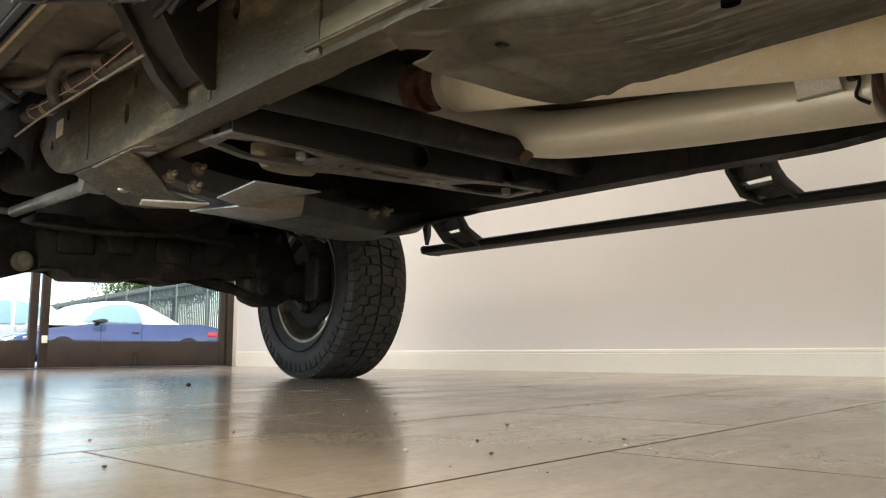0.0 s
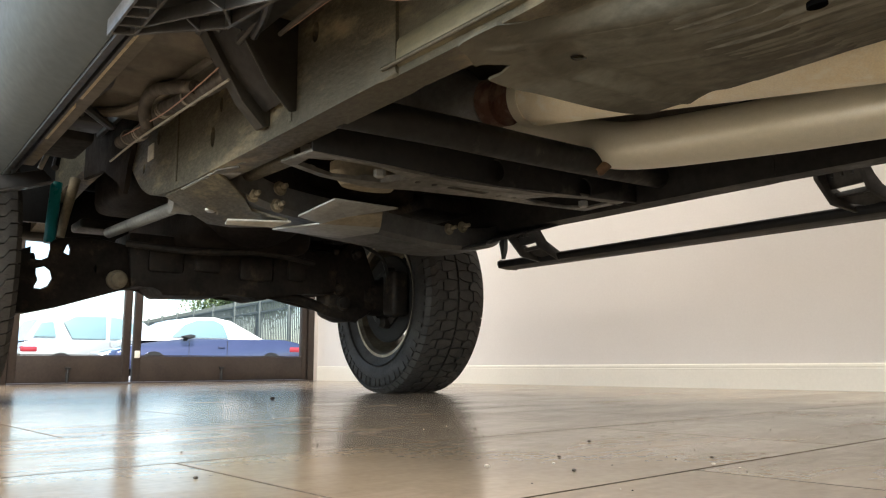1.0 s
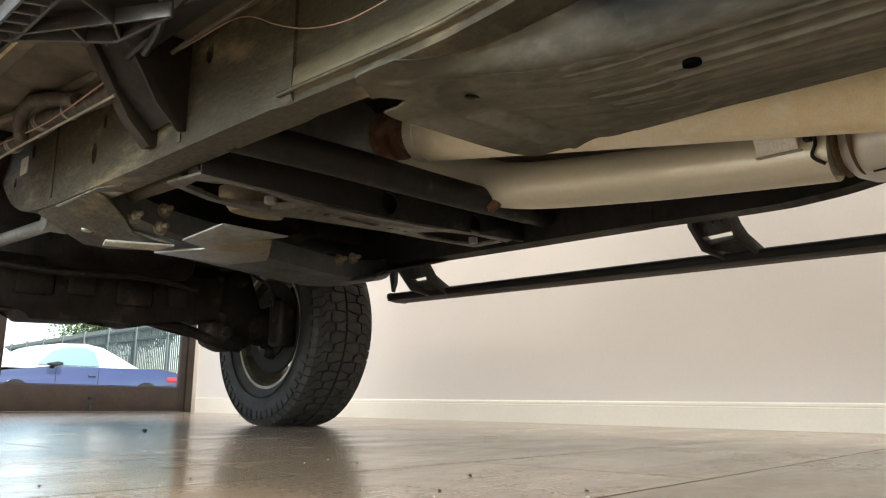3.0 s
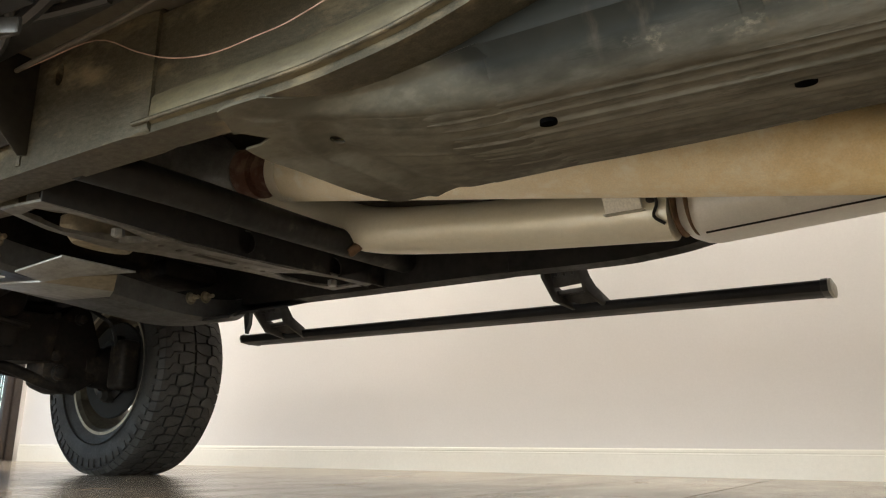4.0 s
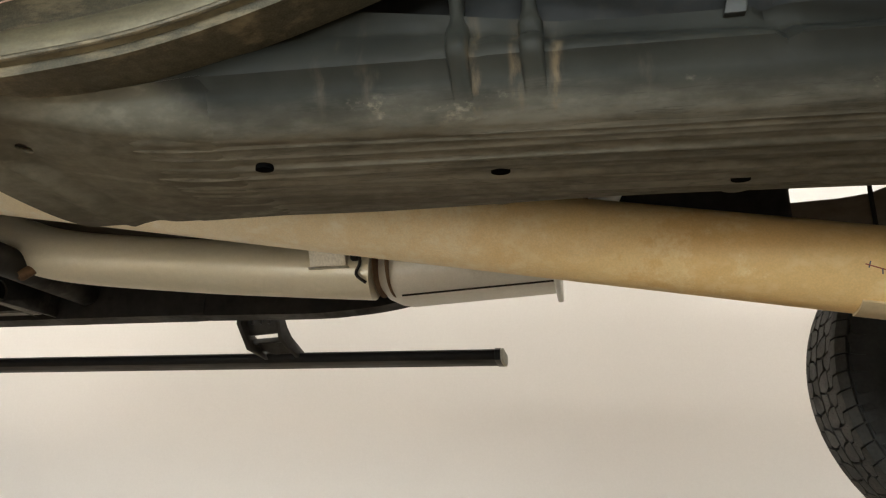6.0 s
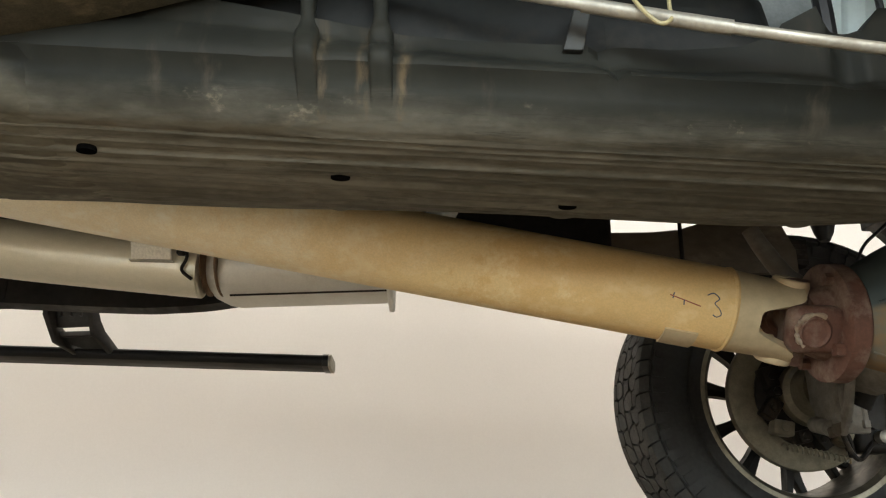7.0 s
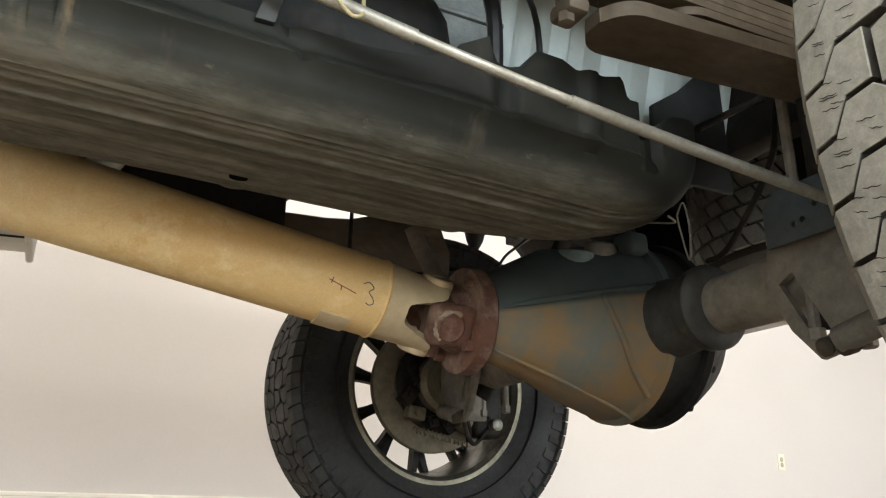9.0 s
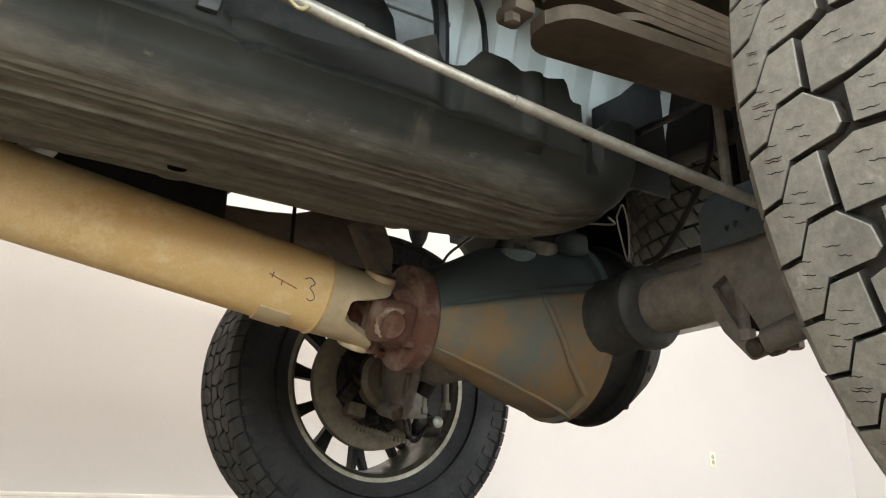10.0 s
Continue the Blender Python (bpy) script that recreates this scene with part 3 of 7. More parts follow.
leaf("door_1", 1.29, 2.114, 0)
leaf("door_2", 2.138, 3.655, 1)
bm = B()
for lo, hi in (((X0 - 0.1, DOOR_Y0, 0), (X0 + 0.012, 1.285, DOOR_H)), ((X0 - 0.1, 3.66, 0), (X0 + 0.012, DOOR_Y1, DOOR_H)), ((X0 - 0.1, 1.285, DOOR_H - 0.045), (X0 + 0.012, 3.66, DOOR_H))):
    box(bm, lo, hi, 0.004)
df = obj("door_frame", bm, M_BRONZE)
df.matrix_world = ROOM
tagged(df, kind="structure")
bm = B()
box(bm, (X0 - 0.07, 1.285, 0.0005), (X0 + 0.02, 3.66, 0.010), 0.003)
for k in range(9):
    bolt(bm, (X0 + 0.013, 1.5 + 0.24 * k, 0.010), (0, 0, 1), 0.006, 0.003)
th = obj("threshold", bm, M_BRONZE)
th.matrix_world = ROOM
tagged(th, kind="structure")
bm = B()
box(bm, (X0 - 0.001, 2.145, 0.19), (X0 + 0.008, 2.185, 0.245), 0.003)
lt = obj("door_latch", bm, M_WHITE)
lt.matrix_world = ROOM
tagged(lt, "small pale plastic latch plate on door stile", "latch")

# unseen shop windows, added behind the camera and beside the doors for cool light
def added_window(name, m, w, h, watts):
    """A fixed window of width w and height h; its foot runs along x, it looks in along +y."""
    win = thing(name, "unseen shop window added for its light, bronze framed, fixed", "window", m, kind="structure")
    for lo, hi in (((0, -0.10, 0), (w, 0.0, 0.05)), ((0, -0.10, h - 0.05), (w, 0.0, h)), ((0, -0.10, 0.05), (0.05, 0.0, h - 0.05)), ((w - 0.05, -0.10, 0.05), (w, 0.0, h - 0.05)), ((w / 2 - 0.025, -0.10, 0.05), (w / 2 + 0.025, 0.0, h - 0.05))):
        bm = B()
        box(bm, lo, hi, 0.003)
        part("window_frame", bm, M_BRONZE, win)
    for a, b in ((0.05, w / 2 - 0.025), (w / 2 + 0.025, w - 0.05)):
        bm = B()
        box(bm, (a, -0.06, 0.05), (b, -0.054, h - 0.05))
        part("pane", bm, M_GLASS, win).visible_shadow = False
    la = new("window_light", bpy.data.lights.new("window_light", "AREA"))
    la.data.shape, la.data.size, la.data.size_y = "RECTANGLE", w - 0.1, h - 0.1
    la.data.energy, la.data.color = watts * w * h / 8.5, (0.88, 0.95, 1.0)
    la.matrix_world = m @ pose(w / 2, 0.01, h / 2, 90, 0, 0)


for k, (a, b) in enumerate(BACK_WINDOWS):
    added_window("window_%d" % (k + 1), ROOM @ pose(a, Y0 - 0.02, WIN_Z0), b - a, WIN_Z1 - WIN_Z0, BACK_WATTS[k])
added_window("window_4", ROOM @ pose(X0 - 0.02, FRONT_WINDOW[1], WIN_Z0, 0, 0, -90), FRONT_WINDOW[1] - FRONT_WINDOW[0], WIN_Z1 - WIN_Z0, FRONT_WATTS)

# wall outlet
outlet = thing("wall_outlet", "white duplex electrical outlet on the painted wall", "outlet", ROOM @ pose(5.064, Y1, 0.460))
bm = B()
box(bm, (-0.036, -0.006, -0.058), (0.036, 0, 0.058), 0.003)
part("cover_plate", bm, M_IVORY, outlet)
for dz in (-0.019, 0.019):
    bm = B()
    lathe(bm, [(0, 0.0165), (0.0075, 0.0165), (0.008, 0.0155)], (0, -0.001, dz), (0, -1, 0), 20)
    part("socket", bm, M_LABEL, outlet, "worn grey socket face")

# ---- the truck: x runs to the rear from the front axle, y to its right side ----
truck = thing("pickup_truck", "silver-blue heavy pickup truck with dirty underbody, parked on the tiled floor", "pickup truck")
WB, HUB = 3.936, 0.424


# wheels
TR, TW = 0.431, 0.145


def tread_point(u, v, h):
    """u: turns, v: metres across the tread, h: height over its floor."""
    s = -1 if v < 0 else 1
    a = abs(v)
    if a < 0.122:
        y, r, ny, nr = a, TR - 0.012 - 0.003 * (a / 0.122) ** 2, 0.04, 1.0
    else:
        k = min((a - 0.122) / 0.052, 1.0)
        ang = k * 1.35
        y, r = 0.122 + 0.022 * math.sin(ang), TR - 0.015 - 0.034 * k ** 1.6
        ny, nr = math.sin(ang), math.cos(ang)
    y += ny * h
    r += nr * h
    t = 2 * math.pi * u
    return Vector((r * math.cos(t), s * y, r * math.sin(t)))


def tread_block(bm, walls, poly, u0, pitch, side, h, skew):
    def uv(p, grow):
        cu, cv = sum(q[0] for q in poly) / len(poly), sum(q[1] for q in poly) / len(poly)
        a, v = cu + (p[0] - cu) * grow, cv + (p[1] - cv) * grow
        return u0 - pitch * (a + skew * v / 0.145), side * v
    n = len(poly)
    lo = [tread_point(*uv(p, 1.012), -0.002) for p in poly]
    mid = [bm.verts.new(tread_point(*uv(p, 1.0), h - 0.0014)) for p in poly]
    hi = [bm.verts.new(tread_point(*uv(p, 0.985), h)) for p in poly]
    for i in range(n):
        bm.faces.new((mid[i], mid[(i + 1) % n], hi[(i + 1) % n], hi[i]))
        walls.faces.new([walls.verts.new(q) for q in (lo[i], lo[(i + 1) % n], mid[(i + 1) % n].co, mid[i].co)])
    m = len(VS)
    if n < 2 * m:
        bm.faces.new(hi)
        return
    for i in range(m - 1):
        bm.faces.new((hi[i], hi[i + 1], hi[2 * m - 2 - i], hi[2 * m - 1 - i]))
    if n > 2 * m:
        bm.faces.new(hi[2 * m - 1:] + [hi[0]])


def jog(v):
    return -0.12 + 0.24 * min(1.0, max(0.0, (v - 0.100) / 0.014))


VS = (0.079, 0.100, 0.107, 0.114, 0.135, 0.158)
OUTER_A = [(0.025 + jog(v), v) for v in VS] + [(0.475 + jog(v), v) for v in VS[::-1]] + [(0.360, 0.064), (0.310, 0.058), (0.13, 0.060)]
OUTER_B = [(0.525 + jog(v), v) for v in VS] + [(0.975 + jog(v), v) for v in VS[::-1]]
INNER_A = [(0.49, 0.073), (0.43, 0.052), (0.52, 0.022), (0.60, 0.004), (0.86, 0.004), (0.96, 0.024), (0.98, 0.046), (0.95, 0.073)]
INNER_B = [(1.045, 0.050), (1.025, 0.024), (0.93, 0.004), (1.53, 0.004), (1.455, 0.020), (1.365, 0.050)]
PITCHES, SKEW = 32, 0.30


def clamp_floor(bm, low):
    for v in bm.verts:
        if v.co.z < low:
            v.co.z = low


def tall(r):
    """Stretches the sidewall between the rim and the tread."""
    return r if r < 0.27 else 0.27 + (r - 0.27) * (TR - 0.013 - 0.27) / 0.132


def make_wheel(name, brake_r, tread_mat, tread_label):
    """Wheel round its hub; +y is the outer face."""
    w = new(name)
    w.parent = truck
    tagged(w, "black spoked alloy wheel with all-terrain tyre")
    bm = B()
    prof = [(-0.118, 0.262), (-0.122, 0.275), (-0.136, 0.300), (-0.146, 0.335), (-0.1465, 0.362), (-0.141, 0.384), (-0.136, 0.394), (-0.120, 0.399), (-0.06, 0.4015), (0, 0.402)]
    prof = [(a, tall(r)) for a, r in prof + [(-a, r) for a, r in prof[-2::-1]]]
    lathe(bm, prof, (0, 0, 0), (0, 1, 0), 96, caps=False)
    # raised ring and lettering-like bars on the sidewall
    lathe(bm, [(-0.1475, tall(0.300)), (-0.1395, tall(0.303)), (-0.1385, tall(0.299))], (0, 0, 0), (0, 1, 0), 96, closed=True)
    for k in range(54):
        a = 2 * math.pi * k / 54
        mm = Matrix.Rotation(a, 4, "Y")
        box(bm, (-0.013 if k % 2 else -0.008, -0.1495, tall(0.352)), (0.013 if k % 2 else 0.008, -0.140, tall(0.381)), 0.0, m=mm)
        box(bm, (-0.013 if k % 2 else -0.008, 0.140, tall(0.352)), (0.013 if k % 2 else 0.008, 0.1495, tall(0.381)), 0.0, m=mm)
    clamp_floor(bm, -HUB + 0.0005)
    part("tyre", bm, M_RUBBER, w, "black rubber tyre carcass", 50)
    bm = B()
    lathe(bm, [(-0.128, TR - 0.0165), (-0.06, TR - 0.0108), (0, TR - 0.0102), (0.06, TR - 0.0108), (0.128, TR - 0.0165)], (0, 0, 0), (0, 1, 0), 96, caps=False)
    clamp_floor(bm, -HUB + 0.0008)
    # groove shade sits in the colour: floor a step darker than the blocks
    part("groove_floor", bm, M_TREAD_D if tread_mat is M_TREAD else M_RUBBER, w, "groove floor between the blocks, darkened for shade")
    bm, sp, walls = B(), B(), B()
    rnd = random.Random(4)
    for k in range(PITCHES):
        for side, sh in ((1, 0.0), (-1, 0.5)):
            u0 = (k + sh) / PITCHES
            for poly in (INNER_A, INNER_B, OUTER_A, OUTER_B):
                tread_block(bm, walls, poly, u0, 1 / PITCHES, side, 0.0125, SKEW)
                cu, cv = sum(q[0] for q in poly) / len(poly), sum(q[1] for q in poly) / len(poly)
                for du, dv in ((-0.13, -0.016), (-0.115, 0.012), (-0.02, -0.020), (0.0, 0.006), (0.02, 0.024), (0.10, -0.012), (0.115, 0.014)):
                    if rnd.random() < 0.22 or (len(poly) < 9 and abs(dv) > 0.015):
                        continue
                    v0 = min(cv + dv + rnd.uniform(-0.003, 0.003), 0.112)
                    half, n = rnd.uniform(0.0045, 0.0075), 4
                    lines = ([], [])
                    for j in range(n + 1):
                        v = v0 - half + 2 * half * j / n
                        a = cu + du + -0.05 * (j / n - 0.5) + (0.004 if j % 2 else -0.004) + rnd.uniform(-0.002, 0.002)
                        th = 0.0048 * (0.5 if j in (0, n) else 1.0)
                        for row, e in zip(lines, (-th, th)):
                            row.append(sp.verts.new(tread_point(u0 - (a + e + SKEW * v / 0.145) / PITCHES, side * v, 0.0128)))
                    for j in range(n):
                        sp.faces.new((lines[0][j], lines[0][j + 1], lines[1][j + 1], lines[1][j]))
    clamp_floor(bm, -HUB + 0.0005)
    clamp_floor(sp, -HUB + 0.0005)
    clamp_floor(walls, -HUB + 0.0005)
    # block sides take the darker rubber too, for the shade inside the grooves
    tagged(part("block_side", walls, M_TREAD_D if tread_mat is M_TREAD else M_RUBBER, w, "sides of the tread blocks, darkened for shade"), "sides of the tread blocks, darkened for shade", kind="stuff")
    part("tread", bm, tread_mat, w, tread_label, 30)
    # sipes are not cut: dark strips over the blocks stand for their shade
    tagged(part("sipe_pattern", sp, M_SIPE, w, "thin dark strips on the tread that stand for shaded sipes"), "thin dark strips on the tread that stand for shaded sipes", kind="stuff")
    bm = B()
    lathe(bm, [(-0.117, 0.2705), (-0.106, 0.2715), (-0.105, 0.250), (-0.06, 0.243), (0.06, 0.238), (0.105, 0.248), (0.106, 0.268), (0.117, 0.267),
               (0.117, 0.252), (0.10, 0.240), (0.06, 0.230), (-0.06, 0.235), (-0.103, 0.243), (-0.1172, 0.262)], (0, 0, 0), (0, 1, 0), 96, closed=True)
    part("barrel", bm, M_BARREL, w, "dusty dark rim barrel", 30)
    bm = B()
    lathe(bm, [(-0.1180, 0.2545), (-0.1195, 0.262), (-0.1190, 0.2695), (-0.1175, 0.2700), (-0.1165, 0.2540)], (0, 0, 0), (0, 1, 0), 96, closed=True)
    part("lip", bm, M_LIP, w, "worn bare metal rim edge")
    for k in range(10):
        bm = B()
        mm = Matrix.Rotation(2 * math.pi * (k + 0.35) / 10, 4, "Y")
        for sgn in (-1, 1):
            def pol(r, deg):
                return mm @ Vector((r * math.sin(radians(deg)), 0.045, r * math.cos(radians(deg))))
            prism(bm, [pol(0.075, sgn * -9), pol(0.190, sgn * -0.8), pol(0.236, sgn * 3.2), pol(0.240, sgn * 7.4), pol(0.165, sgn * 4.0), pol(0.080, sgn * 9)], (0, 0.035, 0), 0.004)
        part("spoke", bm, M_RIM, w)
    bm = B()
    lathe(bm, [(0.03, 0.085), (0.04, 0.098), (0.085, 0.095), (0.10, 0.07), (0.105, 0.04)], (0, 0, 0), (0, 1, 0), 40)
    for k in range(8):
        a = 2 * math.pi * k / 8
        lathe(bm, [(0.08, 0.011), (0.105, 0.011), (0.11, 0.007)], (0.075 * math.cos(a), 0, 0.075 * math.sin(a)), (0, 1, 0), 6)
    part("hub", bm, M_RIM, w, "black wheel hub with lug nuts")
    bm = B()
    lathe(bm, [(-0.088, 0.090), (-0.088, brake_r - 0.006), (-0.084, brake_r), (-0.060, brake_r), (-0.056, brake_r - 0.006), (-0.02, 0.10)], (0, 0, 0), (0, 1, 0), 64)
    part("brake_disc", bm, M_BRAKE, w, "dusty brown brake disc")
    return w


# tread colour carries the light: near rear wheel pale, the others dark
wheel = make_wheel("wheel", 0.182, M_TREAD_D, "worn tread blocks, coloured dark for the dimmer light")
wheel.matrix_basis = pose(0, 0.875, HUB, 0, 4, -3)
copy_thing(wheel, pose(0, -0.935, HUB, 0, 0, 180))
near_wheel = make_wheel("wheel", 0.182, M_TREAD, "dusty grey-brown tread blocks, paled to stand for window light")
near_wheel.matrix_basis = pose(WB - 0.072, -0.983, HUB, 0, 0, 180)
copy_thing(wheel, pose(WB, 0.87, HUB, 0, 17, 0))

# the rear brakes and backing plates
for s in (1, -1):
    br = new("brake_assembly")
    br.parent = truck
    tagged(br, "dark greasy brake backing plate and caliper")
    yb = 0.755 if s > 0 else -0.785
    bm = B()
    lathe(bm, [(0, 0.130), (0.010, 0.132), (0.018, 0.124), (0.024, 0.105)], (WB, yb, HUB), (0, -s, 0), 48)
    part("backing_plate", bm, M_GREASE, br)
    bm = B()
    lathe(bm, [(0, 0.085), (0.05, 0.080), (0.06, 0.066), (0.12, 0.062)], (WB, yb, HUB), (0, -s, 0), 32)
    part("hub_flange", bm, M_BRAKE, br)
    for k, (a, r, hx, hz, dp) in enumerate(((200, 0.112, 0.026, 0.018, 0.045), (226, 0.118, 0.018, 0.026, 0.040), (250, 0.112, 0.016, 0.016, 0.052), (272, 0.11, 0.028, 0.013, 0.046), (300, 0.122, 0.018, 0.018, 0.05), (160, 0.11, 0.018, 0.026, 0.045), (180, 0.098, 0.012, 0.015, 0.055), (315, 0.098, 0.013, 0.016, 0.058))):
        cx, cz = WB + r * math.cos(radians(a)), HUB + r * math.sin(radians(a))
        bm = B()
        mm = Matrix.Translation((cx, yb - 0.005 * s, cz)) @ Matrix.Rotation(radians(-a - 35), 4, "Y")
        box(bm, (-hx, min(0, -dp * s), -hz), (hx, max(0, -dp * s), hz), 0.006, 2, mm)
        lathe(bm, [(0, 0.010), (0.010, 0.010), (0.012, 0.006)], (cx, yb - (dp + 0.003) * s, cz), (0, -s, 0), 6)
        part("shoe_linkage", bm, M_BRAKE if k % 3 == 1 else M_GREASE, br)
    bm = B()
    coil = [(WB - 0.09 + 0.16 * j / 90, yb - 0.040 * s + 0.008 * math.cos(j * 0.9), HUB - 0.128 - 0.03 * j / 90 + 0.008 * math.sin(j * 0.9)) for j in range(91)]
    tube(bm, coil, 0.0022, 6)
    part("return_spring", bm, M_BRAKE, br, "dusty coil spring")
    bm = B()
    box(bm, (WB + 0.085, min(yb - 0.055 * s, yb + 0.02 * s), HUB - 0.14), (WB + 0.175, max(yb - 0.055 * s, yb + 0.02 * s), HUB + 0.06), 0.016, 3)
    tube(bm, [(WB + 0.10, yb - 0.03 * s, HUB - 0.05), (WB + 0.10, yb - 0.085 * s, HUB - 0.05)], 0.026)
    tube(bm, [(WB + 0.13, yb - 0.03 * s, HUB - 0.065), (WB + 0.13, yb - 0.07 * s, HUB - 0.065)], 0.022)
    part("caliper", bm, M_GREASE, br)
    bm = B()
    lathe(bm, [(0, 0.016), (0.03, 0.016), (0.034, 0.010)], (WB + 0.142, yb - 0.05 * s, HUB - 0.105), (0, -s, 0), 16)
    part("bleed_screw", bm, M_TUBE, br, "pale metal bolt end")
    bm = B()
    tube(bm, curve_pts([(WB + 0.14, yb - 0.04 * s, HUB - 0.1), (WB + 0.06, yb - 0.09 * s, HUB - 0.16), (WB + 0.03, yb - 0.08 * s, HUB - 0.06), (WB + 0.02, yb - 0.13 * s, HUB + 0.06)]), 0.006, 8)
    tube(bm, curve_pts([(WB + 0.07, yb - 0.05 * s, HUB - 0.15), (WB + 0.05, yb - 0.07 * s, HUB - 0.10), (WB - 0.01, yb - 0.09 * s, HUB - 0.03)]), 0.009, 8)
    part("brake_line", bm, M_GREASE, br)

# frame rails, with the sweep over the axle
LOW = [(-0.95, 0.72), (-0.2, 0.80), (0.35, 0.80), (0.60, 0.735), (0.80, 0.600), (1.00, 0.556), (1.40, 0.548), (1.95, 0.545), (2.30, 0.5395), (2.41, 0.5435), (2.51, 0.5545), (2.61, 0.5775), (2.74, 0.620), (2.95, 0.700), (3.2, 0.79), (3.5, 0.835), (4.2, 0.84), (4.7, 0.78), (5.3, 0.76)]
LOW_S = [(p.x, p.z) for p in curve_pts([(x, 0, z) for x, z in LOW], 9)]


def rail(side):
    # the far rail's shade is put into its colour: plain black steel
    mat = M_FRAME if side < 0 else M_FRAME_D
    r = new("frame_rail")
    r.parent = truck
    tagged(r, "dusty olive-brown steel frame rail" if side < 0 else "steel frame rail coloured black to stand for shade")
    yo, yi = 0.56 * side, 0.492 * side
    def web(x0, x1, y_out, y_in, h0, name):
        pts = [p for p in LOW_S if x0 <= p[0] <= x1]
        pts = [(x0, lerp_path(LOW_S, x0))] + [p for p in pts if x0 + 0.01 < p[0] < x1 - 0.01] + [(x1, lerp_path(LOW_S, x1))]
        bm = B()
        prism(bm, [(x, y_out, z) for x, z in pts] + [(x, y_out, z + h0) for x, z in pts[::-1]], (0, y_in - y_out, 0), 0.0)
        edges = [e for e in bm.edges if abs(e.verts[0].co.y - e.verts[1].co.y) < 1e-5 and abs(e.verts[0].co.x - e.verts[1].co.x) > 1e-5]
        bmesh.ops.bevel(bm, geom=edges, offset=0.010, segments=3, affect="EDGES", profile=0.5)
        return part(name, bm, mat, r, "", 30)
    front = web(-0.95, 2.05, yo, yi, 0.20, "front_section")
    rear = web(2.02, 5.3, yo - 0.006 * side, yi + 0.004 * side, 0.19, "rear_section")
    tool = B()
    for x, z, rx, rz in ((1.315, 0.627, 0.013, 0.024), (1.36, 0.69, 0.009, 0.018), (1.795, 0.703, 0.012, 0.020), (0.92, 0.72, 0.012, 0.02), (0.80, 0.66, 0.010, 0.014), (0.5, 0.85, 0.02, 0.02)):
        lathe(tool, [(-0.03, rx), (0.03, rx)], (x, yo, z), (0, 1, 0), 20, flat=(1, rz / rx))
    cut(front, tool)
    # welded lower bead of the rear section and the sleeve joint
    bm = B()
    pts = [(x, yo + 0.004 * side, z + 0.016) for x, z in LOW_S if 2.0 < x < 2.9]
    pts = [(2.02, yo + 0.004 * side, lerp_path(LOW_S, 2.02) + 0.016)] + pts
    tube(bm, pts, 0.0035, 8)
    part("weld_bead", bm, mat, r)
    bm = B()
    rows = []
    for x, z in [p for p in LOW_S if 1.98 < p[0] < 2.95]:
        g = ease(x, 1.99, 2.16) * (1 - 0.9 * ease(x, 2.75, 2.94))
        out = yo + side * (0.0115 * g - 0.004)
        rows.append([bm.verts.new(q) for q in ((x, yo - 0.008 * side, z + 0.012), (x, out - 0.003 * side, z + 0.015), (x, out, z + 0.021), (x, out - 0.001 * side, z + 0.040), (x, out - 0.006 * side * g, z + 0.052), (x, yo - 0.008 * side, z + 0.062))])
    for a, b in zip(rows, rows[1:]):
        for k in range(6):
            bm.faces.new((a[k], a[(k + 1) % 6], b[(k + 1) % 6], b[k]))
    bm.faces.new(rows[0][::-1])
    bm.faces.new(rows[-1])
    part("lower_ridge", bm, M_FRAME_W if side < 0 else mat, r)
    for x0, x1, z0, z1 in ((1.07, 1.085, 0.57, 0.745), (1.70, 1.712, 0.56, 0.74)):
        bm = B()
        box(bm, (x0, min(yo, yo + 0.003 * side), z0), (x1, max(yo, yo + 0.003 * side), z1), 0.001)
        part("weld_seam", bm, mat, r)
    return r


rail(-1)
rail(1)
bm = B()
box(bm, (0.835, -0.5625, 0.672), (0.885, -0.5595, 0.716), 0.0005)
part("rail_sticker", bm, M_LABEL, truck, "small faded paper sticker on frame rail")
# worn bare lower flange by the arm mount
bm = B()
prism(bm, [(1.10, -0.555, 0.5462), (1.30, -0.555, 0.5462), (1.34, -0.50, 0.5462), (1.22, -0.497, 0.5462), (1.12, -0.51, 0.5462)], (0, 0, 0.004), 0.001)
part("flange_patch", bm, M_SKID, truck, "scraped bare patch on the rail flange")
for scrape in (((1.29, -0.552), (1.335, -0.556), (1.372, -0.545), (1.398, -0.530), (1.385, -0.522), (1.352, -0.526), (1.318, -0.536)), ((1.245, -0.556), (1.275, -0.555), (1.268, -0.545), (1.250, -0.546)), ((1.41, -0.540), (1.44, -0.532), (1.425, -0.526))):
    bm = B()
    prism(bm, [(x_, y_, 0.5450) for x_, y_ in scrape], (0, 0, 0.004), 0.0006)
    part("flange_scrape", bm, M_XFLANGE, truck, "scraped pale metal on the rail flange")

bm = B()
prism(bm, [(0.66, -0.562, 0.612), (0.58, -0.562, 0.665), (0.42, -0.562, 0.735), (0.15, -0.562, 0.755), (0.15, -0.562, 0.99), (0.76, -0.562, 0.99), (0.73, -0.562, 0.735), (0.69, -0.562, 0.690), (0.676, -0.562, 0.63)], (0, -0.014, 0), 0.004)
part("spring_bucket", bm, M_UNDER, truck, "rusty dark spring bucket")

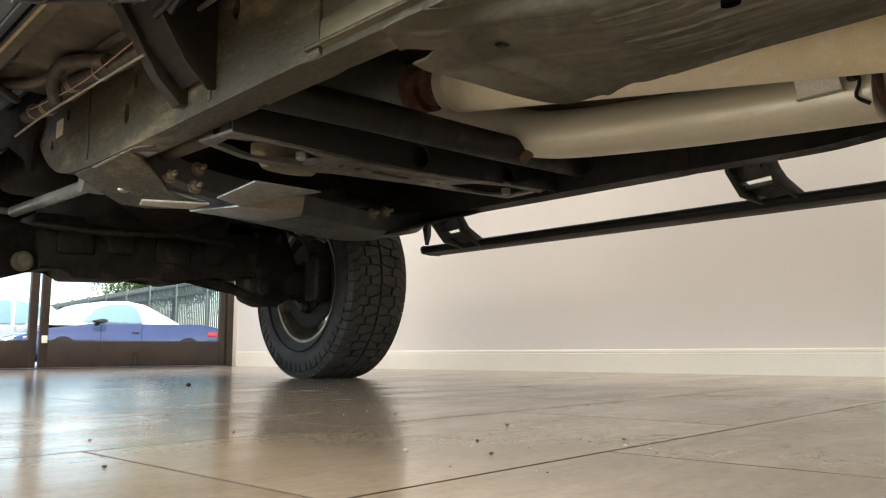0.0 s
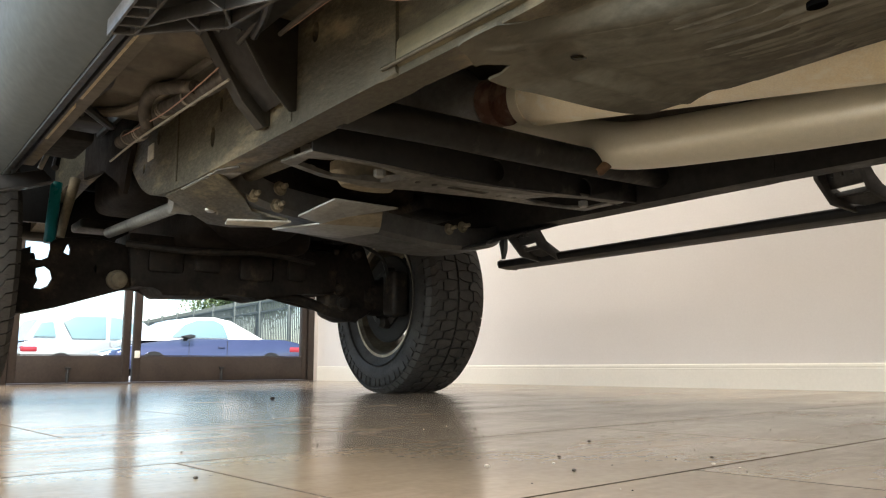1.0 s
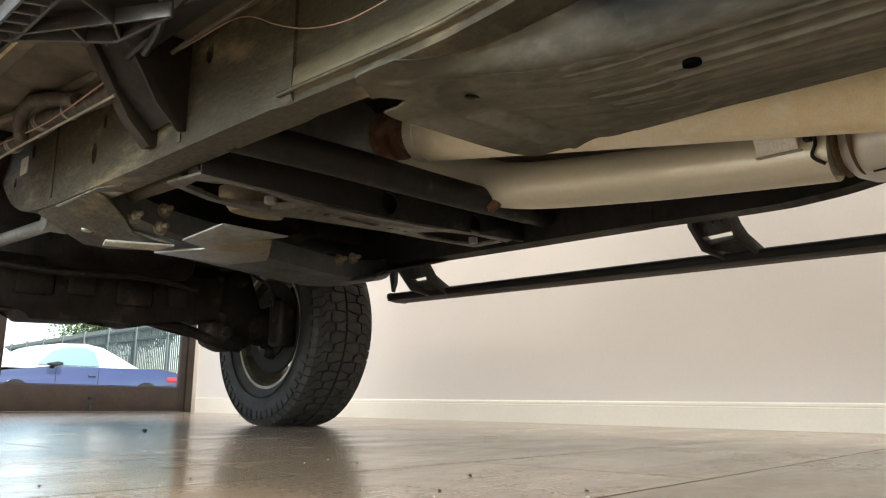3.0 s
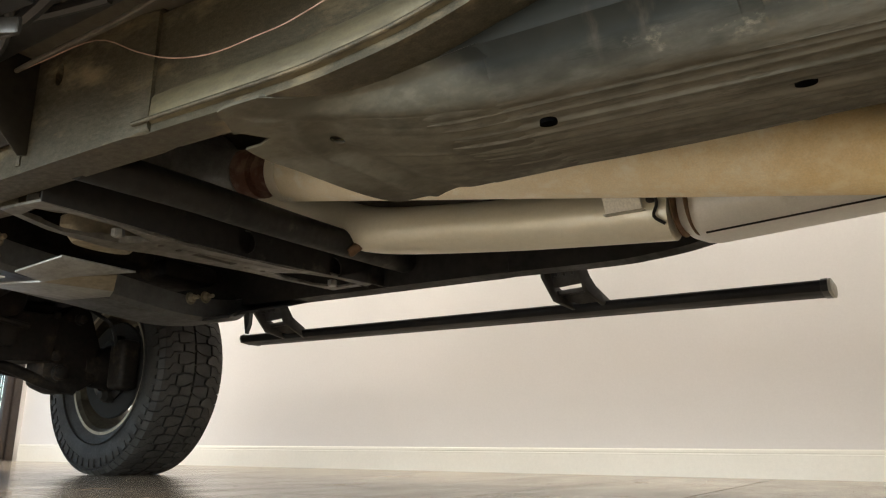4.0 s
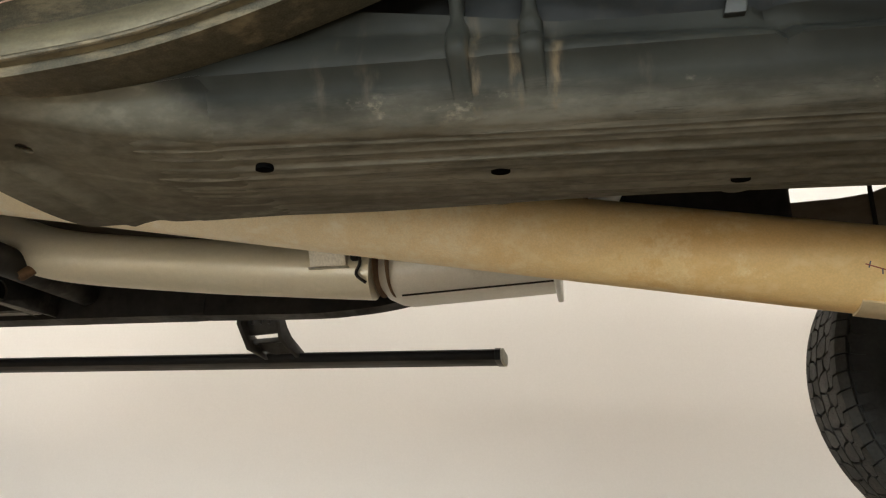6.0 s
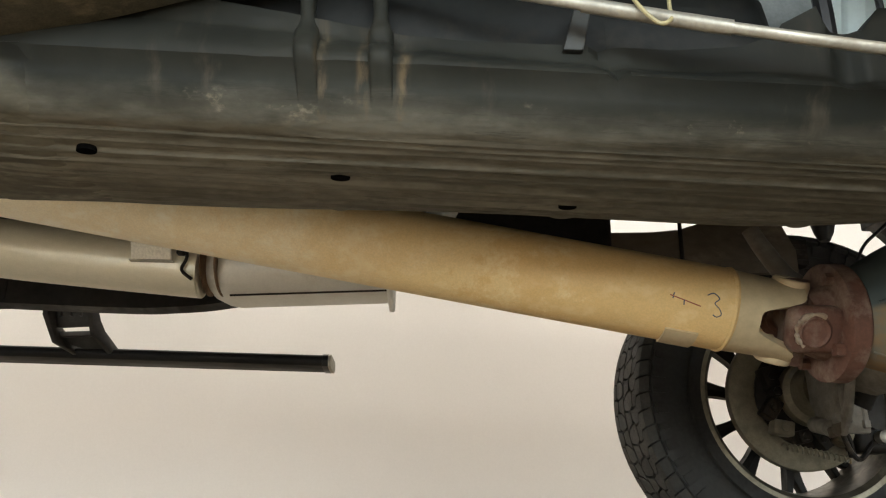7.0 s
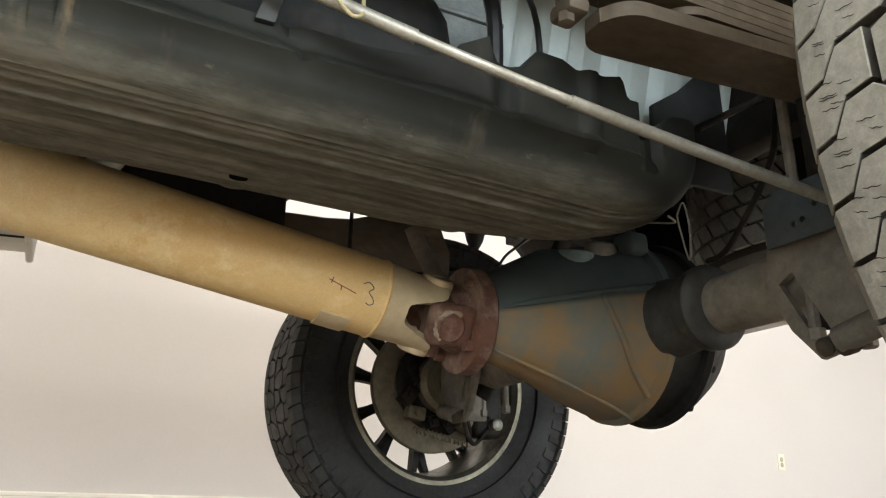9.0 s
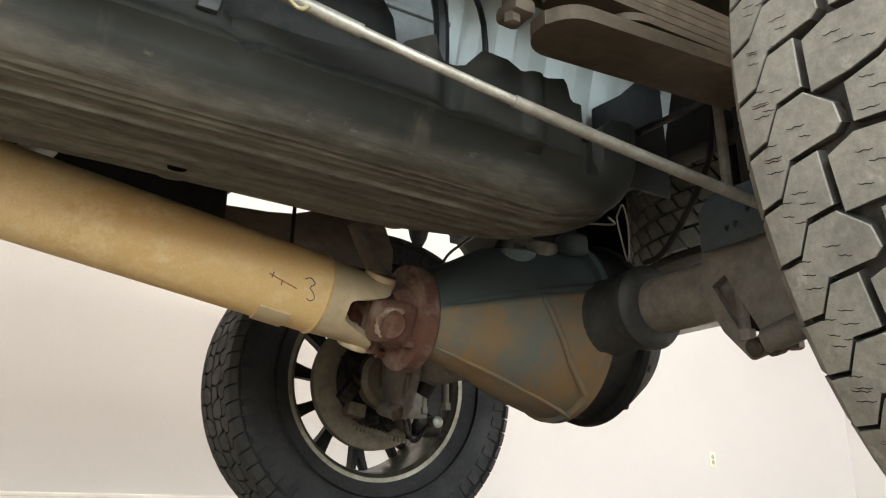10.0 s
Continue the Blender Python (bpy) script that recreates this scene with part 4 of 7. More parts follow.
# cab mounts: gussets that stand out from the rails
for s in (-1, 1):
    cm = new("cab_mount")
    cm.parent = truck
    tagged(cm, "black welded cab mount gusset")
    mat = M_GUSSET if s < 0 else M_FRAME_D
    y = lambda v: v * s
    for x, w, mt in ((1.585, 0.032, mat), (1.725, 0.004, mat)):
        bm = B()
        prism(bm, [(x, y(0.56), 0.575), (x, y(0.575), 0.570), (x, y(0.62), 0.615), (x, y(0.70), 0.745), (x, y(0.78), 0.86), (x, y(0.56), 0.86)], (w, 0, 0), 0.002)
        part("gusset", bm, mt, cm)
    bm = B()
    prism(bm, [(1.59, y(0.572), 0.60), (1.59, y(0.63), 0.655), (1.59, y(0.70), 0.765), (1.59, y(0.775), 0.87), (1.59, y(0.77), 0.875), (1.59, y(0.69), 0.77), (1.59, y(0.62), 0.665), (1.59, y(0.564), 0.605)], (0.136, 0, 0))
    part("sloped_plate", bm, M_FRAME_D, cm)
    bm = B()
    lathe(bm, [(0, 0.05), (0.03, 0.055), (0.06, 0.05)], (1.66, y(0.70), 0.86), (0, 0, 1), 24)
    part("rubber_mount", bm, M_PLASTIC, cm)

# transmission crossmember
xm = new("transmission_crossmember")
xm.parent = truck
tagged(xm, "black pressed steel crossmember with slots and holes")
bm = B()
prism(bm, [(1.52, -0.49, 0.535), (1.66, -0.49, 0.527), (1.66, -0.28, 0.520), (1.64, -0.15, 0.523), (1.64, 0.15, 0.533), (1.655, 0.28, 0.543), (1.64, 0.455, 0.549), (1.50, 0.455, 0.549), (1.495, 0.25, 0.543), (1.525, 0.12, 0.533), (1.515, -0.15, 0.523), (1.475, -0.25, 0.523), (1.485, -0.38, 0.528)], (0, 0, 0.006), 0.001)
lower = part("lower_flange", bm, M_XFLANGE, xm, "grey-worn lower flange")
tool = B()
for opening in (((1.602, -0.470), (1.636, -0.440), (1.632, -0.320), (1.585, -0.208), (1.530, -0.250), (1.505, -0.360), (1.535, -0.458)),
                ((1.562, 0.162), (1.612, 0.210), (1.632, 0.320), (1.620, 0.420), (1.545, 0.425), (1.518, 0.350), (1.528, 0.240)),
                ((1.557, -0.084), (1.583, -0.084), (1.583, 0.028), (1.557, 0.028))):
    prism(tool, [(x_, y_, 0.48) for x_, y_ in opening], (0, 0, 0.10))
for xx, yy in ((1.571, -0.176), (1.568, -0.127), (1.561, 0.077), (1.560, 0.128)):
    lathe(tool, [(-0.05, 0.0075), (0.05, 0.0075)], (xx, yy, 0.53), (0, 0, 1), 14)
cut(lower, tool)
bm = B()
lathe(bm, [(0, 0.046), (0.003, 0.050), (0.012, 0.050), (0.012, 0.043), (0.003, 0.040)], (1.590, -0.425, 0.546), (0.05, 0, 1), 28, closed=True)
part("mount_ring", bm, M_XFLANGE, xm, "pale pressed ring inside the opening")
bm = B()
prism(bm, [(1.655, -0.49, 0.528), (1.655, 0, 0.526), (1.65, 0.49, 0.550), (1.65, 0.49, 0.605), (1.655, 0, 0.590), (1.655, -0.49, 0.590)], (0.006, 0, 0), 0.001)
webm = part("web", bm, M_CROSS, xm)
tool = B()
for yy, rr in ((-0.015, 0.026), (0.285, 0.026)):
    lathe(tool, [(-0.04, rr), (0.04, rr)], (1.657, yy, 0.562), (1, 0, 0), 20)
cut(webm, tool)
# black plate added behind the web so that its holes read as dark
bm = B()
box(bm, (1.612, -0.47, 0.548), (1.618, 0.47, 0.60))
part("inner_web", bm, M_FRAME_D, xm)
# another one added over the flange, to darken the slots
bm = B()
box(bm, (1.535, -0.26, 0.584), (1.610, 0.47, 0.590), 0.001)
part("top_plate", bm, M_FRAME_D, xm)
bm = B()
tube(bm, curve_pts([(1.78, -0.50, 0.575), (1.775, -0.25, 0.583), (1.76, 0.0, 0.590), (1.745, 0.25, 0.600), (1.73, 0.50, 0.612)], 6), 0.033, 18)
part("rear_tube", bm, M_CROSS, xm)
for yy in (-0.292, 0.35):
    bm = B()
    bolt(bm, (1.591, yy, 0.527 + (yy + 0.43) * 0.022), (0, 0, -1), 0.013, 0.012)
    part("bolt", bm, M_SKID, xm, "bare metal bolt")
bm = B()
lathe(bm, [(0, 0.035), (0.03, 0.05), (0.05, 0.05), (0.07, 0.03)], (1.455, -0.24, 0.526), (0, 0, 1), 24, flat=(0.9, 1.9))
part("mount_pad", bm, M_BRAKE, xm, "dusty cast mount")

# front crossmember with radius-arm mounts and skid plate
fx = new("front_crossmember")
fx.parent = truck
tagged(fx, "black curved front crossmember")
bm = B()
path = curve_pts([(1.12, -0.53, 0.560), (1.13, -0.42, 0.524), (1.10, -0.30, 0.508), (1.06, 0.0, 0.494), (1.02, 0.25, 0.484), (1.00, 0.42, 0.500), (0.97, 0.52, 0.530), (0.95, 0.56, 0.58)], 6)
rings = []
for p in path:
    rings.append([bm.verts.new(p + Vector(o)) for o in ((-0.10, 0, 0.0), (-0.085, 0, -0.012), (0.085, 0, -0.012), (0.10, 0, 0.0), (0.10, 0, 0.055), (-0.10, 0, 0.055))])
for a, b in zip(rings, rings[1:]):
    for k in range(6):
        bm.faces.new((a[k], a[(k + 1) % 6], b[(k + 1) % 6], b[k]))
bm.faces.new(rings[0][::-1])
bm.faces.new(rings[-1])
part("beam", bm, M_BEAM, fx)
for s in (-1, 1):
    bm = B()
    prism(bm, [(x_, y_ * s, 0.548 - (0.555 - y_) * 0.318) for x_, y_ in ((0.985, 0.555), (1.315, 0.555), (1.300, 0.515), (1.235, 0.445), (1.170, 0.400), (1.190, 0.365), (1.222, 0.325), (1.100, 0.328), (0.973, 0.372), (0.912, 0.416), (0.940, 0.47))], (0, 0, 0.008), 0.002)
    am = part("arm_mount", bm, M_FRAME if s < 0 else M_CROSS, fx, "dusty brown arm mount plate" if s < 0 else "")
    tool = B()
    lathe(tool, [(-0.04, 0.012), (0.04, 0.012)], (1.035, 0.452 * s, 0.515), (0, 0, 1), 16, flat=(1.0, 1.5))
    cut(am, tool)
    bm = B()
    lathe(bm, [(0, 0.010), (0.006, 0.010), (0.010, 0.006)], (1.035, 0.454 * s, 0.522), (0, 0, -1), 12, flat=(1.0, 1.5))
    part("slot_bolt", bm, M_TUBE, fx, "pale bolt in its slot")
for x0, y0, z0 in ((1.10, 0.262, 0.530), (1.10, 0.315, 0.542), (1.205, -0.423, 0.526), (1.195, -0.347, 0.555), (1.195, -0.354, 0.510)):
    bm = B()
    ax = Vector((1, 0.1, 0.1))
    lathe(bm, [(0.018, 0.018), (0.021, 0.018)], (x0, y0, z0), ax, 20)
    lathe(bm, [(0.021, 0.0125), (0.032, 0.0125), (0.034, 0.010)], (x0, y0, z0), ax, 6)
    lathe(bm, [(0, 0.006), (0.050, 0.006), (0.052, 0.0045)], (x0, y0, z0), ax, 12)
    part("bolt", bm, M_BRAKE, fx, "dusty zinc bolt, nut and washer")

sk = new("skid_plate")
sk.parent = truck
tagged(sk, "bare folded aluminium skid plate, scuffed")
V = {"a": (1.290, -0.332, 0.474), "b": (1.409, -0.299, 0.500), "c": (1.408, -0.118, 0.500), "d": (1.335, -0.222, 0.479), "e": (1.259, -0.253, 0.470),
     "f": (1.119, -0.319, 0.468), "g": (1.105, -0.105, 0.468), "h": (1.235, -0.066, 0.470), "i": (1.300, -0.100, 0.471), "j": (1.370, -0.140, 0.492),
     "k": (1.166, -0.460, 0.470), "l": (1.225, -0.318, 0.4715), "m": (1.145, -0.326, 0.4695), "n": (1.118, -0.446, 0.468)}
for nm, keys, mt in (("bottom_panel", "feihg", M_SKID), ("side_panel", "abde", M_SKID), ("rear_panel", "bcd", M_SKID), ("inner_panel", "edji", M_BRAKE), ("pad_plate", "klmn", M_LABEL)):
    bm = B()
    prism(bm, [V[k] for k in keys], (0.0, 0, 0.005), 0.0012)
    part(nm, bm, mt, sk, "pale plastic pad" if mt is M_LABEL else "")
bm = B()
tube(bm, [(1.10, -0.430, 0.585), (1.52, -0.440, 0.568)], 0.021, 18)
part("cross_rod", bm, M_FRAME, fx, "dusty steel rod")

# gearbox, transfer case and engine pan above the crossmembers
pt = new("powertrain")
pt.parent = truck
tagged(pt, "greasy dark gearbox and engine pan")
bm = B()
lathe(bm, [(-0.35, 0.24), (-0.05, 0.25), (0.15, 0.20), (0.55, 0.15), (0.95, 0.13), (1.05, 0.10)], (0.38, -0.02, 0.80), (1, 0, 0.0), 24)
part("gearbox_case", bm, M_UNDER, pt)
bm = B()
box(bm, (0.45, -0.20, 0.60), (1.10, 0.16, 0.72), 0.03, 3)
part("gearbox_pan", bm, M_UNDER, pt)
bm = B()
box(bm, (-0.55, -0.24, 0.545), (0.30, 0.24, 0.80), 0.05, 3)
box(bm, (-0.5, -0.40, 0.75), (0.25, 0.40, 1.15), 0.05, 3)
part("engine_pan", bm, M_UNDER, pt)
bm = B()
lathe(bm, [(0, 0.10), (0.06, 0.13), (0.16, 0.13), (0.22, 0.075), (0.30, 0.06)], (1.33, 0.0, 0.755), (1, 0, -0.08), 28)
box(bm, (1.36, -0.32, 0.66), (1.50, 0.05, 0.86), 0.04, 3)
part("transfer_case", bm, M_SKID, pt, "dull cast aluminium transfer case")
for lo, hi in (((1.0, -0.45, 0.66), (1.32, -0.28, 0.72)), ((0.75, 0.22, 0.60), (1.05, 0.42, 0.66))):
    bm = B()
    box(bm, lo, hi, 0.02)
    part("bracket", bm, M_GREASE, pt)

# propeller shaft
ds = new("drive_shaft")
ds.parent = truck
tagged(ds, "tan painted steel drive shaft")
SA, SB = Vector((1.78, 0.0, 0.710)), Vector((3.441, 0.0, 0.435))
sd = (SB - SA).normalized()
SR = 0.066
bm = B()
lathe(bm, [(0, SR * 0.97), (0.004, SR), ((SB - SA).length, SR)], SA, sd, 64)
part("tube", bm, M_SHAFT, ds)
bm = B()
lathe(bm, [(-0.030, SR * 0.8), (-0.028, SR * 1.01), (-0.004, SR * 1.03), (0.002, SR * 1.02)], SA, sd, 48)
part("end_ring", bm, M_PIPE, ds, "pale welded ring")
bm = B()
lathe(bm, [(0, SR * 1.02), (0.004, SR * 1.035), (0.008, SR * 1.0)], SB, sd, 64)
part("weld_ring", bm, M_SHAFT, ds)
# balance weight
bm = B()
mm = Matrix.Translation(SB - sd * 0.07) @ sd.to_track_quat("Z", "Y").to_matrix().to_4x4()
arc = [radians(-122 + 7 * k) for k in range(7)]
prism(bm, [mm @ Vector((r * math.cos(a), r * math.sin(a), -0.022)) for r, aa in ((SR + 0.004, arc), (SR - 0.001, arc[::-1])) for a in aa], sd * 0.05)
part("balance_weight", bm, M_YOKE, ds, "small welded balance weight")


def yoke(bm, c, axis, ear_axis, base_r, reach):
    """A forked yoke: a short solid neck that carries two rounded, bored ears."""
    axis, ear_axis = Vector(axis).normalized(), Vector(ear_axis).normalized()
    ear_axis = (ear_axis - axis * ear_axis.dot(axis)).normalized()
    third = axis.cross(ear_axis)
    n, m, rows = 72, 10, []
    for i in range(n):
        a = 2 * math.pi * i / n
        d = ear_axis * math.cos(a) + third * math.sin(a)
        f = min(1.0, max(0.0, (abs(math.cos(a)) - 0.20) / 0.52))
        length = 0.038 + (reach + 0.012 - 0.038) * f * f * (3 - 2 * f)
        ring = []
        for j in range(m + 1):
            k = j / m
            r = base_r * (1.0 - 0.05 * math.sin(math.pi * k * 0.5) + (0.10 * max(0.0, k - 0.6) * f))
            ring.append(bm.verts.new(c + axis * (length * k) + d * r))
        for j in range(m, -1, -1):
            k = j / m
            r = base_r * (0.74 - 0.04 * k)
            ring.append(bm.verts.new(c + axis * (0.030 + (length - 0.034) * k) + d * r))
        rows.append(ring)
    for i in range(n):
        A, C = rows[i], rows[(i + 1) % n]
        for j in range(len(A) - 1):
            bm.faces.new((A[j], C[j], C[j + 1], A[j + 1]))
    bm.faces.new([q[-1] for q in rows])
    for s in (1, -1):
        lathe(bm, [(base_r * 0.60, 0.028), (base_r * 0.90, 0.029), (base_r * 1.02, 0.0275), (base_r * 1.05, 0.0245), (base_r * 1.03, 0.020), (base_r * 0.86, 0.019), (base_r * 0.80, 0.004)], c + axis * reach, ear_axis * s, 28)


UJ = Vector((3.555, 0, 0.417))
bm = B()
yoke(bm, SB + sd * 0.006, sd, (0.0, -0.45, 0.89), SR * 0.985, 0.092)
part("shaft_yoke", bm, M_YOKE, ds, "pale dusty cast yoke")
bm = B()
tube(bm, [UJ + Vector((0, 0.066, 0.033)), UJ + Vector((0, -0.066, -0.033))], 0.020, 18)
tube(bm, [UJ + Vector((0, 0.030, -0.060)), UJ + Vector((0, -0.030, 0.060))], 0.020, 18)
part("universal_joint", bm, M_RUST, ds)
bm = B()
lathe(bm, [(0, 0.086), (0.004, 0.093), (0.030, 0.094), (0.034, 0.090), (0.035, 0.06)], (3.598, 0, 0.416), (1, 0, 0.02), 56)
lathe(bm, [(-0.030, 0.048), (0, 0.060)], (3.600, 0, 0.416), (1, 0, 0.02), 32)
for k in range(4):
    a = radians(45 + 90 * k)
    lathe(bm, [(-0.012, 0.010), (0.002, 0.010)], (3.597, 0.078 * math.cos(a), 0.416 + 0.078 * math.sin(a)), (1, 0, 0), 6)
part("pinion_flange", bm, M_RUST, ds, "rusty red pinion flange")
for s in (1, -1):
    bm = B()
    mm = Matrix.Translation(UJ) @ Matrix.Rotation(radians(-63.5 if s > 0 else 116.5), 4, "X")
    box(bm, (-0.033, -0.036, 0.032), (0.050, 0.037, 0.070), 0.016, 4, mm)
    lathe(bm, [(0.030, 0.028), (0.070, 0.028), (0.076, 0.022), (0.073, 0.016)], UJ, mm.to_3x3() @ Vector((0, 0, 1)), 24)
    part("joint_cap", bm, M_RUST, ds, "rusty bearing cap")
    bm = B()
    ax = mm.to_3x3() @ Vector((0, 0, 1))
    e1 = (Vector((-1, 0, 0.6)) - ax * ax.dot(Vector((-1, 0, 0.6)))).normalized()
    e2 = ax.cross(e1)
    arc = [UJ + ax * 0.071 + (e1 * math.cos(radians(q)) + e2 * math.sin(radians(q))) * 0.0262 for q in range(-95, 86, 9)]
    tube(bm, arc, [0.0018 + 0.0040 * random.random() for _ in arc], 8)
    part("cap_rim", bm, M_CHIP, ds, "chipped pale rim of the cap")
bm = B()
tube(bm, [SA - sd * 0.03, SA - sd * 0.10], [0.050, 0.042], 24)
tube(bm, [SA - sd * 0.10, SA - sd * 0.16], [0.058, 0.058], 24)
box(bm, (1.63, -0.035, 0.690), (1.71, 0.035, 0.770), 0.014, 3)
part("front_yoke", bm, M_RUST, ds, "rusty front yoke")
# paint-pen marks on the tube
def on_shaft(back, deg, h=0.0006):
    q = sd.to_track_quat("Z", "Y").to_matrix()
    base = SB - sd * back
    side, up = Vector((0, -1, 0)), Vector((0, 0, 1))
    up = (up - sd * up.dot(sd)).normalized()
    return base + (SR + h) * (math.cos(radians(deg)) * side + math.sin(radians(deg)) * up)
bm = B()
tube(bm, curve_pts([on_shaft(0.042, -4), on_shaft(0.033, 0), on_shaft(0.024, -6), on_shaft(0.030, -13), on_shaft(0.022, -19), on_shaft(0.018, -26), on_shaft(0.024, -30), on_shaft(0.030, -28)], 5), 0.0008, 6)
part("pen_mark", bm, M_INK, ds, "blue paint-pen figure 3")
bm = B()
tube(bm, [on_shaft(0.098, -12), on_shaft(0.050, -20)], 0.0008, 6)
part("pen_mark", bm, M_INK_R, ds, "red paint-pen stroke")
bm = B()
tube(bm, [on_shaft(0.092, -8), on_shaft(0.093, -16)], 0.0008, 6)
tube(bm, [on_shaft(0.076, -15), on_shaft(0.075, -22)], 0.0008, 6)
part("pen_mark", bm, M_INK, ds, "dark paint-pen ticks")

# rear axle
ra = new("rear_axle")
ra.parent = truck
tagged(ra, "weathered blue-grey solid rear axle with rust")
AZ = 0.412
# the axle sits slightly nose down on its springs
ra.matrix_basis = pose(3.6, 0, 0.416) @ Matrix.Rotation(radians(-1.5), 4, "Y") @ pose(-3.6, 0, -0.41)
bm = B()
lathe(bm, [(3.632, 0.066), (3.645, 0.074), (3.69, 0.086), (3.75, 0.108), (3.81, 0.135), (3.88, 0.157), (3.905, 0.162), (3.912, 0.170), (3.926, 0.171)], (0, -0.025, 0.415), (1, 0, 0), 56, flat=(1.0, 1.03))
def hump(x):
    """The bearing housing stands higher over the pinion."""
    return 1 + 0.26 * math.exp(-((x - 3.725) / 0.060) ** 2)
for v in bm.verts:
    if v.co.z > 0.415:
        v.co.z = 0.415 + (v.co.z - 0.415) * hump(v.co.x)
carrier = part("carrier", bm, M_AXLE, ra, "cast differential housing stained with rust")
bm = B()
lathe(bm, [(3.922, 0.150), (3.924, 0.166), (3.936, 0.164), (3.965, 0.160), (3.985, 0.163), (3.990, 0.174), (4.002, 0.177), (4.010, 0.172), (4.03, 0.160), (4.075, 0.13), (4.10, 0.09), (4.108, 0.05)], (0, -0.03, 0.412), (1, 0, 0), 56)
for k in range(12):
    a = 2 * math.pi * k / 12
    bolt(bm, (4.006, -0.03 + 0.166 * math.cos(a), 0.412 + 0.166 * math.sin(a)), (1, 0, 0), 0.009, 0.01)
part("cover", bm, M_FRAME_D, ra, "black differential cover")
NOSE = [(3.632, 0.066), (3.645, 0.074), (3.69, 0.086), (3.75, 0.108), (3.81, 0.135), (3.88, 0.157), (3.926, 0.171)]
def on_nose(x, deg):
    r = lerp_path(NOSE, x) + 0.001
    return (x, -0.025 - r * math.cos(radians(deg)), 0.415 + 1.03 * r * math.sin(radians(deg)) * (hump(x) if deg > 0 else 1))
for pts_, rad_ in ((((3.640, 2), (3.75, 11), (3.86, 16), (3.92, 17)), 0.006), (((3.80, 13), (3.812, -2), (3.835, -20), (3.865, -38), (3.905, -52)), 0.0058), (((3.640, -60), (3.76, -66), (3.86, -70), (3.915, -75)), 0.004)):
    bm = B()
    rib = curve_pts([on_nose(*q) for q in pts_], 6)
    tube(bm, rib, [rad_ * min(1.0, 0.35 + 0.2 * k) for k in range(len(rib))], 10)
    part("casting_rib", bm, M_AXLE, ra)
bm = B()
lathe(bm, [(0, 0.045), (0.02, 0.056), (0.10, 0.066), (0.16, 0.055)], (3.745, 0.02, 0.490), (1, -0.3, 0.16), 24)
box(bm, (3.87, -0.15, 0.53), (3.92, -0.10, 0.575), 0.012, 3)
lathe(bm, [(0, 0.010), (0.02, 0.010), (0.022, 0.006)], (3.895, -0.125, 0.572), (0, 0, 1), 12)
part("vent_boss", bm, M_AXLE, ra)
for s in (-1, 1):
    bm = B()
    c0 = -0.02
    lathe(bm, [(0.05, 0.104), (0.09, 0.090), (0.12, 0.079), (0.15, 0.071), (0.19, 0.065), (0.214, 0.064), (0.224, 0.067), (0.232, 0.071), (0.250, 0.072), (0.258, 0.067), (0.265, 0.052)], (3.935, c0 if s < 0 else 0.0, AZ), (0, s, 0), 36)
    part("side_neck", bm, M_NECK, ra, "dark blue-grey cast neck with rust blooms")
    bm = B()
    lathe(bm, [(0.20, 0.047), (0.68, 0.047), (0.70, 0.075), (0.72 if s > 0 else 0.80, 0.075)], (3.940, 0, AZ), (0, s, 0), 36)
    part("axle_tube", bm, M_AXLE_R, ra, "rusty axle tube")
    y = lambda v: v * s
    # spring seat with lift block
    bm = B()
    prism(bm, [(3.855, y(0.455), 0.446), (3.855, y(0.60), 0.446), (3.855, y(0.60), 0.520), (3.855, y(0.588), 0.526), (3.855, y(0.478), 0.526), (3.855, y(0.455), 0.505)], (0.006, 0, 0), 0.001)
    bk = part("block_plate", bm, M_BLUE, ra, "blue-grey plate with three holes")
    tool = B()
    for yy, zz in ((0.540, 0.500), (0.518, 0.484), (0.504, 0.482)):
        lathe(tool, [(-0.03, 0.0045), (0.03, 0.0045)], (3.857, y(yy), zz), (1, 0, 0), 12)
    cut(bk, tool)
    bm = B()
    box(bm, (3.865, min(y(0.525), y(0.605)), 0.462), (4.02, max(y(0.525), y(0.605)), 0.672), 0.006)
    part("lift_block", bm, M_GREASE, ra)
    # clamp and lower shock mount
    bm = B()
    prism(bm, [(3.875, y(0.44), 0.47), (3.875, y(0.62), 0.47), (3.875, y(0.62), 0.37), (3.875, y(0.57), 0.30), (3.875, y(0.50), 0.285), (3.875, y(0.46), 0.33), (3.875, y(0.425), 0.40)], (0.012, 0, 0), 0.003)
    sp_ = part("shock_mount", bm, M_AXLE_R, ra, "dusty brown forged shock mount")
    tool = B()
    prism(tool, [(3.84, y(0.450), 0.412), (3.84, y(0.474), 0.424), (3.84, y(0.522), 0.334), (3.84, y(0.500), 0.318)], (0.09, 0, 0))
    cut(sp_, tool)
    bm = B()
    box(bm, (3.87, min(y(0.44), y(0.61)), 0.455), (4.03, max(y(0.44), y(0.61)), 0.474), 0.004)
    box(bm, (3.885, min(y(0.60), y(0.615)), 0.30), (4.0, max(y(0.60), y(0.615)), 0.47), 0.005)
    tube(bm, [(3.87, y(0.535), 0.305), (3.87, y(0.60), 0.320)], 0.018, 16)
    for xx in (3.885, 3.99):
        for yy in (0.49, 0.605):
            tube(bm, [(xx, y(yy), 0.32), (xx, y(yy), 0.74 if s < 0 else 0.655)], 0.008, 10)
            bolt(bm, (xx, y(yy), 0.325), (0, 0, -1), 0.013, 0.014)
    part("u_bolt_clamp", bm, M_AXLE_R, ra)
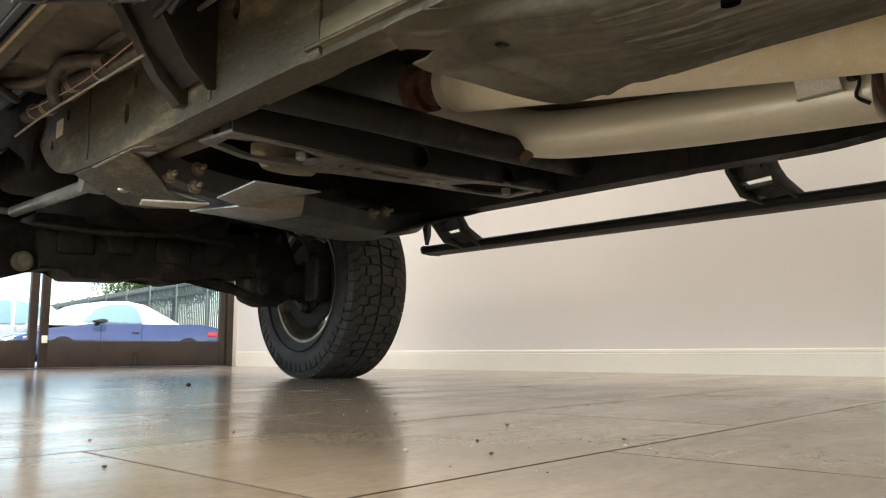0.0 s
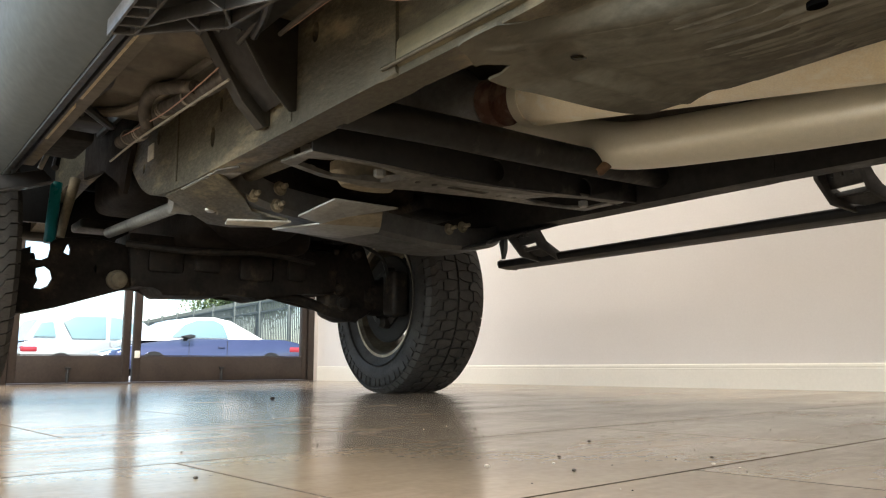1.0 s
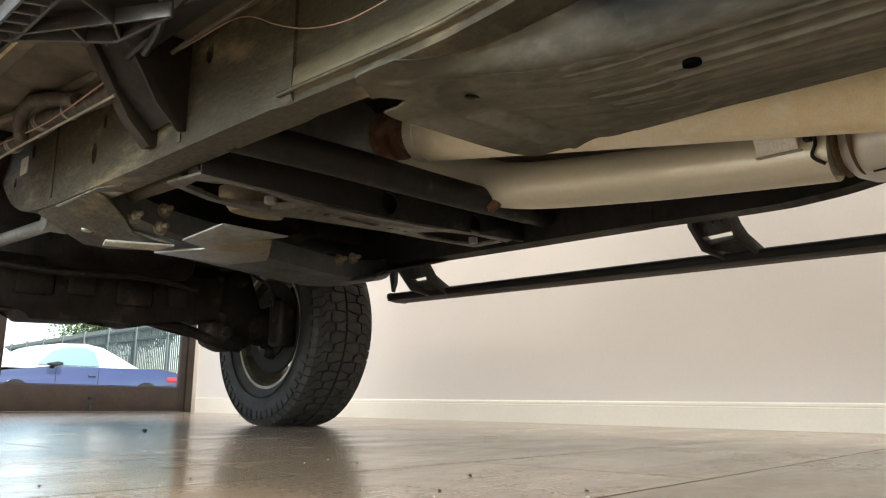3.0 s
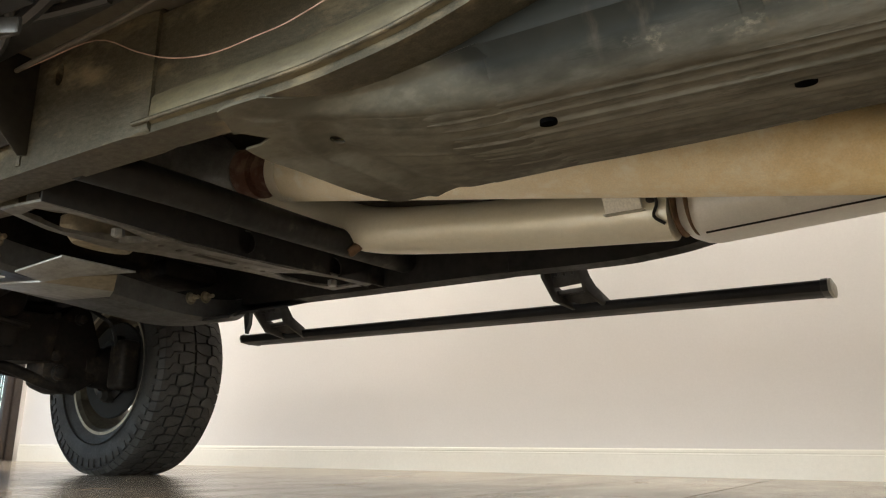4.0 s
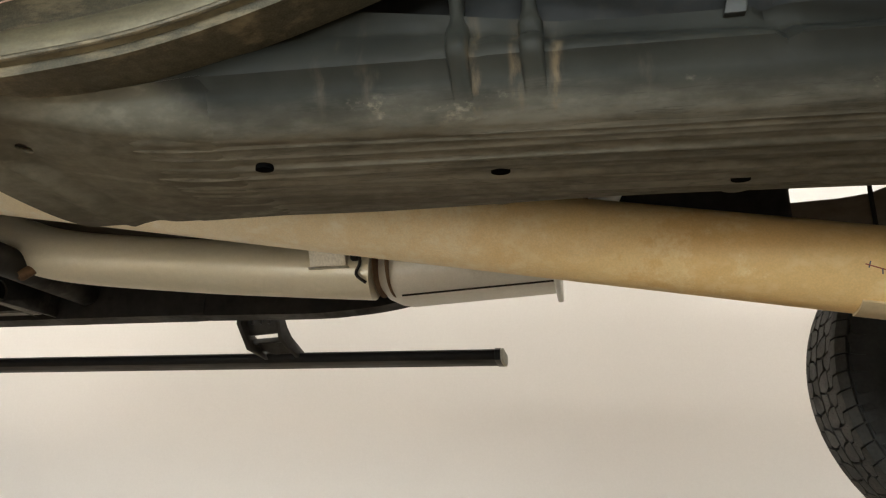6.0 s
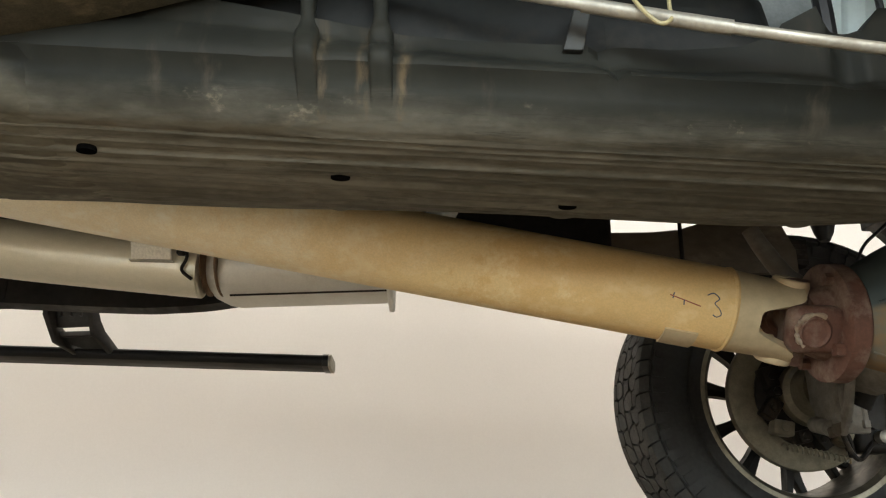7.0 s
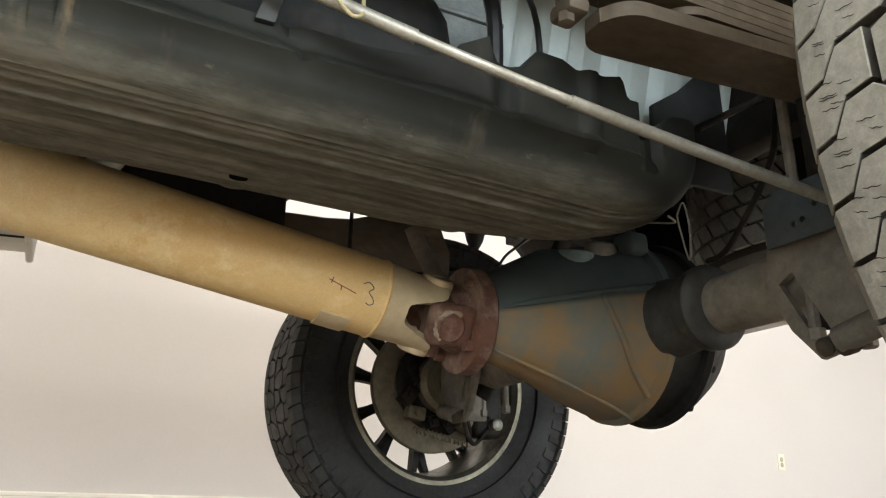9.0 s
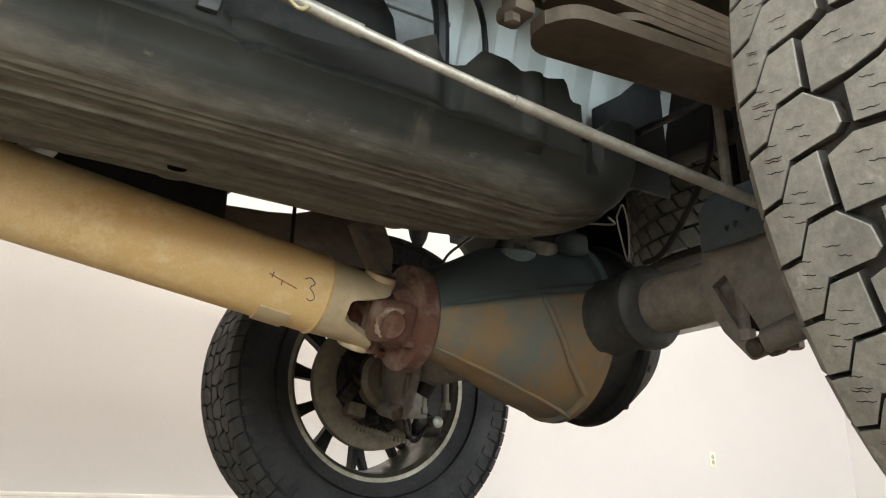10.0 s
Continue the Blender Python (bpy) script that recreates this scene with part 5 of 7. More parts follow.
    for yy, zz in ((0.512, 0.300), (0.540, 0.297), (0.566, 0.312)):
        bm = B()
        lathe(bm, [(-0.016, 0.013), (0.004, 0.013), (0.008, 0.009)], (3.872, y(yy), zz), (-1, 0, -0.3), 10)
        part("foot_bolt", bm, M_LEAF, ra, "rusty bolt head")
    # spring pack
    ls = new("leaf_spring")
    ls.parent = truck
    tagged(ls, "rusty brown steel leaf spring pack" if s < 0 else "leaf spring pack coloured black to stand for shade")
    def leafbar(x0, x1, zf, th, name, yw=0.0375):
        bm = B()
        xs = [x0 + 0.045 * (1 - math.cos(math.pi / 2 * k / 8)) for k in range(8)] + [x0 + 0.045 + (x1 - x0 - 0.045) * k / 16 for k in range(17)]
        rows = []
        for k, x in enumerate(xs):
            wdt = yw
            d0 = x - x0
            if d0 < 0.045 and x0 > 3.0:
                wdt = yw * math.sqrt(max(0.10, 1 - ((0.045 - d0) / 0.045) ** 2))
            z = zf(x)
            rows.append([bm.verts.new((x, y(0.565) + e * wdt, z + f)) for e, f in ((-1, 0), (1, 0), (1, th), (-1, th))])
        for A, C in zip(rows, rows[1:]):
            for j in range(4):
                bm.faces.new((A[j], A[(j + 1) % 4], C[(j + 1) % 4], C[j]))
        bm.faces.new(rows[0][::-1])
        bm.faces.new(rows[-1])
        # far leaves turn black: the shade over there goes into their colour
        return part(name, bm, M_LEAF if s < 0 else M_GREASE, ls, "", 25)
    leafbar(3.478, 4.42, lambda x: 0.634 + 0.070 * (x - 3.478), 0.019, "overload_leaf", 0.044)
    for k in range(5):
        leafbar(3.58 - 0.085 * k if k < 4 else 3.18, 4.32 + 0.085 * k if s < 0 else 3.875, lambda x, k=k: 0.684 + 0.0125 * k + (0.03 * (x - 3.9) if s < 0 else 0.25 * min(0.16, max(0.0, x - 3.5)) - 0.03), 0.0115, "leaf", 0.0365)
    bm = B()
    lathe(bm, [(-0.04, 0.03), (0.04, 0.03)], (3.17, y(0.565), 0.74), (0, 1, 0), 20)
    part("spring_eye", bm, M_LEAF, ls)
    bm = B()
    box(bm, (3.428, min(y(0.548), y(0.590)), 0.632), (3.458, max(y(0.548), y(0.590)), 0.652), 0.006)
    box(bm, (3.432, min(y(0.555), y(0.580)), 0.645), (3.454, max(y(0.555), y(0.580)), 0.74), 0.004)
    lathe(bm, [(0, 0.010), (0.012, 0.010), (0.014, 0.006)], (3.436, y(0.572), 0.634), (0, 0, -1), 6)
    part("spring_clip", bm, M_LEAF, ls, "rusty spring clip")
    bm = B()
    box(bm, (3.05, min(y(0.49), y(0.64)), 0.70), (3.26 if s < 0 else 3.405, max(y(0.49), y(0.64)), 0.90), 0.02, 3)
    part("hanger", bm, M_FRAME_D, ls)
    # shock absorber
    sh = new("rear_shock")
    sh.parent = truck
    bm = B()
    tube(bm, [(3.92, y(0.49), 0.36), (4.03, y(0.40), 0.60), (4.10, y(0.36), 0.78)], [0.022, 0.022, 0.022], 18)
    part("damper_body", bm, M_GREASE, sh)

bm = B()
lathe(bm, [(0, 0.012), (0.02, 0.022), (0.045, 0.028), (0.06, 0.024), (0.10, 0.026)], (3.917, 0.52, 0.752), (0, 0, 1), 20)
part("bump_stop", bm, M_PLASTIC, truck, "black rubber bump stop")
bm = B()
tube(bm, curve_pts([(3.96, 0.50, 0.66), (3.975, 0.50, 0.70), (4.00, 0.50, 0.74), (4.04, 0.50, 0.775), (4.08, 0.50, 0.81)], 5), 0.004, 8)
part("sensor_cable", bm, M_PLASTIC, truck, "thin black sensor cable")
bm = B()
tube(bm, [(3.565, 0.50, 0.68), (3.565, 0.50, 0.83)], 0.005, 8)
part("brake_cable", bm, M_GREASE, truck, "thin greasy cable")
bm = B()
prism(bm, [(3.30, 0.50, 0.64), (3.30, 0.50, 0.749), (3.50, 0.50, 0.750), (3.562, 0.50, 0.762), (3.605, 0.50, 0.777), (3.66, 0.50, 0.80), (3.80, 0.50, 0.80), (3.835, 0.50, 0.72), (3.835, 0.50, 0.665)], (0, 0.02, 0), 0.004)
part("spring_shield", bm, M_LEAF, truck, "dusty brown plate beside the far spring")
bm = B()
tube(bm, curve_pts([(3.600, 0.2, 0.645), (3.622, 0.2, 0.602), (3.661, 0.2, 0.545), (3.70, 0.19, 0.515)], 4), [0.0155 + 0.0004 * k for k in range(13)], 16)
part("casting_arm", bm, M_LEAF, ra, "brown cast arm behind the flange")
for x_, y_, z_, r_ in ((3.765, -0.070, 0.514, 0.030), (3.80, -0.085, 0.531, 0.036), (3.85, -0.095, 0.550, 0.030), (3.892, -0.095, 0.552, 0.034)):
    bm = B()
    lathe(bm, [(-0.04, r_ * 1.25), (0.0, r_), (0.008, r_ * 0.9), (0.012, r_ * 0.55), (0.011, r_ * 0.2)], (x_, y_, z_), (0, -0.25, 1), 20)
    part("casting_lump", bm, M_AXLE_R if x_ == 3.85 else M_NECK if x_ > 3.88 else M_TEALCAST, ra, "rusty cast lump" if x_ == 3.85 else "dark cast lump" if x_ > 3.88 else "pale teal cast lump")

# fuel tank
TX0, TX1 = 2.36, 3.745


TANK_TOP = [(2.2, 0.62), (2.64, 0.645), (2.72, 0.625), (2.80, 0.612), (3.00, 0.592), (3.30, 0.588), (3.335, 0.600), (3.345, 0.615), (3.385, 0.639), (3.392, 0.614), (3.432, 0.610), (3.452, 0.640), (3.49, 0.639), (3.512, 0.629), (3.555, 0.633), (3.583, 0.641), (3.591, 0.610), (3.612, 0.611), (3.618, 0.585), (3.645, 0.589), (3.668, 0.608), (3.715, 0.622), (3.745, 0.628)]


def tank_z(x):
    return 0.502 - 0.024 * (x - 2.4)


# pressed grooves along the floor: place across, half width, depth
GROOVES = ((-0.434, 0.0035, 0.003), (-0.404, 0.007, 0.0045), (-0.377, 0.006, 0.005), (-0.349, 0.008, 0.006), (-0.322, 0.005, 0.0045), (-0.298, 0.007, 0.006), (-0.270, 0.005, 0.005), (-0.246, 0.005, 0.004), (-0.226, 0.004, 0.003))
NFLOOR, NSIDE, NBEND = 130, 26, 8


def tank_section(x, press=1.0):
    """A closed ring (y, z), from the near top edge down, across the floor and up the far side."""
    zb = tank_z(x)
    f = min(1.0, max(0.0, (x - TX0) / 0.16))
    g = min(1.0, max(0.0, (TX1 - x) / 0.17))
    f, g = math.sqrt(1 - (1 - f) ** 2), math.sqrt(1 - (1 - g) ** 2)
    lift = (1 - f) * 0.05 + (1 - g) * 0.085
    # the far side swings in towards the rounded rear end
    yn, yf = -0.488, -0.203 - 0.027 * ease(x, 2.62, 3.1) - 0.13 * (max(0.0, x - 3.35) / 0.395) ** 1.8
    yn += (1 - g) * 0.05 + (1 - f) * 0.01
    top = lerp_path(TANK_TOP, x)
    shoulder = 0.574 - 0.062 * (x - 2.85)
    inset = 0.016 * ease(x, 2.78, 2.95) * (1 - ease(x, 3.22, 3.34))
    ring = []
    for k in range(NSIDE):
        t = k / (NSIDE - 1)
        z = top + (zb + lift + 0.055 - top) * t
        low = ease(z, zb + 0.050, zb + 0.075)
        # straps moulded down the side, the grooves beside them, the joint between the bellies
        gro = 0.0
        for c, w, dpt in ((2.862, 0.009, 0.006), (2.945, 0.009, 0.006), (2.800, 0.010, 0.003), (3.41, 0.014, 0.010), (3.53, 0.013, -0.008), (3.63, 0.016, 0.014)):
            gro += dpt * math.exp(-((x - c) / w) ** 4)
        gro = gro * (0.35 + 0.65 * low) * (1 - ease(z, 0.590, 0.604) * (x < 3.2)) + 0.012 * math.exp(-((x - 3.160 - 0.10 * (0.56 - z)) / 0.007) ** 4) * ease(z, 0.505, 0.535)
        bulge = 0.012 * math.sin(math.pi * min(1.0, max(0.0, (z - zb - 0.03) / (shoulder - zb - 0.02))))
        ring.append((yn - bulge + gro + inset * ease(z, shoulder - 0.020, shoulder + 0.016), z))
    for k in range(1, NBEND + 1):
        a = k / NBEND * math.pi / 2
        ring.append((yn + 0.050 * (1 - math.cos(a)), zb + lift + 0.055 - 0.055 * math.sin(a)))
    for k in range(1, NFLOOR + 1):
        t = k / NFLOOR
        y = yn + 0.05 + (yf - 0.02 - yn - 0.05) * t
        st = 0.0
        for n, (c, w, h) in enumerate(GROOVES):
            c += 0.004 * math.sin(2.3 * x + 1.7 * n) + 0.0015 * math.sin(9.0 * x + 2.1 * n)
            d = abs(y - c)
            fade = 0.45 + 0.55 * math.sin(3.1 * x + 2.4 * n) ** 2
            st += h * fade * (0.35 + 0.65 * ease(x, 2.55, 3.0)) * (1 - ease(d, w * 0.55, w * 1.35)) - 0.0010 * math.exp(-((d - w * 1.6) / 0.003) ** 2)
        ring.append((y, zb + lift - 0.010 * math.sin(math.pi * t) * g * f + st * g * press))
    for k in range(1, 6):
        a = k / 5 * math.pi / 2
        ring.append((yf - 0.02 + 0.02 * math.sin(a), zb + lift + 0.02 * (1 - math.cos(a))))
    ring.append((yf, top))
    return ring


tank = new("fuel_tank")
tank.parent = truck
tagged(tank, "grey dirt-streaked plastic fuel tank with pressed ribs")
bm = B()
xs = [TX0 + 0.004 * k for k in range(6)] + [TX0 + 0.03 + 0.0125 * k for k in range(int((3.30 - TX0 - 0.03) / 0.0125))] + [3.30 + 0.005 * k for k in range(84)] + [TX1 - 0.025 + 0.005 * k for k in range(6)]
rings = [[bm.verts.new((x, y, z)) for y, z in tank_section(x)] for x in xs]
nr = len(rings[0])
for a, b in zip(rings, rings[1:]):
    for k in range(nr):
        bm.faces.new((a[k], a[(k + 1) % nr], b[(k + 1) % nr], b[k]))
bm.faces.new(rings[0][::-1])
bm.faces.new(rings[-1])
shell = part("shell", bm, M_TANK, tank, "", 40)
tool = B()
HOLES = ((2.596, -0.392), (2.873, -0.357), (3.146, -0.299))
box(tool, (3.607, -0.53, 0.515), (3.638, -0.46, 0.575), 0.004)
cut(shell, tool)
# lugs on the floor and moulded lumps along the top edge
for x, y, a in ((3.148, -0.262, 0.022), (2.545, -0.245, 0.020), (2.86, -0.245, 0.016), (3.45, -0.268, 0.018)):
    bm = B()
    lathe(bm, [(-0.006, a * 0.7), (-0.004, a), (0.012, a * 1.2)], (x, y, tank_z(x) + 0.004), (0, 0, 1), 20)
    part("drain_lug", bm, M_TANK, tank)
def floor_z(x, y):
    ring = tank_section(x)[NSIDE + NBEND - 1:NSIDE + NBEND + NFLOOR]
    return lerp_path([(a, b) for a, b in ring], y)
# no opening is cut: a black disc stands for the dark of each hole
for x, y in HOLES:
    bm = B()
    lathe(bm, [(0, 0.0112), (0.007, 0.0112)], (x, y, floor_z(x, y) - 0.0040), (0, 0, 1), 24, flat=(1.0, 0.72))
    part("floor_hole", bm, M_HOLE, tank, "black disc on the tank floor standing for an unlit opening")
# the dark upper half of the tank, set back above the shoulder
bm = B()
rows = []
for k in range(33):
    x = 2.60 + 0.79 * k / 32
    yb = -0.452 + 0.006 * math.sin(17 * x) + 0.012 * math.exp(-((x - 3.17) / 0.014) ** 4)
    end = 0.05 * max(0.0, (x - 3.33) / 0.06) ** 2
    rows.append([bm.verts.new((x, y, z - 0.6 * end)) for y, z in ((yb + end, 0.545), (yb + end, 0.615), (yb + 0.006 + end, 0.66), (yb + 0.02 + end, 0.71), (yb + 0.05 + end, 0.745), (yb + 0.12, 0.76), (yb + 0.12, 0.545))])
for A, C in zip(rows, rows[1:]):
    for j in range(7):
        bm.faces.new((A[j], A[(j + 1) % 7], C[(j + 1) % 7], C[j]))
bm.faces.new(rows[0][::-1])
bm.faces.new(rows[-1])
part("upper_shell", bm, M_UPPER, tank, "black upper half of the tank", 50)
# straps that come down over the shoulder and taper out on the side
def strap(x0, w0, x1, w1, z1):
    bm = B()
    n, rows = 22, []
    for k in range(n + 1):
        t = k / n
        z = 0.72 + (z1 - 0.72) * t
        ring = tank_section(x0 + (x1 - x0) * t, 0.0)[:NSIDE + NBEND]
        yy = lerp_path(sorted((c, b) for b, c in ring), z) if z < 0.585 else -0.482 + 0.006 * ease(z, 0.585, 0.60)
        taper = ease(z, z1, z1 + 0.06)
        out = 0.009 * taper + 0.0005
        c, w = x0 + (x1 - x0) * t, (w0 + (w1 - w0) * t) / 2
        w *= 0.55 + 0.45 * (1 - ease(z, 0.585, 0.615))
        rows.append([bm.verts.new((c + dx, yy + dy, z)) for dx, dy in ((-w, 0.012), (-w, -out * 0.35), (-w * 0.72, -out * 0.9), (-w * 0.2, -out), (w * 0.3, -out), (w * 0.75, -out * 0.85), (w, -out * 0.3), (w, 0.012))])
    for A, C in zip(rows, rows[1:]):
        for j in range(7):
            bm.faces.new((A[j], A[j + 1], C[j + 1], C[j]))
    bm.faces.new(rows[0])
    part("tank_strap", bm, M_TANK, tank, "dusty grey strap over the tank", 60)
strap(2.834, 0.034, 2.850, 0.020, 0.500)
strap(2.914, 0.034, 2.925, 0.022, 0.498)
bm = B()
lathe(bm, [(0, 0.010), (0.014, 0.016), (0.030, 0.017), (0.034, 0.013)], (2.776, -0.452, 0.594), (0, -1, 0.1), 18, flat=(1.0, 1.25))
part("shoulder_lug", bm, M_GREASE, tank, "dark rounded lug with a rusty edge")
bm = B()
prism(bm, [(3.112, -0.480, 0.580), (3.134, -0.480, 0.580), (3.146, -0.478, 0.640), (3.128, -0.478, 0.640)], (0, 0.010, 0), 0.002)
part("shoulder_tab", bm, M_HANGER, tank, "grey upright tab behind the cable")
# front shield bolted to the rail: a pressed sheet drawn from its front edge into the tank's section
EDGE = curve_pts([(2.276, -0.559, 0.5375), (2.200, -0.558, 0.5375), (2.180, -0.528, 0.5372), (2.158, -0.495, 0.5370), (2.139, -0.458, 0.533), (2.139, -0.410, 0.529), (2.166, -0.378, 0.519), (2.200, -0.306, 0.505), (2.222, -0.254, 0.4995), (2.246, -0.2215, 0.4975)], 6)
REAR = tank_section(2.60, 0.0)
REAR = REAR[2:NSIDE:2] + REAR[NSIDE:NSIDE + NBEND] + REAR[NSIDE + NBEND:NSIDE + NBEND + NFLOOR:3]
REAR = [Vector((2.60, y, z)) for y, z in REAR if z < 0.560]
bm = B()
NS, NT = 130, 56
def along_path(pts, f):
    g = f * (len(pts) - 1)
    k = min(int(g), len(pts) - 2)
    return pts[k] + (pts[k + 1] - pts[k]) * (g - k)
sheet = []
for i in range(NS + 1):
    a = i / NS
    row = []
    for j in range(NT + 1):
        b_ = j / NT
        e = b_ * b_ * (3 - 2 * b_)
        p, q = along_path(EDGE, a), along_path(REAR, a)
        fast = b_ + (1 - (1 - b_) ** 5 - b_) * (1 - a) ** 3
        v = Vector((p.x + (q.x - p.x) * b_, p.y + (q.y - p.y) * fast, p.z + (q.z - p.z) * e))
        fold = -0.004 * math.exp(-((b_ - 0.21) / 0.028) ** 2) + 0.004 * math.exp(-((b_ - 0.32) / 0.05) ** 2)
        ribs = 0.0
        for c_, w_, h_ in ((0.34, 0.03, -0.0015), (0.60, 0.02, -0.0025), (0.74, 0.025, 0.003), (0.86, 0.02, -0.0025)):
            ribs += h_ * math.exp(-((a - c_) / w_) ** 4)
        side = min(1.0, max(0.0, (a - 0.12) / 0.15))
        v.z += side * (fold + ribs * min(1, max(0, (b_ - 0.34) / 0.2)) * (1 - b_)) - 0.0025 * (b_ > 0.5) * (1 - b_)
        v += (Vector((2.6, -0.35, 0.56)) - v).normalized() * 0.010 * max(0.0, (b_ - 0.88) / 0.12)
        v.z -= 0.005 * math.exp(-((a - 0.20) / 0.045) ** 4 - ((b_ - 0.12) / 0.045) ** 4)
        row.append(bm.verts.new(v))
    sheet.append(row)
for A, C in zip(sheet, sheet[1:]):
    for j in range(NT):
        bm.faces.new((A[j], C[j], C[j + 1], A[j + 1]))
bmesh.ops.recalc_face_normals(bm, faces=bm.faces[:])
bmesh.ops.solidify(bm, geom=bm.faces[:], thickness=0.004)
fs = part("front_shield", bm, M_SHIELD, tank, "grey pressed steel shield with tab", 50)
tool = B()
lathe(tool, [(-0.05, 0.011), (0.05, 0.011)], (2.287, -0.421, 0.505), (0, 0, 1), 18)
prism(tool, [(2.10, -0.495, 0.47), (2.168, -0.493, 0.47), (2.197, -0.462, 0.47), (2.165, -0.452, 0.47), (2.10, -0.455, 0.47)], (0, 0, 0.10))
cut(fs, tool)
# zinc tube along the tank, with its cable loop
tb = new("cable_conduit")
tb.parent = truck
tagged(tb, "pale zinc parking brake cable conduit")
CA, CB = Vector((2.95, -0.494, 0.655)), Vector((3.83, -0.597, 0.474))
def along(t):
    return CA + (CB - CA) * t - Vector((0, 0, 0.014)) * math.sin(math.pi * t)
bm = B()
tube(bm, [along(k / 16) for k in range(-5, 17)], 0.0062, 12)
part("tube", bm, M_TUBE, tb)
for a, b, rr in ((0.20, 0.365, 0.0080), (0.57, 1.0, 0.0076)):
    bm = B()
    tube(bm, [along(a + (b - a) * k / 8) for k in range(9)], rr, 12)
    part("sleeve", bm, M_TUBE, tb)
bm = B()
c = along(0.285)
tube(bm, curve_pts([c + Vector((-0.03, 0.0, 0.035)), c + Vector((-0.022, -0.010, 0.005)), c + Vector((-0.004, -0.012, -0.016)), c + Vector((0.010, -0.008, -0.008)), c + Vector((0.014, 0.004, 0.016)), c + Vector((0.016, 0.01, 0.05))], 6), 0.0022, 8)
part("tie_loop", bm, M_YELLOW, tb, "yellowed plastic tie loop")

# exhaust
ex = new("exhaust")
ex.parent = truck
tagged(ex, "satin stainless exhaust pipe and muffler")
bm = B()
pp = curve_pts([(1.30, 0.10, 0.88), (1.45, 0.15, 0.81), (1.58, 0.205, 0.735), (1.72, 0.240, 0.662), (1.86, 0.25, 0.622), (2.15, 0.25, 0.588), (2.36, 0.25, 0.570), (2.55, 0.25, 0.556)], 8)
tube(bm, pp, [0.044 + 0.0125 * min(1, max(0, (p.x - 1.5) / 0.25)) for p in pp], 40)
part("pipe", bm, M_PIPE, ex)
bm = B()
lathe(bm, [(-0.02, 0.012), (0.008, 0.014), (0.014, 0.011), (0.012, 0.006)], (1.775, 0.215, 0.578), (-0.5, -0.55, -0.6), 16)
part("sensor_boss", bm, M_WELD, ex, "rusty welded sensor boss")
bm = B()
for dx in (0.0, 0.026):
    bm = B()
    lathe(bm, [(-0.0022, 0.054), (-0.0008, 0.0568), (0.0008, 0.0568), (0.0022, 0.054)], (2.556 + dx, 0.270, 0.573), (1, 0, 0), 40, flat=(1.35, 1.10))
    part("weld_ring", bm, M_WELD, ex, "rusty weld ring")
bm = B()
sec = []
for x, g in ((2.555, 0.80), (2.58, 0.95), (2.60, 1.0), (2.90, 1.0)):
    ring = []
    for k in range(40):
        a = 2 * math.pi * k / 40
        cx, sx = math.cos(a), math.sin(a)
        ring.append(bm.verts.new((x, 0.315 + 0.105 * g * math.copysign(abs(cx) ** 0.6, cx), 0.590 + 0.060 * (x - 2.555) + 0.083 * g * math.copysign(abs(sx) ** 0.6, sx))))
    sec.append(ring)
for A, C in zip(sec, sec[1:]):
    for k in range(40):
        bm.faces.new((A[k], A[(k + 1) % 40], C[(k + 1) % 40], C[k]))
bm.faces.new(sec[0][::-1])
bm.faces.new(sec[-1])
part("muffler", bm, M_MUFF, ex, "grey steel muffler body")
bm = B()
box(bm, (2.899, 0.208, 0.525), (2.912, 0.425, 0.697), 0.005, 3)
part("end_plate", bm, M_MUFF, ex)
bm = B()
tube(bm, [(2.60, 0.2680, 0.5108), (2.90, 0.2680, 0.5290)], 0.0024, 8)
part("seam", bm, M_GREASE, ex, "dark pressed seam")
bm = B()
prism(bm, [(2.435, 0.166, 0.584), (2.507, 0.166, 0.584), (2.507, 0.184, 0.552), (2.435, 0.184, 0.552)], (0, 0.006, 0.003), 0.0005)
part("tag", bm, M_WHITE, ex, "cream paper tag on a holder")
bm = B()
box(bm, (2.431, 0.183, 0.5490), (2.511, 0.204, 0.5512))
box(bm, (2.431, 0.163, 0.586), (2.511, 0.196, 0.590), 0.001)
part("tag_holder", bm, M_LABEL, ex, "dull metal tag holder")
bm = B()
box(bm, (2.516, 0.178, 0.562), (2.530, 0.195, 0.59), 0.003)
tube(bm, curve_pts([(2.525, 0.182, 0.600), (2.535, 0.186, 0.560), (2.527, 0.190, 0.535), (2.545, 0.200, 0.520)], 4), 0.0032, 8)
part("hanger_clamp", bm, M_FRAME_D, ex, "dark steel hanger clamp")
bm = B()
tube(bm, curve_pts([(2.92, 0.33, 0.62), (2.99, 0.35, 0.70), (3.06, 0.37, 0.82), (3.2, 0.38, 0.875), (3.55, 0.38, 0.885)], 6), 0.030, 24)
part("tail_pipe", bm, M_MUFF, ex)

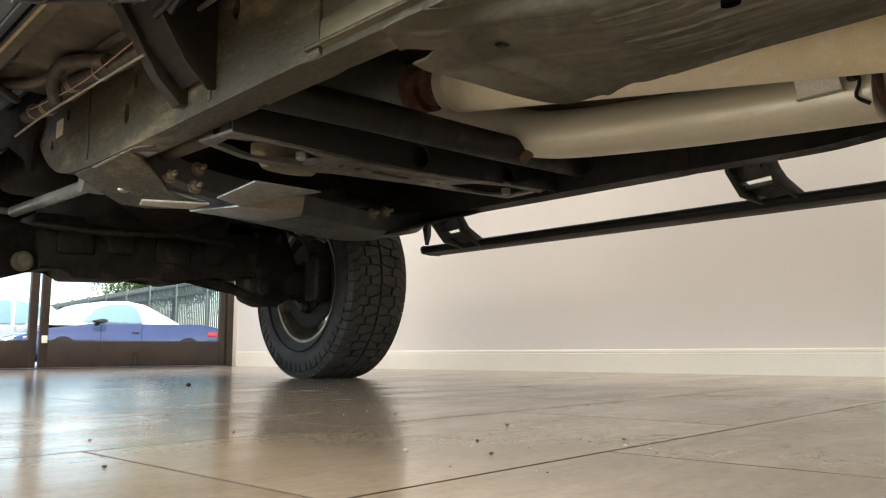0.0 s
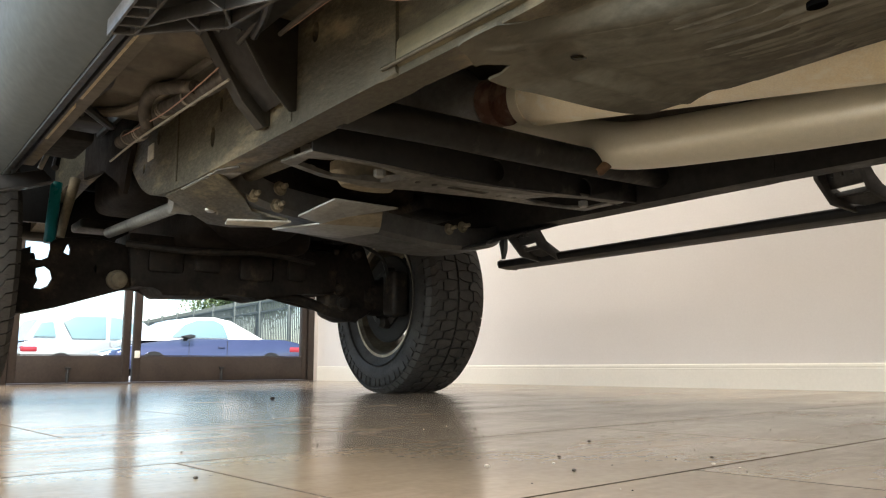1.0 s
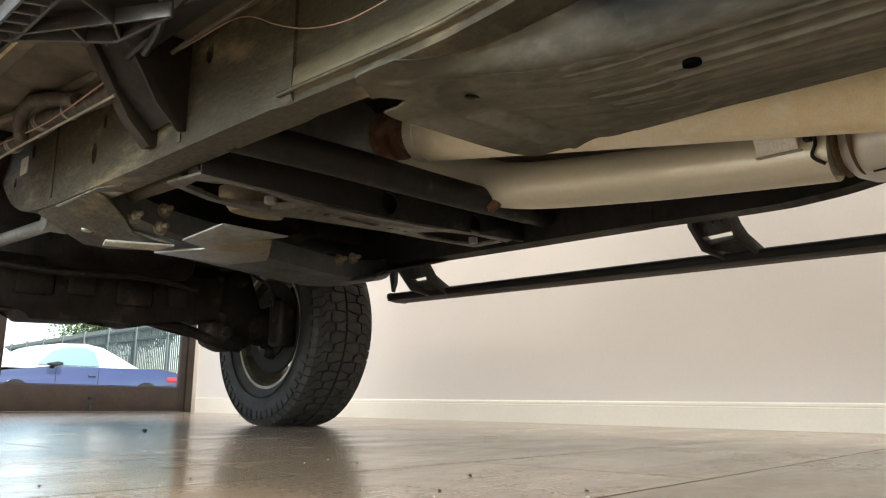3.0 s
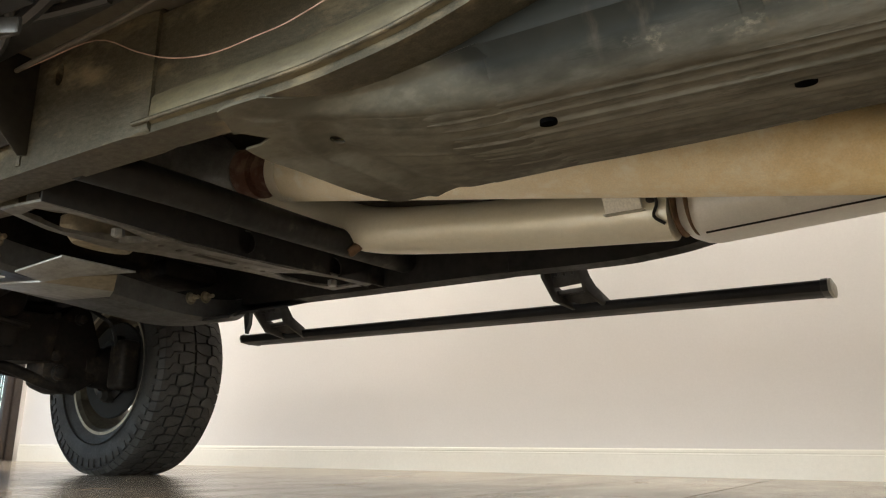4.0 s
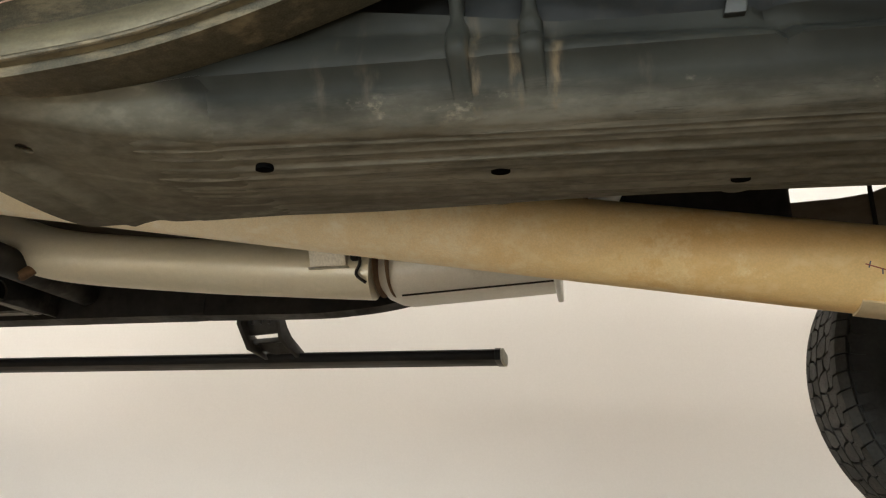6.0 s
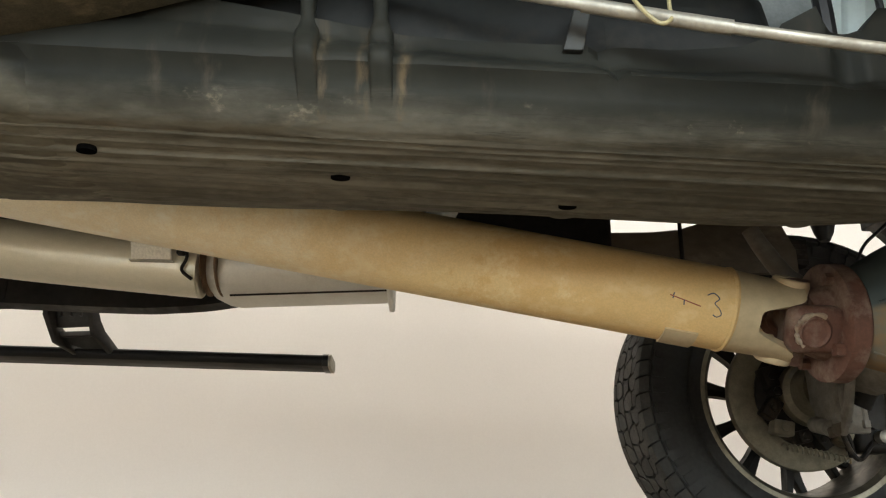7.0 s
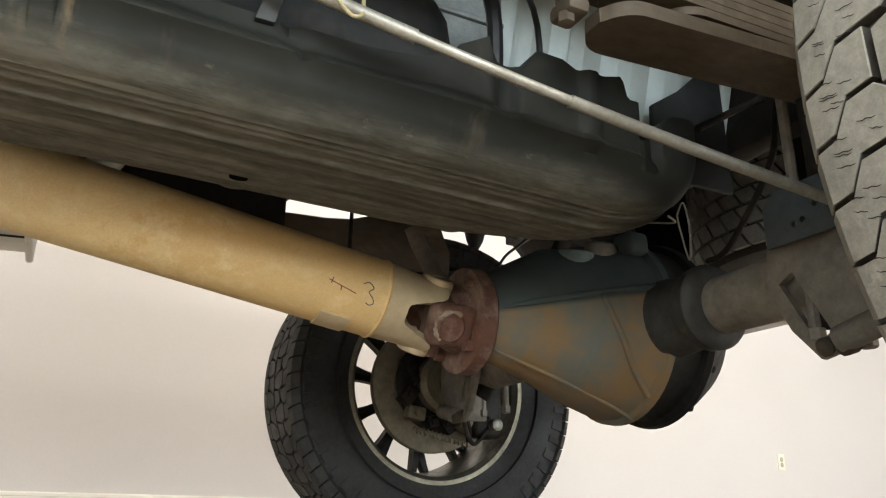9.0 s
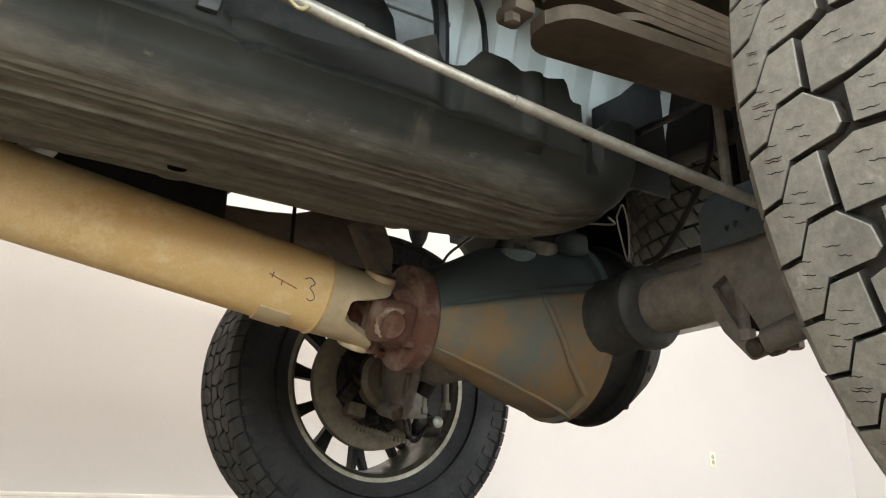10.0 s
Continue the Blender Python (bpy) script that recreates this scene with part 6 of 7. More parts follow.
# front axle and steering
fa = new("front_axle")
fa.parent = truck
tagged(fa, "greasy dark solid front axle")
bm = B()
prism(bm, [(-0.10, y, z) for y, z in ((-0.385, 0.400), (-0.300, 0.416), (-0.272, 0.376), (-0.043, 0.383), (-0.016, 0.405), (0.06, 0.398), (0.094, 0.376), (0.140, 0.380), (0.176, 0.408), (0.45, 0.42), (0.47, 0.60), (-0.40, 0.60))], (0.20, 0, 0), 0.012)
part("axle_housing", bm, M_GREASE, fa)
bm = B()
for y0, y1, z0, z1, xo in ((-0.33, -0.20, 0.46, 0.56, 0.012), (-0.16, -0.06, 0.47, 0.58, 0.018), (0.02, 0.16, 0.45, 0.55, 0.012), (0.22, 0.30, 0.46, 0.58, 0.02)):
    bm = B()
    box(bm, (0.09, y0, z0), (0.10 + xo, y1, z1), 0.014, 2)
    part("ribbed_casting", bm, M_GREASE, fa)
bm = B()
tube(bm, curve_pts([(0.14, -0.42, 0.55), (0.22, -0.20, 0.53), (0.24, 0.05, 0.545), (0.18, 0.30, 0.53)], 5), 0.012, 10)
part("brake_pipe", bm, M_GREASE, fa)
bm = B()
prism(bm, [(-0.05, y, z) for y, z in ((-0.80, 0.285), (-0.70, 0.300), (-0.60, 0.326), (-0.47, 0.370), (-0.36, 0.406), (-0.352, 0.50), (-0.40, 0.555), (-0.52, 0.575), (-0.62, 0.560), (-0.76, 0.50))], (0.13, 0, 0), 0.012)
nk = part("near_knuckle", bm, M_GREASE, fa, "dirty dark steering knuckle")
tool = B()
for hole in (((-0.700, 0.62), (-0.648, 0.62), (-0.640, 0.525), (-0.645, 0.495), (-0.665, 0.484), (-0.700, 0.484)),
             ((-0.598, 0.515), (-0.590, 0.540), (-0.582, 0.548), (-0.575, 0.530), (-0.577, 0.505)),
             ((-0.685, 0.452), (-0.655, 0.462), (-0.636, 0.448), (-0.628, 0.420), (-0.640, 0.393), (-0.660, 0.382), (-0.685, 0.384), (-0.672, 0.415)),
             ((-0.496, 0.478), (-0.489, 0.478), (-0.489, 0.452), (-0.494, 0.452))):
    prism(tool, [(-0.2, q + 0.036, z + 0.028) for q, z in hole], (0.5, -0.082, -0.062))
cut(nk, tool)
bm = B()
lathe(bm, [(0, 0.034), (0.03, 0.034), (0.036, 0.026), (0.05, 0.024), (0.055, 0.014)], (0.075, -0.432, 0.424), (1, 0, 0), 20)
part("ball_joint", bm, M_BRAKE, fa, "dusty ball joint nut")
bm = B()
tube(bm, curve_pts([(0.05, 0.14, 0.405), (0.05, 0.24, 0.402), (0.05, 0.34, 0.385), (0.05, 0.46, 0.345), (0.05, 0.58, 0.328)], 6), [0.017 + 0.0003 * k for k in range(25)], 14)
part("steering_arm", bm, M_GREASE, fa)
bm = B()
prism(bm, [(-0.06, y, z) for y, z in ((0.44, 0.335), (0.52, 0.305), (0.60, 0.320), (0.665, 0.36), (0.67, 0.50), (0.61, 0.645), (0.54, 0.66), (0.46, 0.58), (0.43, 0.46))], (0.13, 0, 0), 0.02)
part("far_knuckle", bm, M_GREASE, fa, "dirty dark steering knuckle")
for y, z, r in ((0.452, 0.60, 0.015), (0.47, 0.445, 0.020), (0.50, 0.385, 0.024), (0.56, 0.60, 0.018)):
    bm = B()
    lathe(bm, [(0, r * 1.3), (0.02, r * 1.3), (0.024, r), (0.04, r * 0.9), (0.044, r * 0.5)], (0.065, y, z), (1, -0.1, 0), 16)
    part("knuckle_bolt", bm, M_GREASE, fa, "dusty brown bolt")
# black disc added to keep the inside of the wheel dark
bm = B()
lathe(bm, [(0, 0.10), (0.004, 0.195), (0.012, 0.200), (0.016, 0.195), (0.018, 0.10)], (0, 0.775, HUB), (0, 1, 0), 48)
part("dust_shield", bm, M_SIPE, fa, "black brake dust shield, added to darken the wheel")
bm = B()
lathe(bm, [(0, 0.125), (-0.012, 0.128), (-0.020, 0.118), (-0.022, 0.100), (-0.010, 0.095)], (0, 0.775, HUB), (0, 1, 0), 40)
part("hub_ring", bm, M_GREASE, fa)
bm = B()
box(bm, (0.085, 0.69, HUB - 0.09), (0.185, 0.772, HUB + 0.11), 0.02, 3)
part("caliper", bm, M_GREASE, fa, "greasy brake caliper")
for x_, z_, r_ in ((-0.06, 0.07, 0.018), (0.02, -0.11, 0.022), (-0.08, -0.05, 0.016), (0.06, 0.12, 0.014)):
    bm = B()
    lathe(bm, [(0, r_ * 1.3), (-0.03, r_ * 1.2), (-0.034, r_), (-0.05, r_ * 0.8)], (x_, 0.765, HUB + z_), (0, 1, 0), 14)
    part("hub_bolt", bm, M_GREASE, fa)
bm = B()
tube(bm, curve_pts([(0.12, 0.70, HUB + 0.08), (0.16, 0.64, HUB + 0.16), (0.10, 0.58, HUB + 0.22), (0.05, 0.55, HUB + 0.32)], 5), 0.008, 8)
part("brake_hose", bm, M_PLASTIC, fa)
for s in (-1, 1):
    bm = B()
    lathe(bm, [(-0.09, 0.075), (0.05, 0.085)], (0, 0.70 * s if s > 0 else -0.74, HUB), (0, 1, 0), 28)
    part("hub_carrier", bm, M_GREASE, fa)
    bm = B()
    pts = []
    for k in range(0, 8 * 22):
        a = 2 * math.pi * k / 22
        pts.append((-0.10 + 0.07 * math.cos(a), 0.46 * s + 0.07 * math.sin(a), 0.66 + 0.040 * k / 22))
    if s > 0:
        tube(bm, pts, 0.009, 8)
        part("coil_spring", bm, M_FRAME_D, fa)
    if s > 0:
        continue
    bm = B()
    tube(bm, [(0.06, 0.652 * s, 0.54), (0.05, 0.640 * s, 0.755)], 0.019, 20)
    part("shock_body", bm, M_TEAL, fa, "teal painted shock body")
    bm = B()
    tube(bm, [(0.08, 0.622 * s, 0.56), (0.07, 0.610 * s, 0.64), (0.06, 0.582 * s, 0.775)], [0.013, 0.016, 0.018], 18)
    part("damper_tube", bm, M_BRAKE, fa, "dusty tan damper tube")
bm = B()
tube(bm, [(0.04, -0.455, 0.598), (0.80, -0.452, 0.572)], 0.019, 18)
lathe(bm, [(-0.03, 0.026), (0.03, 0.026)], (0.80, -0.452, 0.572), (0, 1, 0), 18)
part("link_rod", bm, M_SKID, fa, "bare grey steel link rod")
bm = B()
tube(bm, curve_pts([(-0.12, -0.35, 0.60), (-0.14, 0.0, 0.50), (-0.14, 0.30, 0.42), (-0.10, 0.52, 0.375)], 5), 0.022, 14)
part("track_bar", bm, M_GREASE, fa)
for s in (-1, 1):
    bm = B()
    box(bm, (-0.18, min(0.38 * s, 0.54 * s), 0.62), (-0.02, max(0.38 * s, 0.54 * s), 0.655), 0.012, 3)
    part("spring_seat", bm, M_GREASE, fa)

# running boards: one let down on the far side, one folded under the sill on the near side
def step_bracket(parent, x, s, folded):
    br = new("step_bracket")
    br.parent = truck
    tagged(br, "black ribbed cast alloy step bracket")
    y = lambda v: v * s
    if folded:
        z0 = 0.600
        def wall(a, c, w=0.0045, h=0.026, lift=0.0):
            bm = B()
            a, c = Vector((*a, 0)), Vector((*c, 0))
            n = (c - a).normalized().cross(Vector((0, 0, 1))) * w / 2
            prism(bm, [(p.x, p.y, z0 + lift) for p in (a - n, a + n, c + n, c - n)], (0, 0, h), 0.001)
            return bm
        X = lambda v: x + v - 1.90
        # outer ladder with open pockets
        for k, (a, c) in enumerate((((X(1.800), -0.905), (X(2.02), -0.905)), ((X(1.822), -0.874), (X(2.00), -0.874)))):
            part("ladder_side", wall(a, c), M_ALLOY, br)
        for k in range(6):
            part("rung", wall((X(1.812 + 0.036 * k), -0.904), (X(1.826 + 0.036 * k), -0.875), 0.005), M_ALLOY, br)
        # pale lower edge and truss
        for a, c, w in (((1.824, -0.880), (1.929, -0.775), 0.006), ((1.929, -0.775), (2.060, -0.756), 0.006), ((1.86, -0.874), (1.985, -0.800), 0.004), ((1.985, -0.800), (1.94, -0.772), 0.004), ((1.985, -0.800), (2.03, -0.874), 0.004), ((1.900, -0.804), (1.93, -0.835), 0.004), ((1.985, -0.800), (2.06, -0.756), 0.004)):
            part("truss", wall((X(a[0]), a[1]), (X(c[0]), c[1]), w, 0.022), M_ALLOY, br)
        bm = B()
        prism(bm, [(X(1.84), -0.872, z0 + 0.024), (X(1.93), -0.78, z0 + 0.024), (X(2.10), -0.76, z0 + 0.024), (X(2.10), -0.872, z0 + 0.024)], (0, 0, 0.10), 0.004)
        part("housing", bm, M_PLASTIC, br)
    else:
        bm = B()
        prism(bm, [(x - 0.05, y(0.80), 0.655), (x - 0.05, y(0.85), 0.655), (x - 0.055, y(0.87), 0.59), (x - 0.01, y(0.955), 0.535), (x - 0.01, y(0.93), 0.515), (x - 0.045, y(0.87), 0.535), (x - 0.06, y(0.82), 0.60)], (0.012, 0, 0), 0.002)
        prism(bm, [(x + 0.045, y(0.82), 0.655), (x + 0.045, y(0.86), 0.655), (x + 0.055, y(0.90), 0.585), (x + 0.095, y(0.965), 0.53), (x + 0.09, y(0.94), 0.51), (x + 0.05, y(0.87), 0.56)], (0.012, 0, 0), 0.002)
        part("arm", bm, M_ALLOY, br)
        bm = B()
        prism(bm, [(x - 0.058, y(0.835), 0.655), (x + 0.055, y(0.835), 0.655), (x + 0.058, y(0.868), 0.583), (x - 0.055, y(0.868), 0.575)], (0, 0.012 * s, 0), 0.002)
        for k in range(4):
            box(bm, (x - 0.045 + 0.026 * k, min(y(0.825), y(0.838)), 0.60), (x - 0.040 + 0.026 * k, max(y(0.825), y(0.838)), 0.652), 0.001)
        part("ribbed_plate", bm, M_ALLOY, br)
        bm = B()
        prism(bm, [(x - 0.05, y(0.876), 0.566), (x + 0.055, y(0.886), 0.574), (x + 0.06, y(0.892), 0.562), (x - 0.048, y(0.882), 0.552)], (0, 0.012 * s, 0), 0.001)
        prism(bm, [(x - 0.035, y(0.885), 0.565), (x + 0.07, y(0.90), 0.576), (x + 0.085, y(0.93), 0.535), (x + 0.02, y(0.925), 0.530), (x - 0.03, y(0.91), 0.545)], (0, 0.010 * s, 0.003), 0.001)
        part("brace", bm, M_ALLOY, br)


for x in (0.835, 2.035):
    step_bracket(truck, x, 1, False)
step_bracket(truck, 1.90, -1, True)
fb = new("step_bracket")
fb.parent = truck
tagged(fb, "black cast step bracket with pale lower edge")
bm = B()
prism(bm, [(0.60, -0.895, 0.632), (0.60, -0.777, 0.668), (0.60, -0.748, 0.640), (0.60, -0.80, 0.620), (0.60, -0.895, 0.590)], (-0.03, 0, 0), 0.003)
part("arm", bm, M_PLASTIC, fb)
bm = B()
prism(bm, [(0.606, -0.895, 0.590), (0.606, -0.80, 0.6195), (0.606, -0.748, 0.640), (0.606, -0.75, 0.634), (0.606, -0.80, 0.614), (0.606, -0.895, 0.584)], (-0.04, 0, 0))
part("lower_edge", bm, M_ALLOY, fb)
bm = B()
tube(bm, [(0.60, -0.786, 0.668), (0.60, -0.742, 0.790)], 0.007, 10)
part("strut", bm, M_TUBE, fb, "pale metal strut")
board = new("running_board")
board.parent = truck
tagged(board, "black ribbed running board let down below the sill")
bm = B()
bp = [(-0.060, 0.000), (-0.052, -0.016), (-0.01, -0.021), (0.04, -0.019), (0.058, -0.006), (0.060, 0.010), (0.05, 0.020), (-0.045, 0.022), (-0.058, 0.014)]
prism(bm, [(0.600, 0.985 + a, 0.530 + b * 0.8) for a, b in bp], (2.10, 0, -0.014), 0.002)
part("board", bm, M_BOARD, board)
for x0, x1, z, mt in ((0.594, 0.602, 0.530, M_PLASTIC), (2.698, 2.715, 0.516, M_PLASTIC), (2.714, 2.722, 0.516, M_LABEL)):
    bm = B()
    prism(bm, [(x0, 0.985 + a * 1.04, z + b * 0.9) for a, b in bp], (x1 - x0, 0, 0), 0.001)
    part("end_cap", bm, mt, board, "pale scuffed end cap" if mt is M_LABEL else "")
bm = B()
prism(bm, [(0.60, -0.8575 + a * 0.12, 0.662 + b * 0.4) for a, b in bp], (2.10, 0, 0), 0.001)
part("folded_board", bm, M_PLASTIC, truck, "black folded step edge under the sill")

# cab and bed body
body = new("body")
body.parent = truck
tagged(body, "dark blue-grey painted cab and bed")
ROCK = [(0.866, 0.650), (0.876, 0.646), (0.925, 0.664), (0.965, 0.700), (0.990, 0.750), (1.000, 0.830), (1.005, 1.00), (1.000, 1.16), (0.985, 1.16), (0.985, 0.84), (0.95, 0.72), (0.88, 0.665)]
for s in (-1, 1):
    bm = B()
    rows = [[bm.verts.new((x_, y_ * s, z_ + up_ * max(0.0, 1 - (z_ - 0.64) / 0.5))) for y_, z_ in ROCK] for x_, up_ in ((0.56, 0), (2.24, 0), (2.34, 0.006), (2.42, 0.018), (2.49, 0.040), (2.55, 0.085), (2.60, 0.16), (2.72, 0.30))]
    for a, b in zip(rows, rows[1:]):
        for k in range(len(ROCK)):
            bm.faces.new((a[k], a[(k + 1) % len(ROCK)], b[(k + 1) % len(ROCK)], b[k]))
    bm.faces.new(rows[0][::-1])
    bm.faces.new(rows[-1])
    part("cab_side", bm, M_PAINT, body, "", 40)
    bm = B()
    prism(bm, [(0.58, s * 0.862, 0.640), (0.58, s * 0.874, 0.640), (0.58, s * 0.874, 0.652), (0.58, s * 0.862, 0.652)], (1.72, 0, 0), 0.001)
    prism(bm, [(0.58, s * 0.846, 0.646), (0.58, s * 0.852, 0.646), (0.58, s * 0.856, 0.672), (0.58, s * 0.846, 0.672)], (1.72, 0, 0), 0.001)
    part("sill_trim", bm, M_PLASTIC, body, "black rubber sill trim")
    for x0, x1 in ((0.95, 1.24), (1.30, 1.72), (1.95, 2.3)):
        bm = B()
        box(bm, (x0, min(s * 0.831, s * 0.842), 0.660), (x1, max(s * 0.831, s * 0.842), 0.70), 0.002)
        part("pinch_flange", bm, M_SILL, body, "pale primed sill flange")
    bm = B()
    box(bm, (0.60, min(s * 0.80, s * 0.845), 0.672), (2.36, max(s * 0.80, s * 0.845), 0.80), 0.006)
    part("inner_sill", bm, M_FLOORPAN, body)
    # front wing with arch liner
    bm = B()
    arch = [(0.56 * math.cos(radians(a)), HUB + 0.06 + 0.56 * math.sin(radians(a))) for a in range(8, 173, 8)]
    prism(bm, [(x_, s * 0.985, z_) for x_, z_ in arch] + [(-0.90, s * 0.985, 0.60), (-0.95, s * 0.985, 1.22), (0.60, s * 0.985, 1.22), (0.57, s * 0.985, 0.60)], (0, 0.02 * s, 0))
    part("wing", bm, M_PAINT, body)
    bm = B()
    prism(bm, [(x_, s * 0.76, z_) for x_, z_ in arch[3:]] + [(x_ * 1.015, s * 0.76, z_ + 0.008) for x_, z_ in arch[:2:-1]], (0, s * 0.225, 0))
    part("arch_liner", bm, M_PLASTIC, body, "black plastic arch liner")
    # black panels added to cover lit surfaces and leave the wheel house dark
    bm = B()
    box(bm, (-0.45, min(s * 0.50, s * 0.97), 0.69), (-0.43, max(s * 0.50, s * 0.97), 1.18), 0.004)
    box(bm, (-0.43, min(s * 0.50, s * 0.97), 1.03), (0.86, max(s * 0.50, s * 0.97), 1.05), 0.004)
    box(bm, (0.40, min(s * 0.585, s * 0.60), 0.84), (0.858, max(s * 0.585, s * 0.60), 1.03), 0.004)
    part("inner_liner", bm, M_PLASTIC, body, "black plastic inner liner, added to darken the wheel house")
    bm = B()
    tube(bm, curve_pts([(0.50, s * 0.73, 0.70), (0.42, s * 0.70, 0.80), (0.46, s * 0.66, 0.90), (0.60, s * 0.64, 0.96)], 5), 0.010, 8)
    part("brake_hose", bm, M_FRAME_D, body)
    bm = B()
    box(bm, (0.62, min(s * 0.70, s * 0.80), 0.700), (0.84, max(s * 0.70, s * 0.80), 0.80), 0.012, 2)
    part("sill_end", bm, M_FRAME_D, body)
    # bed side
    bm = B()
    arch = [(WB + 0.60 * math.cos(radians(a)), HUB + 0.12 + 0.60 * math.sin(radians(a))) for a in range(35, 146, 6)]
    prism(bm, [(x_, s * 1.0, z_) for x_, z_ in arch] + [(3.44, s * 1.0, 0.85), (2.76, s * 1.0, 0.85), (2.76, s * 1.0, 1.45), (5.2, s * 1.0, 1.45), (5.2, s * 1.0, 0.85), (4.44, s * 1.0, 0.85)], (0, 0.03 * s, 0))
    part("bed_side", bm, M_PAINT, body)
    bm = B()
    prism(bm, [(x_, s * 0.70, z_) for x_, z_ in arch] + [(x_, s * 0.70, z_ + 0.008) for x_, z_ in arch[::-1]], (0, s * 0.30, 0))
    part("wheel_arch", bm, M_FRAME_D, body, "dark wheel arch")
# ribbed cab floor
bm = B()
rows = []
for k in range(61):
    x_ = 0.90 + 1.80 * k / 60
    bead = sum(math.exp(-((x_ - c_) / 0.035) ** 4) for c_ in (1.06, 1.20, 1.36, 1.52, 1.90, 2.06, 2.22, 2.38))
    row = []
    for j in range(57):
        y_ = -0.84 + 1.68 * j / 56
        flat = 1.0 if 0.58 < abs(y_) < 0.79 else 0.0
        tun = 0.16 * (1 - min(1, abs(y_) / 0.30) ** 3) if abs(y_) < 0.30 else 0.0
        row.append(bm.verts.new((x_, y_ + 0.02 * math.sin(3 * x_), 0.748 - 0.014 * bead * flat + tun + (0.10 if x_ < 0.94 else 0))))
    rows.append(row)
for a, b in zip(rows, rows[1:]):
    for j in range(56):
        bm.faces.new((a[j], a[j + 1], b[j + 1], b[j]))
bmesh.ops.recalc_face_normals(bm, faces=bm.faces[:])
bmesh.ops.solidify(bm, geom=bm.faces[:], thickness=0.004)
part("cab_floor", bm, M_FLOORPAN, body, "dusty ribbed steel cab floor")
bm = B()
tube(bm, curve_pts([(1.02, -0.78, 0.725), (1.10, -0.70, 0.718), (1.25, -0.66, 0.725), (1.5, -0.63, 0.735)], 5), 0.012, 10)
part("floor_brace", bm, M_FLOORPAN, body)
bm = B()
box(bm, (0.86, -0.84, 0.78), (0.90, 0.84, 1.25), 0.01)
box(bm, (0.60, -0.84, 0.90), (0.86, -0.58, 0.93), 0.01)
box(bm, (0.60, 0.58, 0.90), (0.86, 0.84, 0.93), 0.01)
part("bulkhead", bm, M_FRAME_D, body)
# hood, cab shell, glass: unseen, added to close the body against ceiling light
bm = B()
prism(bm, [(-0.95, -0.985, 1.20), (0.75, -0.985, 1.20), (0.75, -0.985, 1.28), (-0.80, -0.985, 1.24)], (0, 1.97, 0), 0.01)
part("hood", bm, M_PAINT, body)
bm = B()
prism(bm, [(0.72, -0.97, 1.15), (2.70, -0.97, 1.15), (2.70, -0.90, 1.30), (2.62, -0.85, 1.98), (1.30, -0.85, 1.98), (0.76, -0.93, 1.28)], (0, 0.03, 0), 0.0)
prism(bm, [(0.72, 0.97, 1.15), (2.70, 0.97, 1.15), (2.70, 0.90, 1.30), (2.62, 0.85, 1.98), (1.30, 0.85, 1.98), (0.76, 0.93, 1.28)], (0, -0.03, 0), 0.0)
box(bm, (1.30, -0.86, 1.96), (2.63, 0.86, 2.00), 0.012)
box(bm, (2.66, -0.95, 0.82), (2.70, 0.95, 1.95), 0.006)
part("cab_shell", bm, M_PAINT, body)
bm = B()
prism(bm, [(0.77, -0.88, 1.28), (1.29, -0.82, 1.95), (1.29, 0.82, 1.95), (0.77, 0.88, 1.28)], (0.012, 0, 0.008))
part("windscreen", bm, M_CARGLASS, body, "dark tinted windscreen")
for s in (-1, 1):
    bm = B()
    prism(bm, [(1.05, s * 0.955, 1.32), (2.55, s * 0.955, 1.32), (2.50, s * 0.885, 1.88), (1.42, s * 0.885, 1.88)], (0, 0.012 * s, 0))
    part("side_window", bm, M_CARGLASS, body, "dark tinted side window")
# nose: unseen, added to block the bright window beyond the front axle
bm = B()
box(bm, (-1.05, -0.98, 0.70), (-0.90, 0.98, 0.95), 0.03, 3)
part("front_bumper", bm, M_FRAME_D, body, "dark steel front bumper")
bm = B()
box(bm, (-0.96, -0.80, 0.952), (-0.90, 0.80, 1.20), 0.02)
part("grille", bm, M_PLASTIC, body)
# bed floor: corrugated sheet on cross sills
bm = B()
rows = []
for k in range(181):
    y_ = -0.98 + 1.96 * k / 180
    z_ = 1.000 + 0.020 * max(-0.6, min(0.6, 1.6 * math.sin(2 * math.pi * y_ / 0.155)))
    rows.append([bm.verts.new((x_, y_, z_)) for x_ in (2.80, 3.6, 4.4, 5.2)])
for a, b in zip(rows, rows[1:]):
    for j in range(3):
        bm.faces.new((a[j], a[j + 1], b[j + 1], b[j]))
bmesh.ops.solidify(bm, geom=bm.faces[:], thickness=0.003)
part("bed_floor", bm, M_FRAME_D, body, "dark corrugated bed floor")
# black box added for the darkness under the bed, beyond the panel
bm = B()
box(bm, (3.985, -0.52, 0.705), (4.04, 0.10, 0.988), 0.008)
part("bed_crossmember", bm, M_FRAME_D, body)
bm = B()
top_, bot_ = [], []
for k in range(121):
    x_ = 3.28 + 0.69 * k / 120
    y_ = -0.300 + 0.018 * max(-0.7, min(0.7, 1.5 * math.sin(2 * math.pi * x_ / 0.098)))
    top_.append(bm.verts.new((x_, y_ - 0.066, 0.985)))
    bot_.append(bm.verts.new((x_, y_ + 0.015, 0.690)))
for k in range(120):
    bm.faces.new((top_[k], bot_[k], bot_[k + 1], top_[k + 1]))
bmesh.ops.solidify(bm, geom=bm.faces[:], thickness=0.002)
part("bed_panel", bm, M_BED, body, "pale blue-grey corrugated panel behind the tank")
